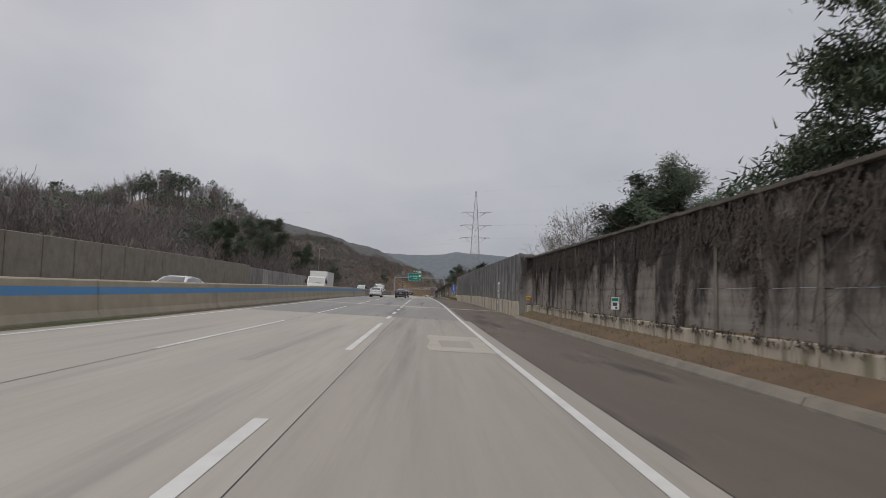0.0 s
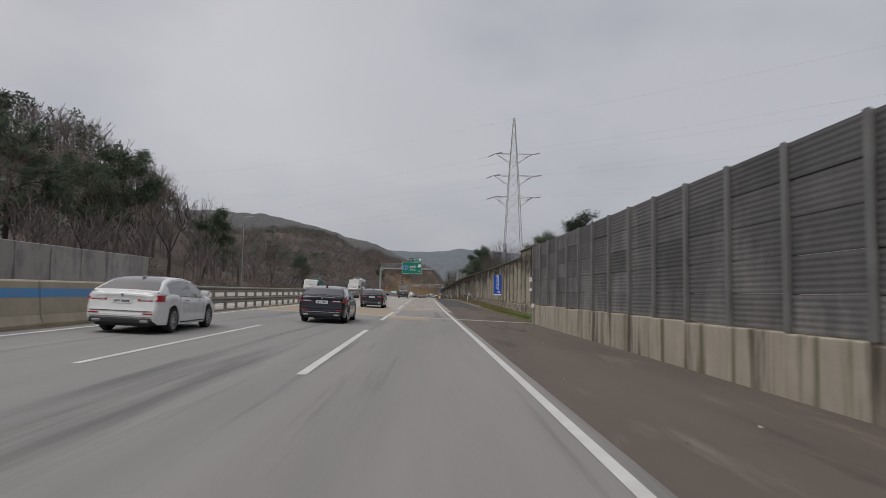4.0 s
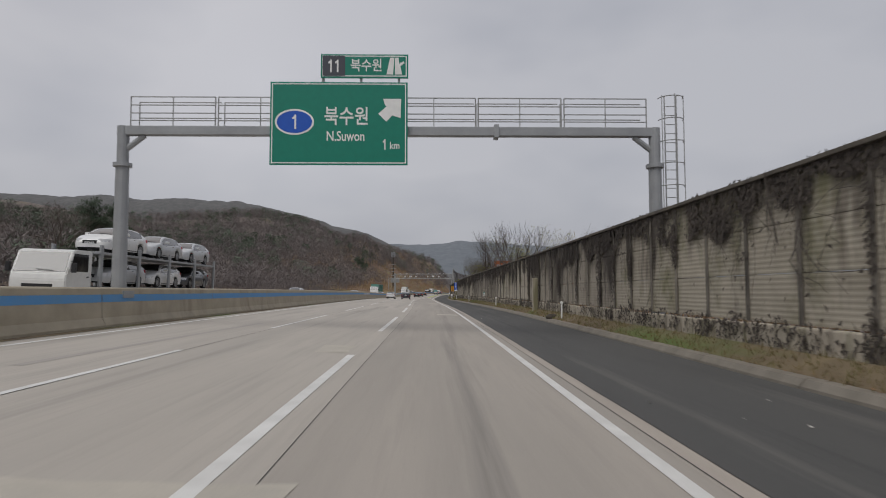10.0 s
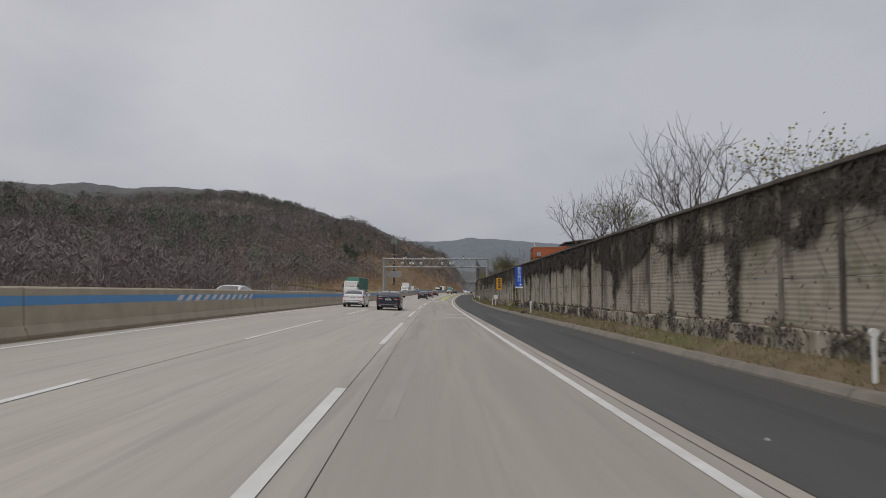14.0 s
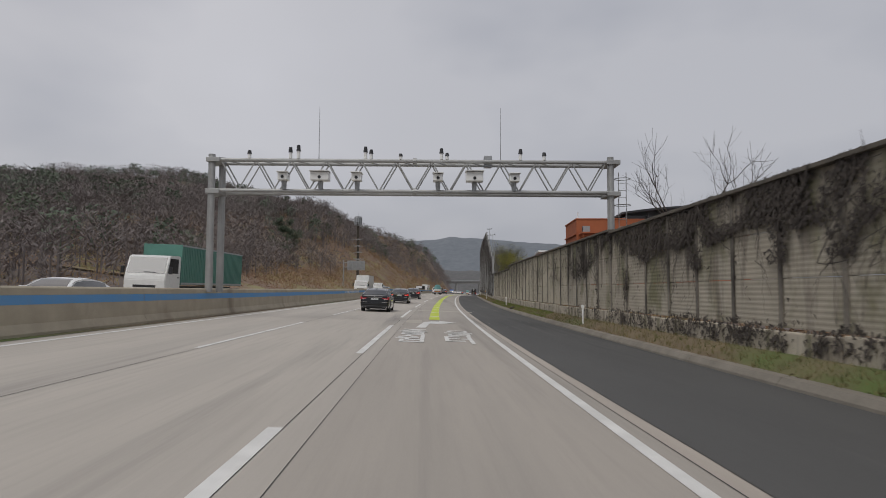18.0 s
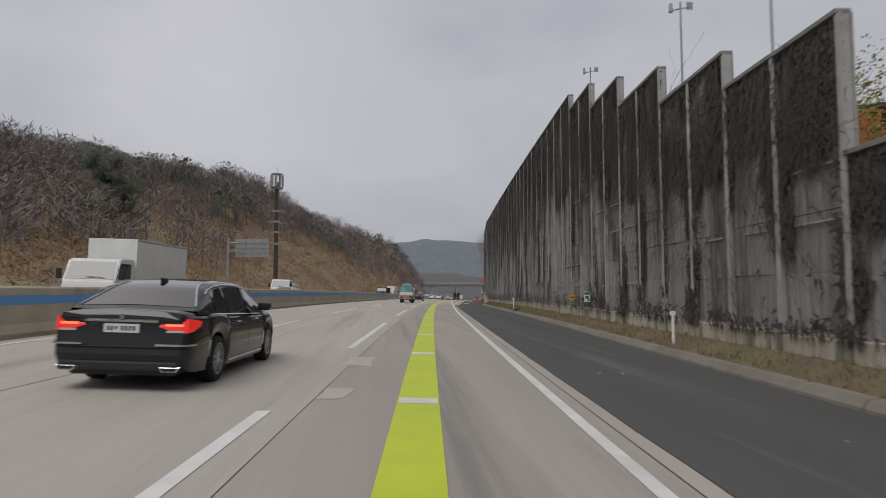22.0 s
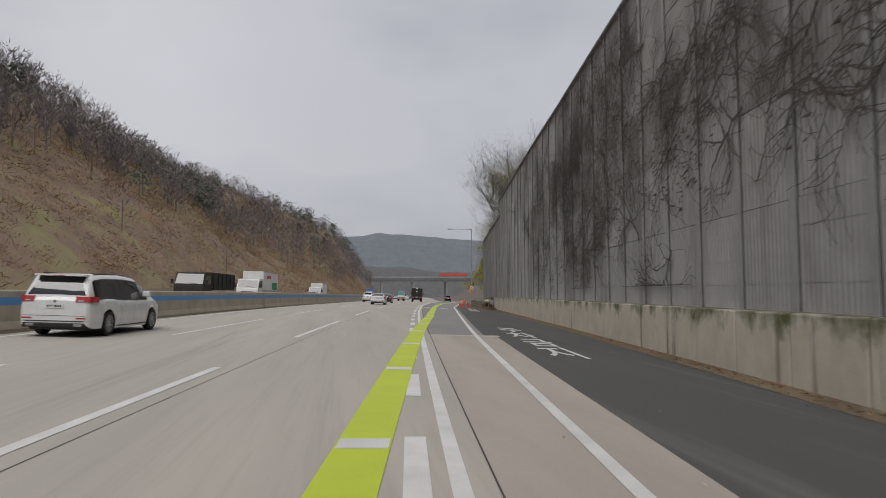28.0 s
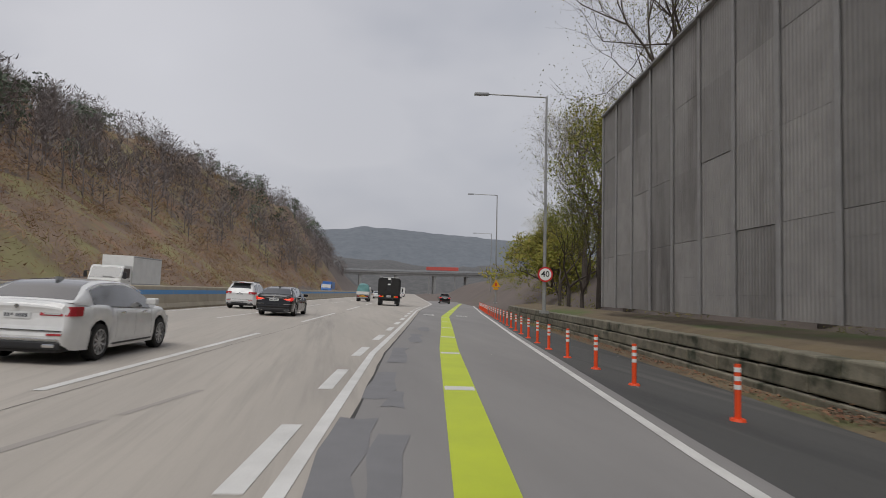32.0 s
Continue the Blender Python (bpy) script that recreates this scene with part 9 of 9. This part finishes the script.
car(road_pose(-3.9, 204.7), M_CAR_NAVY, "dark navy-black saloon car with red tail lights in the middle lane")
car(road_pose(-3.9, 346.0), M_CAR_NAVY, "dark navy-black saloon car with red tail lights in the middle lane")
car(road_pose(-3.95, 421.05), M_CAR_BLACK, "black limousine with dark tinted windows and chrome trim", "limousine")
car(road_pose(-4.0, 445.2), M_CAR_BLACK, "black limousine with glowing red tail lights", "limousine", True)
car(road_pose(-7.3, 352.0), M_CAR_WHITE, "white saloon car in the inner lane")
car(road_pose(-4.02, 467.5), M_CAR_BLACK, "black limousine with glowing red tail lights", "limousine", True)
truck(road_pose(-3.9, 541.0), "small white flatbed truck with a teal covered load", M_TRUCK_WHITE, "tarp", 2.9, 1.25, 1.68, 1.98, M_TARP_TEAL)
car(road_pose(-7.87, 592.5), M_CAR_WHITE, "white minivan with dark tinted windows in the inner lane", "minivan")
car(road_pose(-3.95, 573.7), M_CAR_BLACK, "black limousine with glowing red tail lights", "limousine", True)
car(road_pose(-3.63, 656.8), M_CAR_WHITE, "white saloon car in the middle lane")
car(road_pose(-7.6, 686.0), M_CAR_WHITE, "white sport utility car in the inner lane", "suv")
car(road_pose(-4.0, 678.5), M_CAR_BLACK, "black limousine with glowing red tail lights", "limousine", True)
truck(road_pose(0.45, 714.0), "dark canvas-covered lorry with red tail lights", M_TARP_DARK, "canvas", 4.4, 1.75, 2.3, 2.5, M_TARP_DARK, True, True)
truck(road_pose(-3.7, 733.0), "small white flatbed truck with a teal covered load", M_TRUCK_WHITE, "tarp", 2.9, 1.25, 1.68, 1.98, M_TARP_TEAL)
car(road_pose(8.6, 752.0), M_CAR_BLACK, "dark sport utility car with glowing tail lights in the exit lane", "suv", True)
for o, s, p in ((-3.8, 775, M_CAR_WHITE), (-0.2, 800, M_CAR_WHITE), (-7.6, 790, M_CAR_SILVER), (-3.8, 836, M_CAR_GREY), (-0.1, 850, M_CAR_WHITE), (-7.5, 870, M_CAR_WHITE)):
    car(road_pose(o, s), p, {M_CAR_WHITE: "white saloon car in far traffic", M_CAR_SILVER: "silver saloon car in far traffic", M_CAR_GREY: "dark grey saloon car in far traffic"}[p], lit=p is M_CAR_GREY)
truck(road_pose(-0.3, 880.0), "white box truck in far traffic", M_TRUCK_WHITE, "box", 5.0, 2.2, 2.1, 2.2)

# opposite carriageway, fronts towards us
truck(road_pose(-13.7, 90.0, 180), "white box truck on the opposite lanes", M_TRUCK_WHITE, "box", 6.2, 2.05, 2.2, 2.35)
car(road_pose(-13.7, 37.5, 180), M_CAR_WHITE, "white saloon car on the opposite lanes")
car(road_pose(-17.2, 12.0, 180), M_CAR_SILVER, "silver saloon car on the opposite lanes")
truck(road_pose(-17.2, 189.0, 180), "white flatbed truck with a dark green covered load", M_TRUCK_WHITE, "tarp", 5.2, 1.3, 2.0, 2.3, M_TARP_GREEN)
truck(road_pose(-13.7, 214.0, 180), "white box truck on the opposite lanes", M_TRUCK_WHITE, "box", 4.2, 2.0, 2.0, 2.2)
car(road_pose(-13.7, 224.0, 180), M_CAR_SILVER, "silver minivan on the opposite lanes", "minivan")
car(road_pose(-13.7, 340.0, 180), M_CAR_WHITE, "white saloon car on the opposite lanes")
car(road_pose(-17.3, 300.0, 180), M_CAR_SILVER, "silver saloon car on the opposite lanes")
truck(road_pose(-17.2, 432.0, 180), "white lorry with a green shipping container", M_TRUCK_WHITE, "box", 12.2, 2.5, 2.44, 3.0, M_BOX_GREEN, True)
car(road_pose(-13.7, 404.0, 180), M_CAR_WHITE, "white saloon car on the opposite lanes")
truck(road_pose(-13.7, 492.0, 180), "white box truck on the opposite lanes", M_TRUCK_WHITE, "box", 5.6, 2.2, 2.1, 2.3)
truck(road_pose(-17.2, 537.0, 180), "white flatbed truck with a grey covered load", M_TRUCK_WHITE, "tarp", 4.6, 0.8, 2.0, 2.3, M_GREY_PAINT)
car(road_pose(-13.7, 520.0, 180), M_CAR_SILVER, "silver saloon car on the opposite lanes")
truck(road_pose(-17.2, 638.0, 180), "dark tipper lorry on the opposite lanes", M_TARP_DARK, "tipper", 6.5, 1.5, 2.45, 2.7, M_TARP_DARK, True)
mover = truck(road_pose(-17.2, 656.0, 180), "white removal lorry with a green printed band", M_TRUCK_WHITE, "box", 7.0, 2.25, 2.35, 2.6, M_BOX_WHITE, True)
for sx in (1, -1):
    part("green_print", box(new_bm(), *sorted((sx * 1.172, sx * 1.185)), 0.4, 3.0, 1.45, 2.3, 0.0), plain("green_print", (0.02, 0.24, 0.10), 0.6), mover)
    part("red_print", box(new_bm(), *sorted((sx * 1.172, sx * 1.185)), 3.6, 5.6, 2.7, 3.05, 0.0), M_RUST_RED, mover)
truck(road_pose(-17.2, 696.0, 180), "white box truck on the opposite lanes", M_TRUCK_WHITE, "box", 5.0, 2.0, 2.1, 2.3)
car(road_pose(-13.7, 668.0, 180), M_CAR_SILVER, "silver saloon car on the opposite lanes")
truck(road_pose(-17.2, 808.0, 180), "blue lorry on the opposite lanes", M_TRUCK_BLUE, "box", 6.0, 1.9, 2.3, 2.6, M_TRUCK_BLUE, True)


def car_carrier():
    base = road_pose(-17.2, 260.0, 180)
    g = truck(base, "white car carrier lorry with two loading decks", M_TRUCK_WHITE, "none", 18.0, 2.0, 2.4, 2.75, None, True, name="car_carrier")
    part("lower_deck", box(new_bm(), -1.15, 1.15, 0.2, 17.4, 0.98, 1.1, 0.02), M_GREY_PAINT, g)
    part("upper_deck", box(new_bm(), -1.15, 1.15, 0.2, 17.4, 2.66, 2.78, 0.02), M_GREY_PAINT, g)
    for y in (0.4, 4.4, 8.8, 13.0, 17.2):
        for sx in (1, -1):
            part("deck_post", box(new_bm(), *sorted((sx * 1.08, sx * 1.2)), y - 0.12, y + 0.12, 1.0, 3.1, 0.02), M_GREY_PAINT, g)
    for y, z, p in ((1.6, 2.78, M_CAR_SILVER), (7.0, 2.78, M_CAR_SILVER), (12.4, 2.78, M_CAR_WHITE), (1.6, 1.1, M_CAR_GREY), (7.0, 1.1, M_CAR_WHITE), (12.4, 1.1, M_CAR_SILVER)):
        car(base @ Matrix.Translation((0, y, z)), p, {M_CAR_SILVER: "silver saloon car loaded on a car carrier", M_CAR_WHITE: "white saloon car loaded on a car carrier", M_CAR_GREY: "dark saloon car loaded on a car carrier"}[p])


car_carrier()
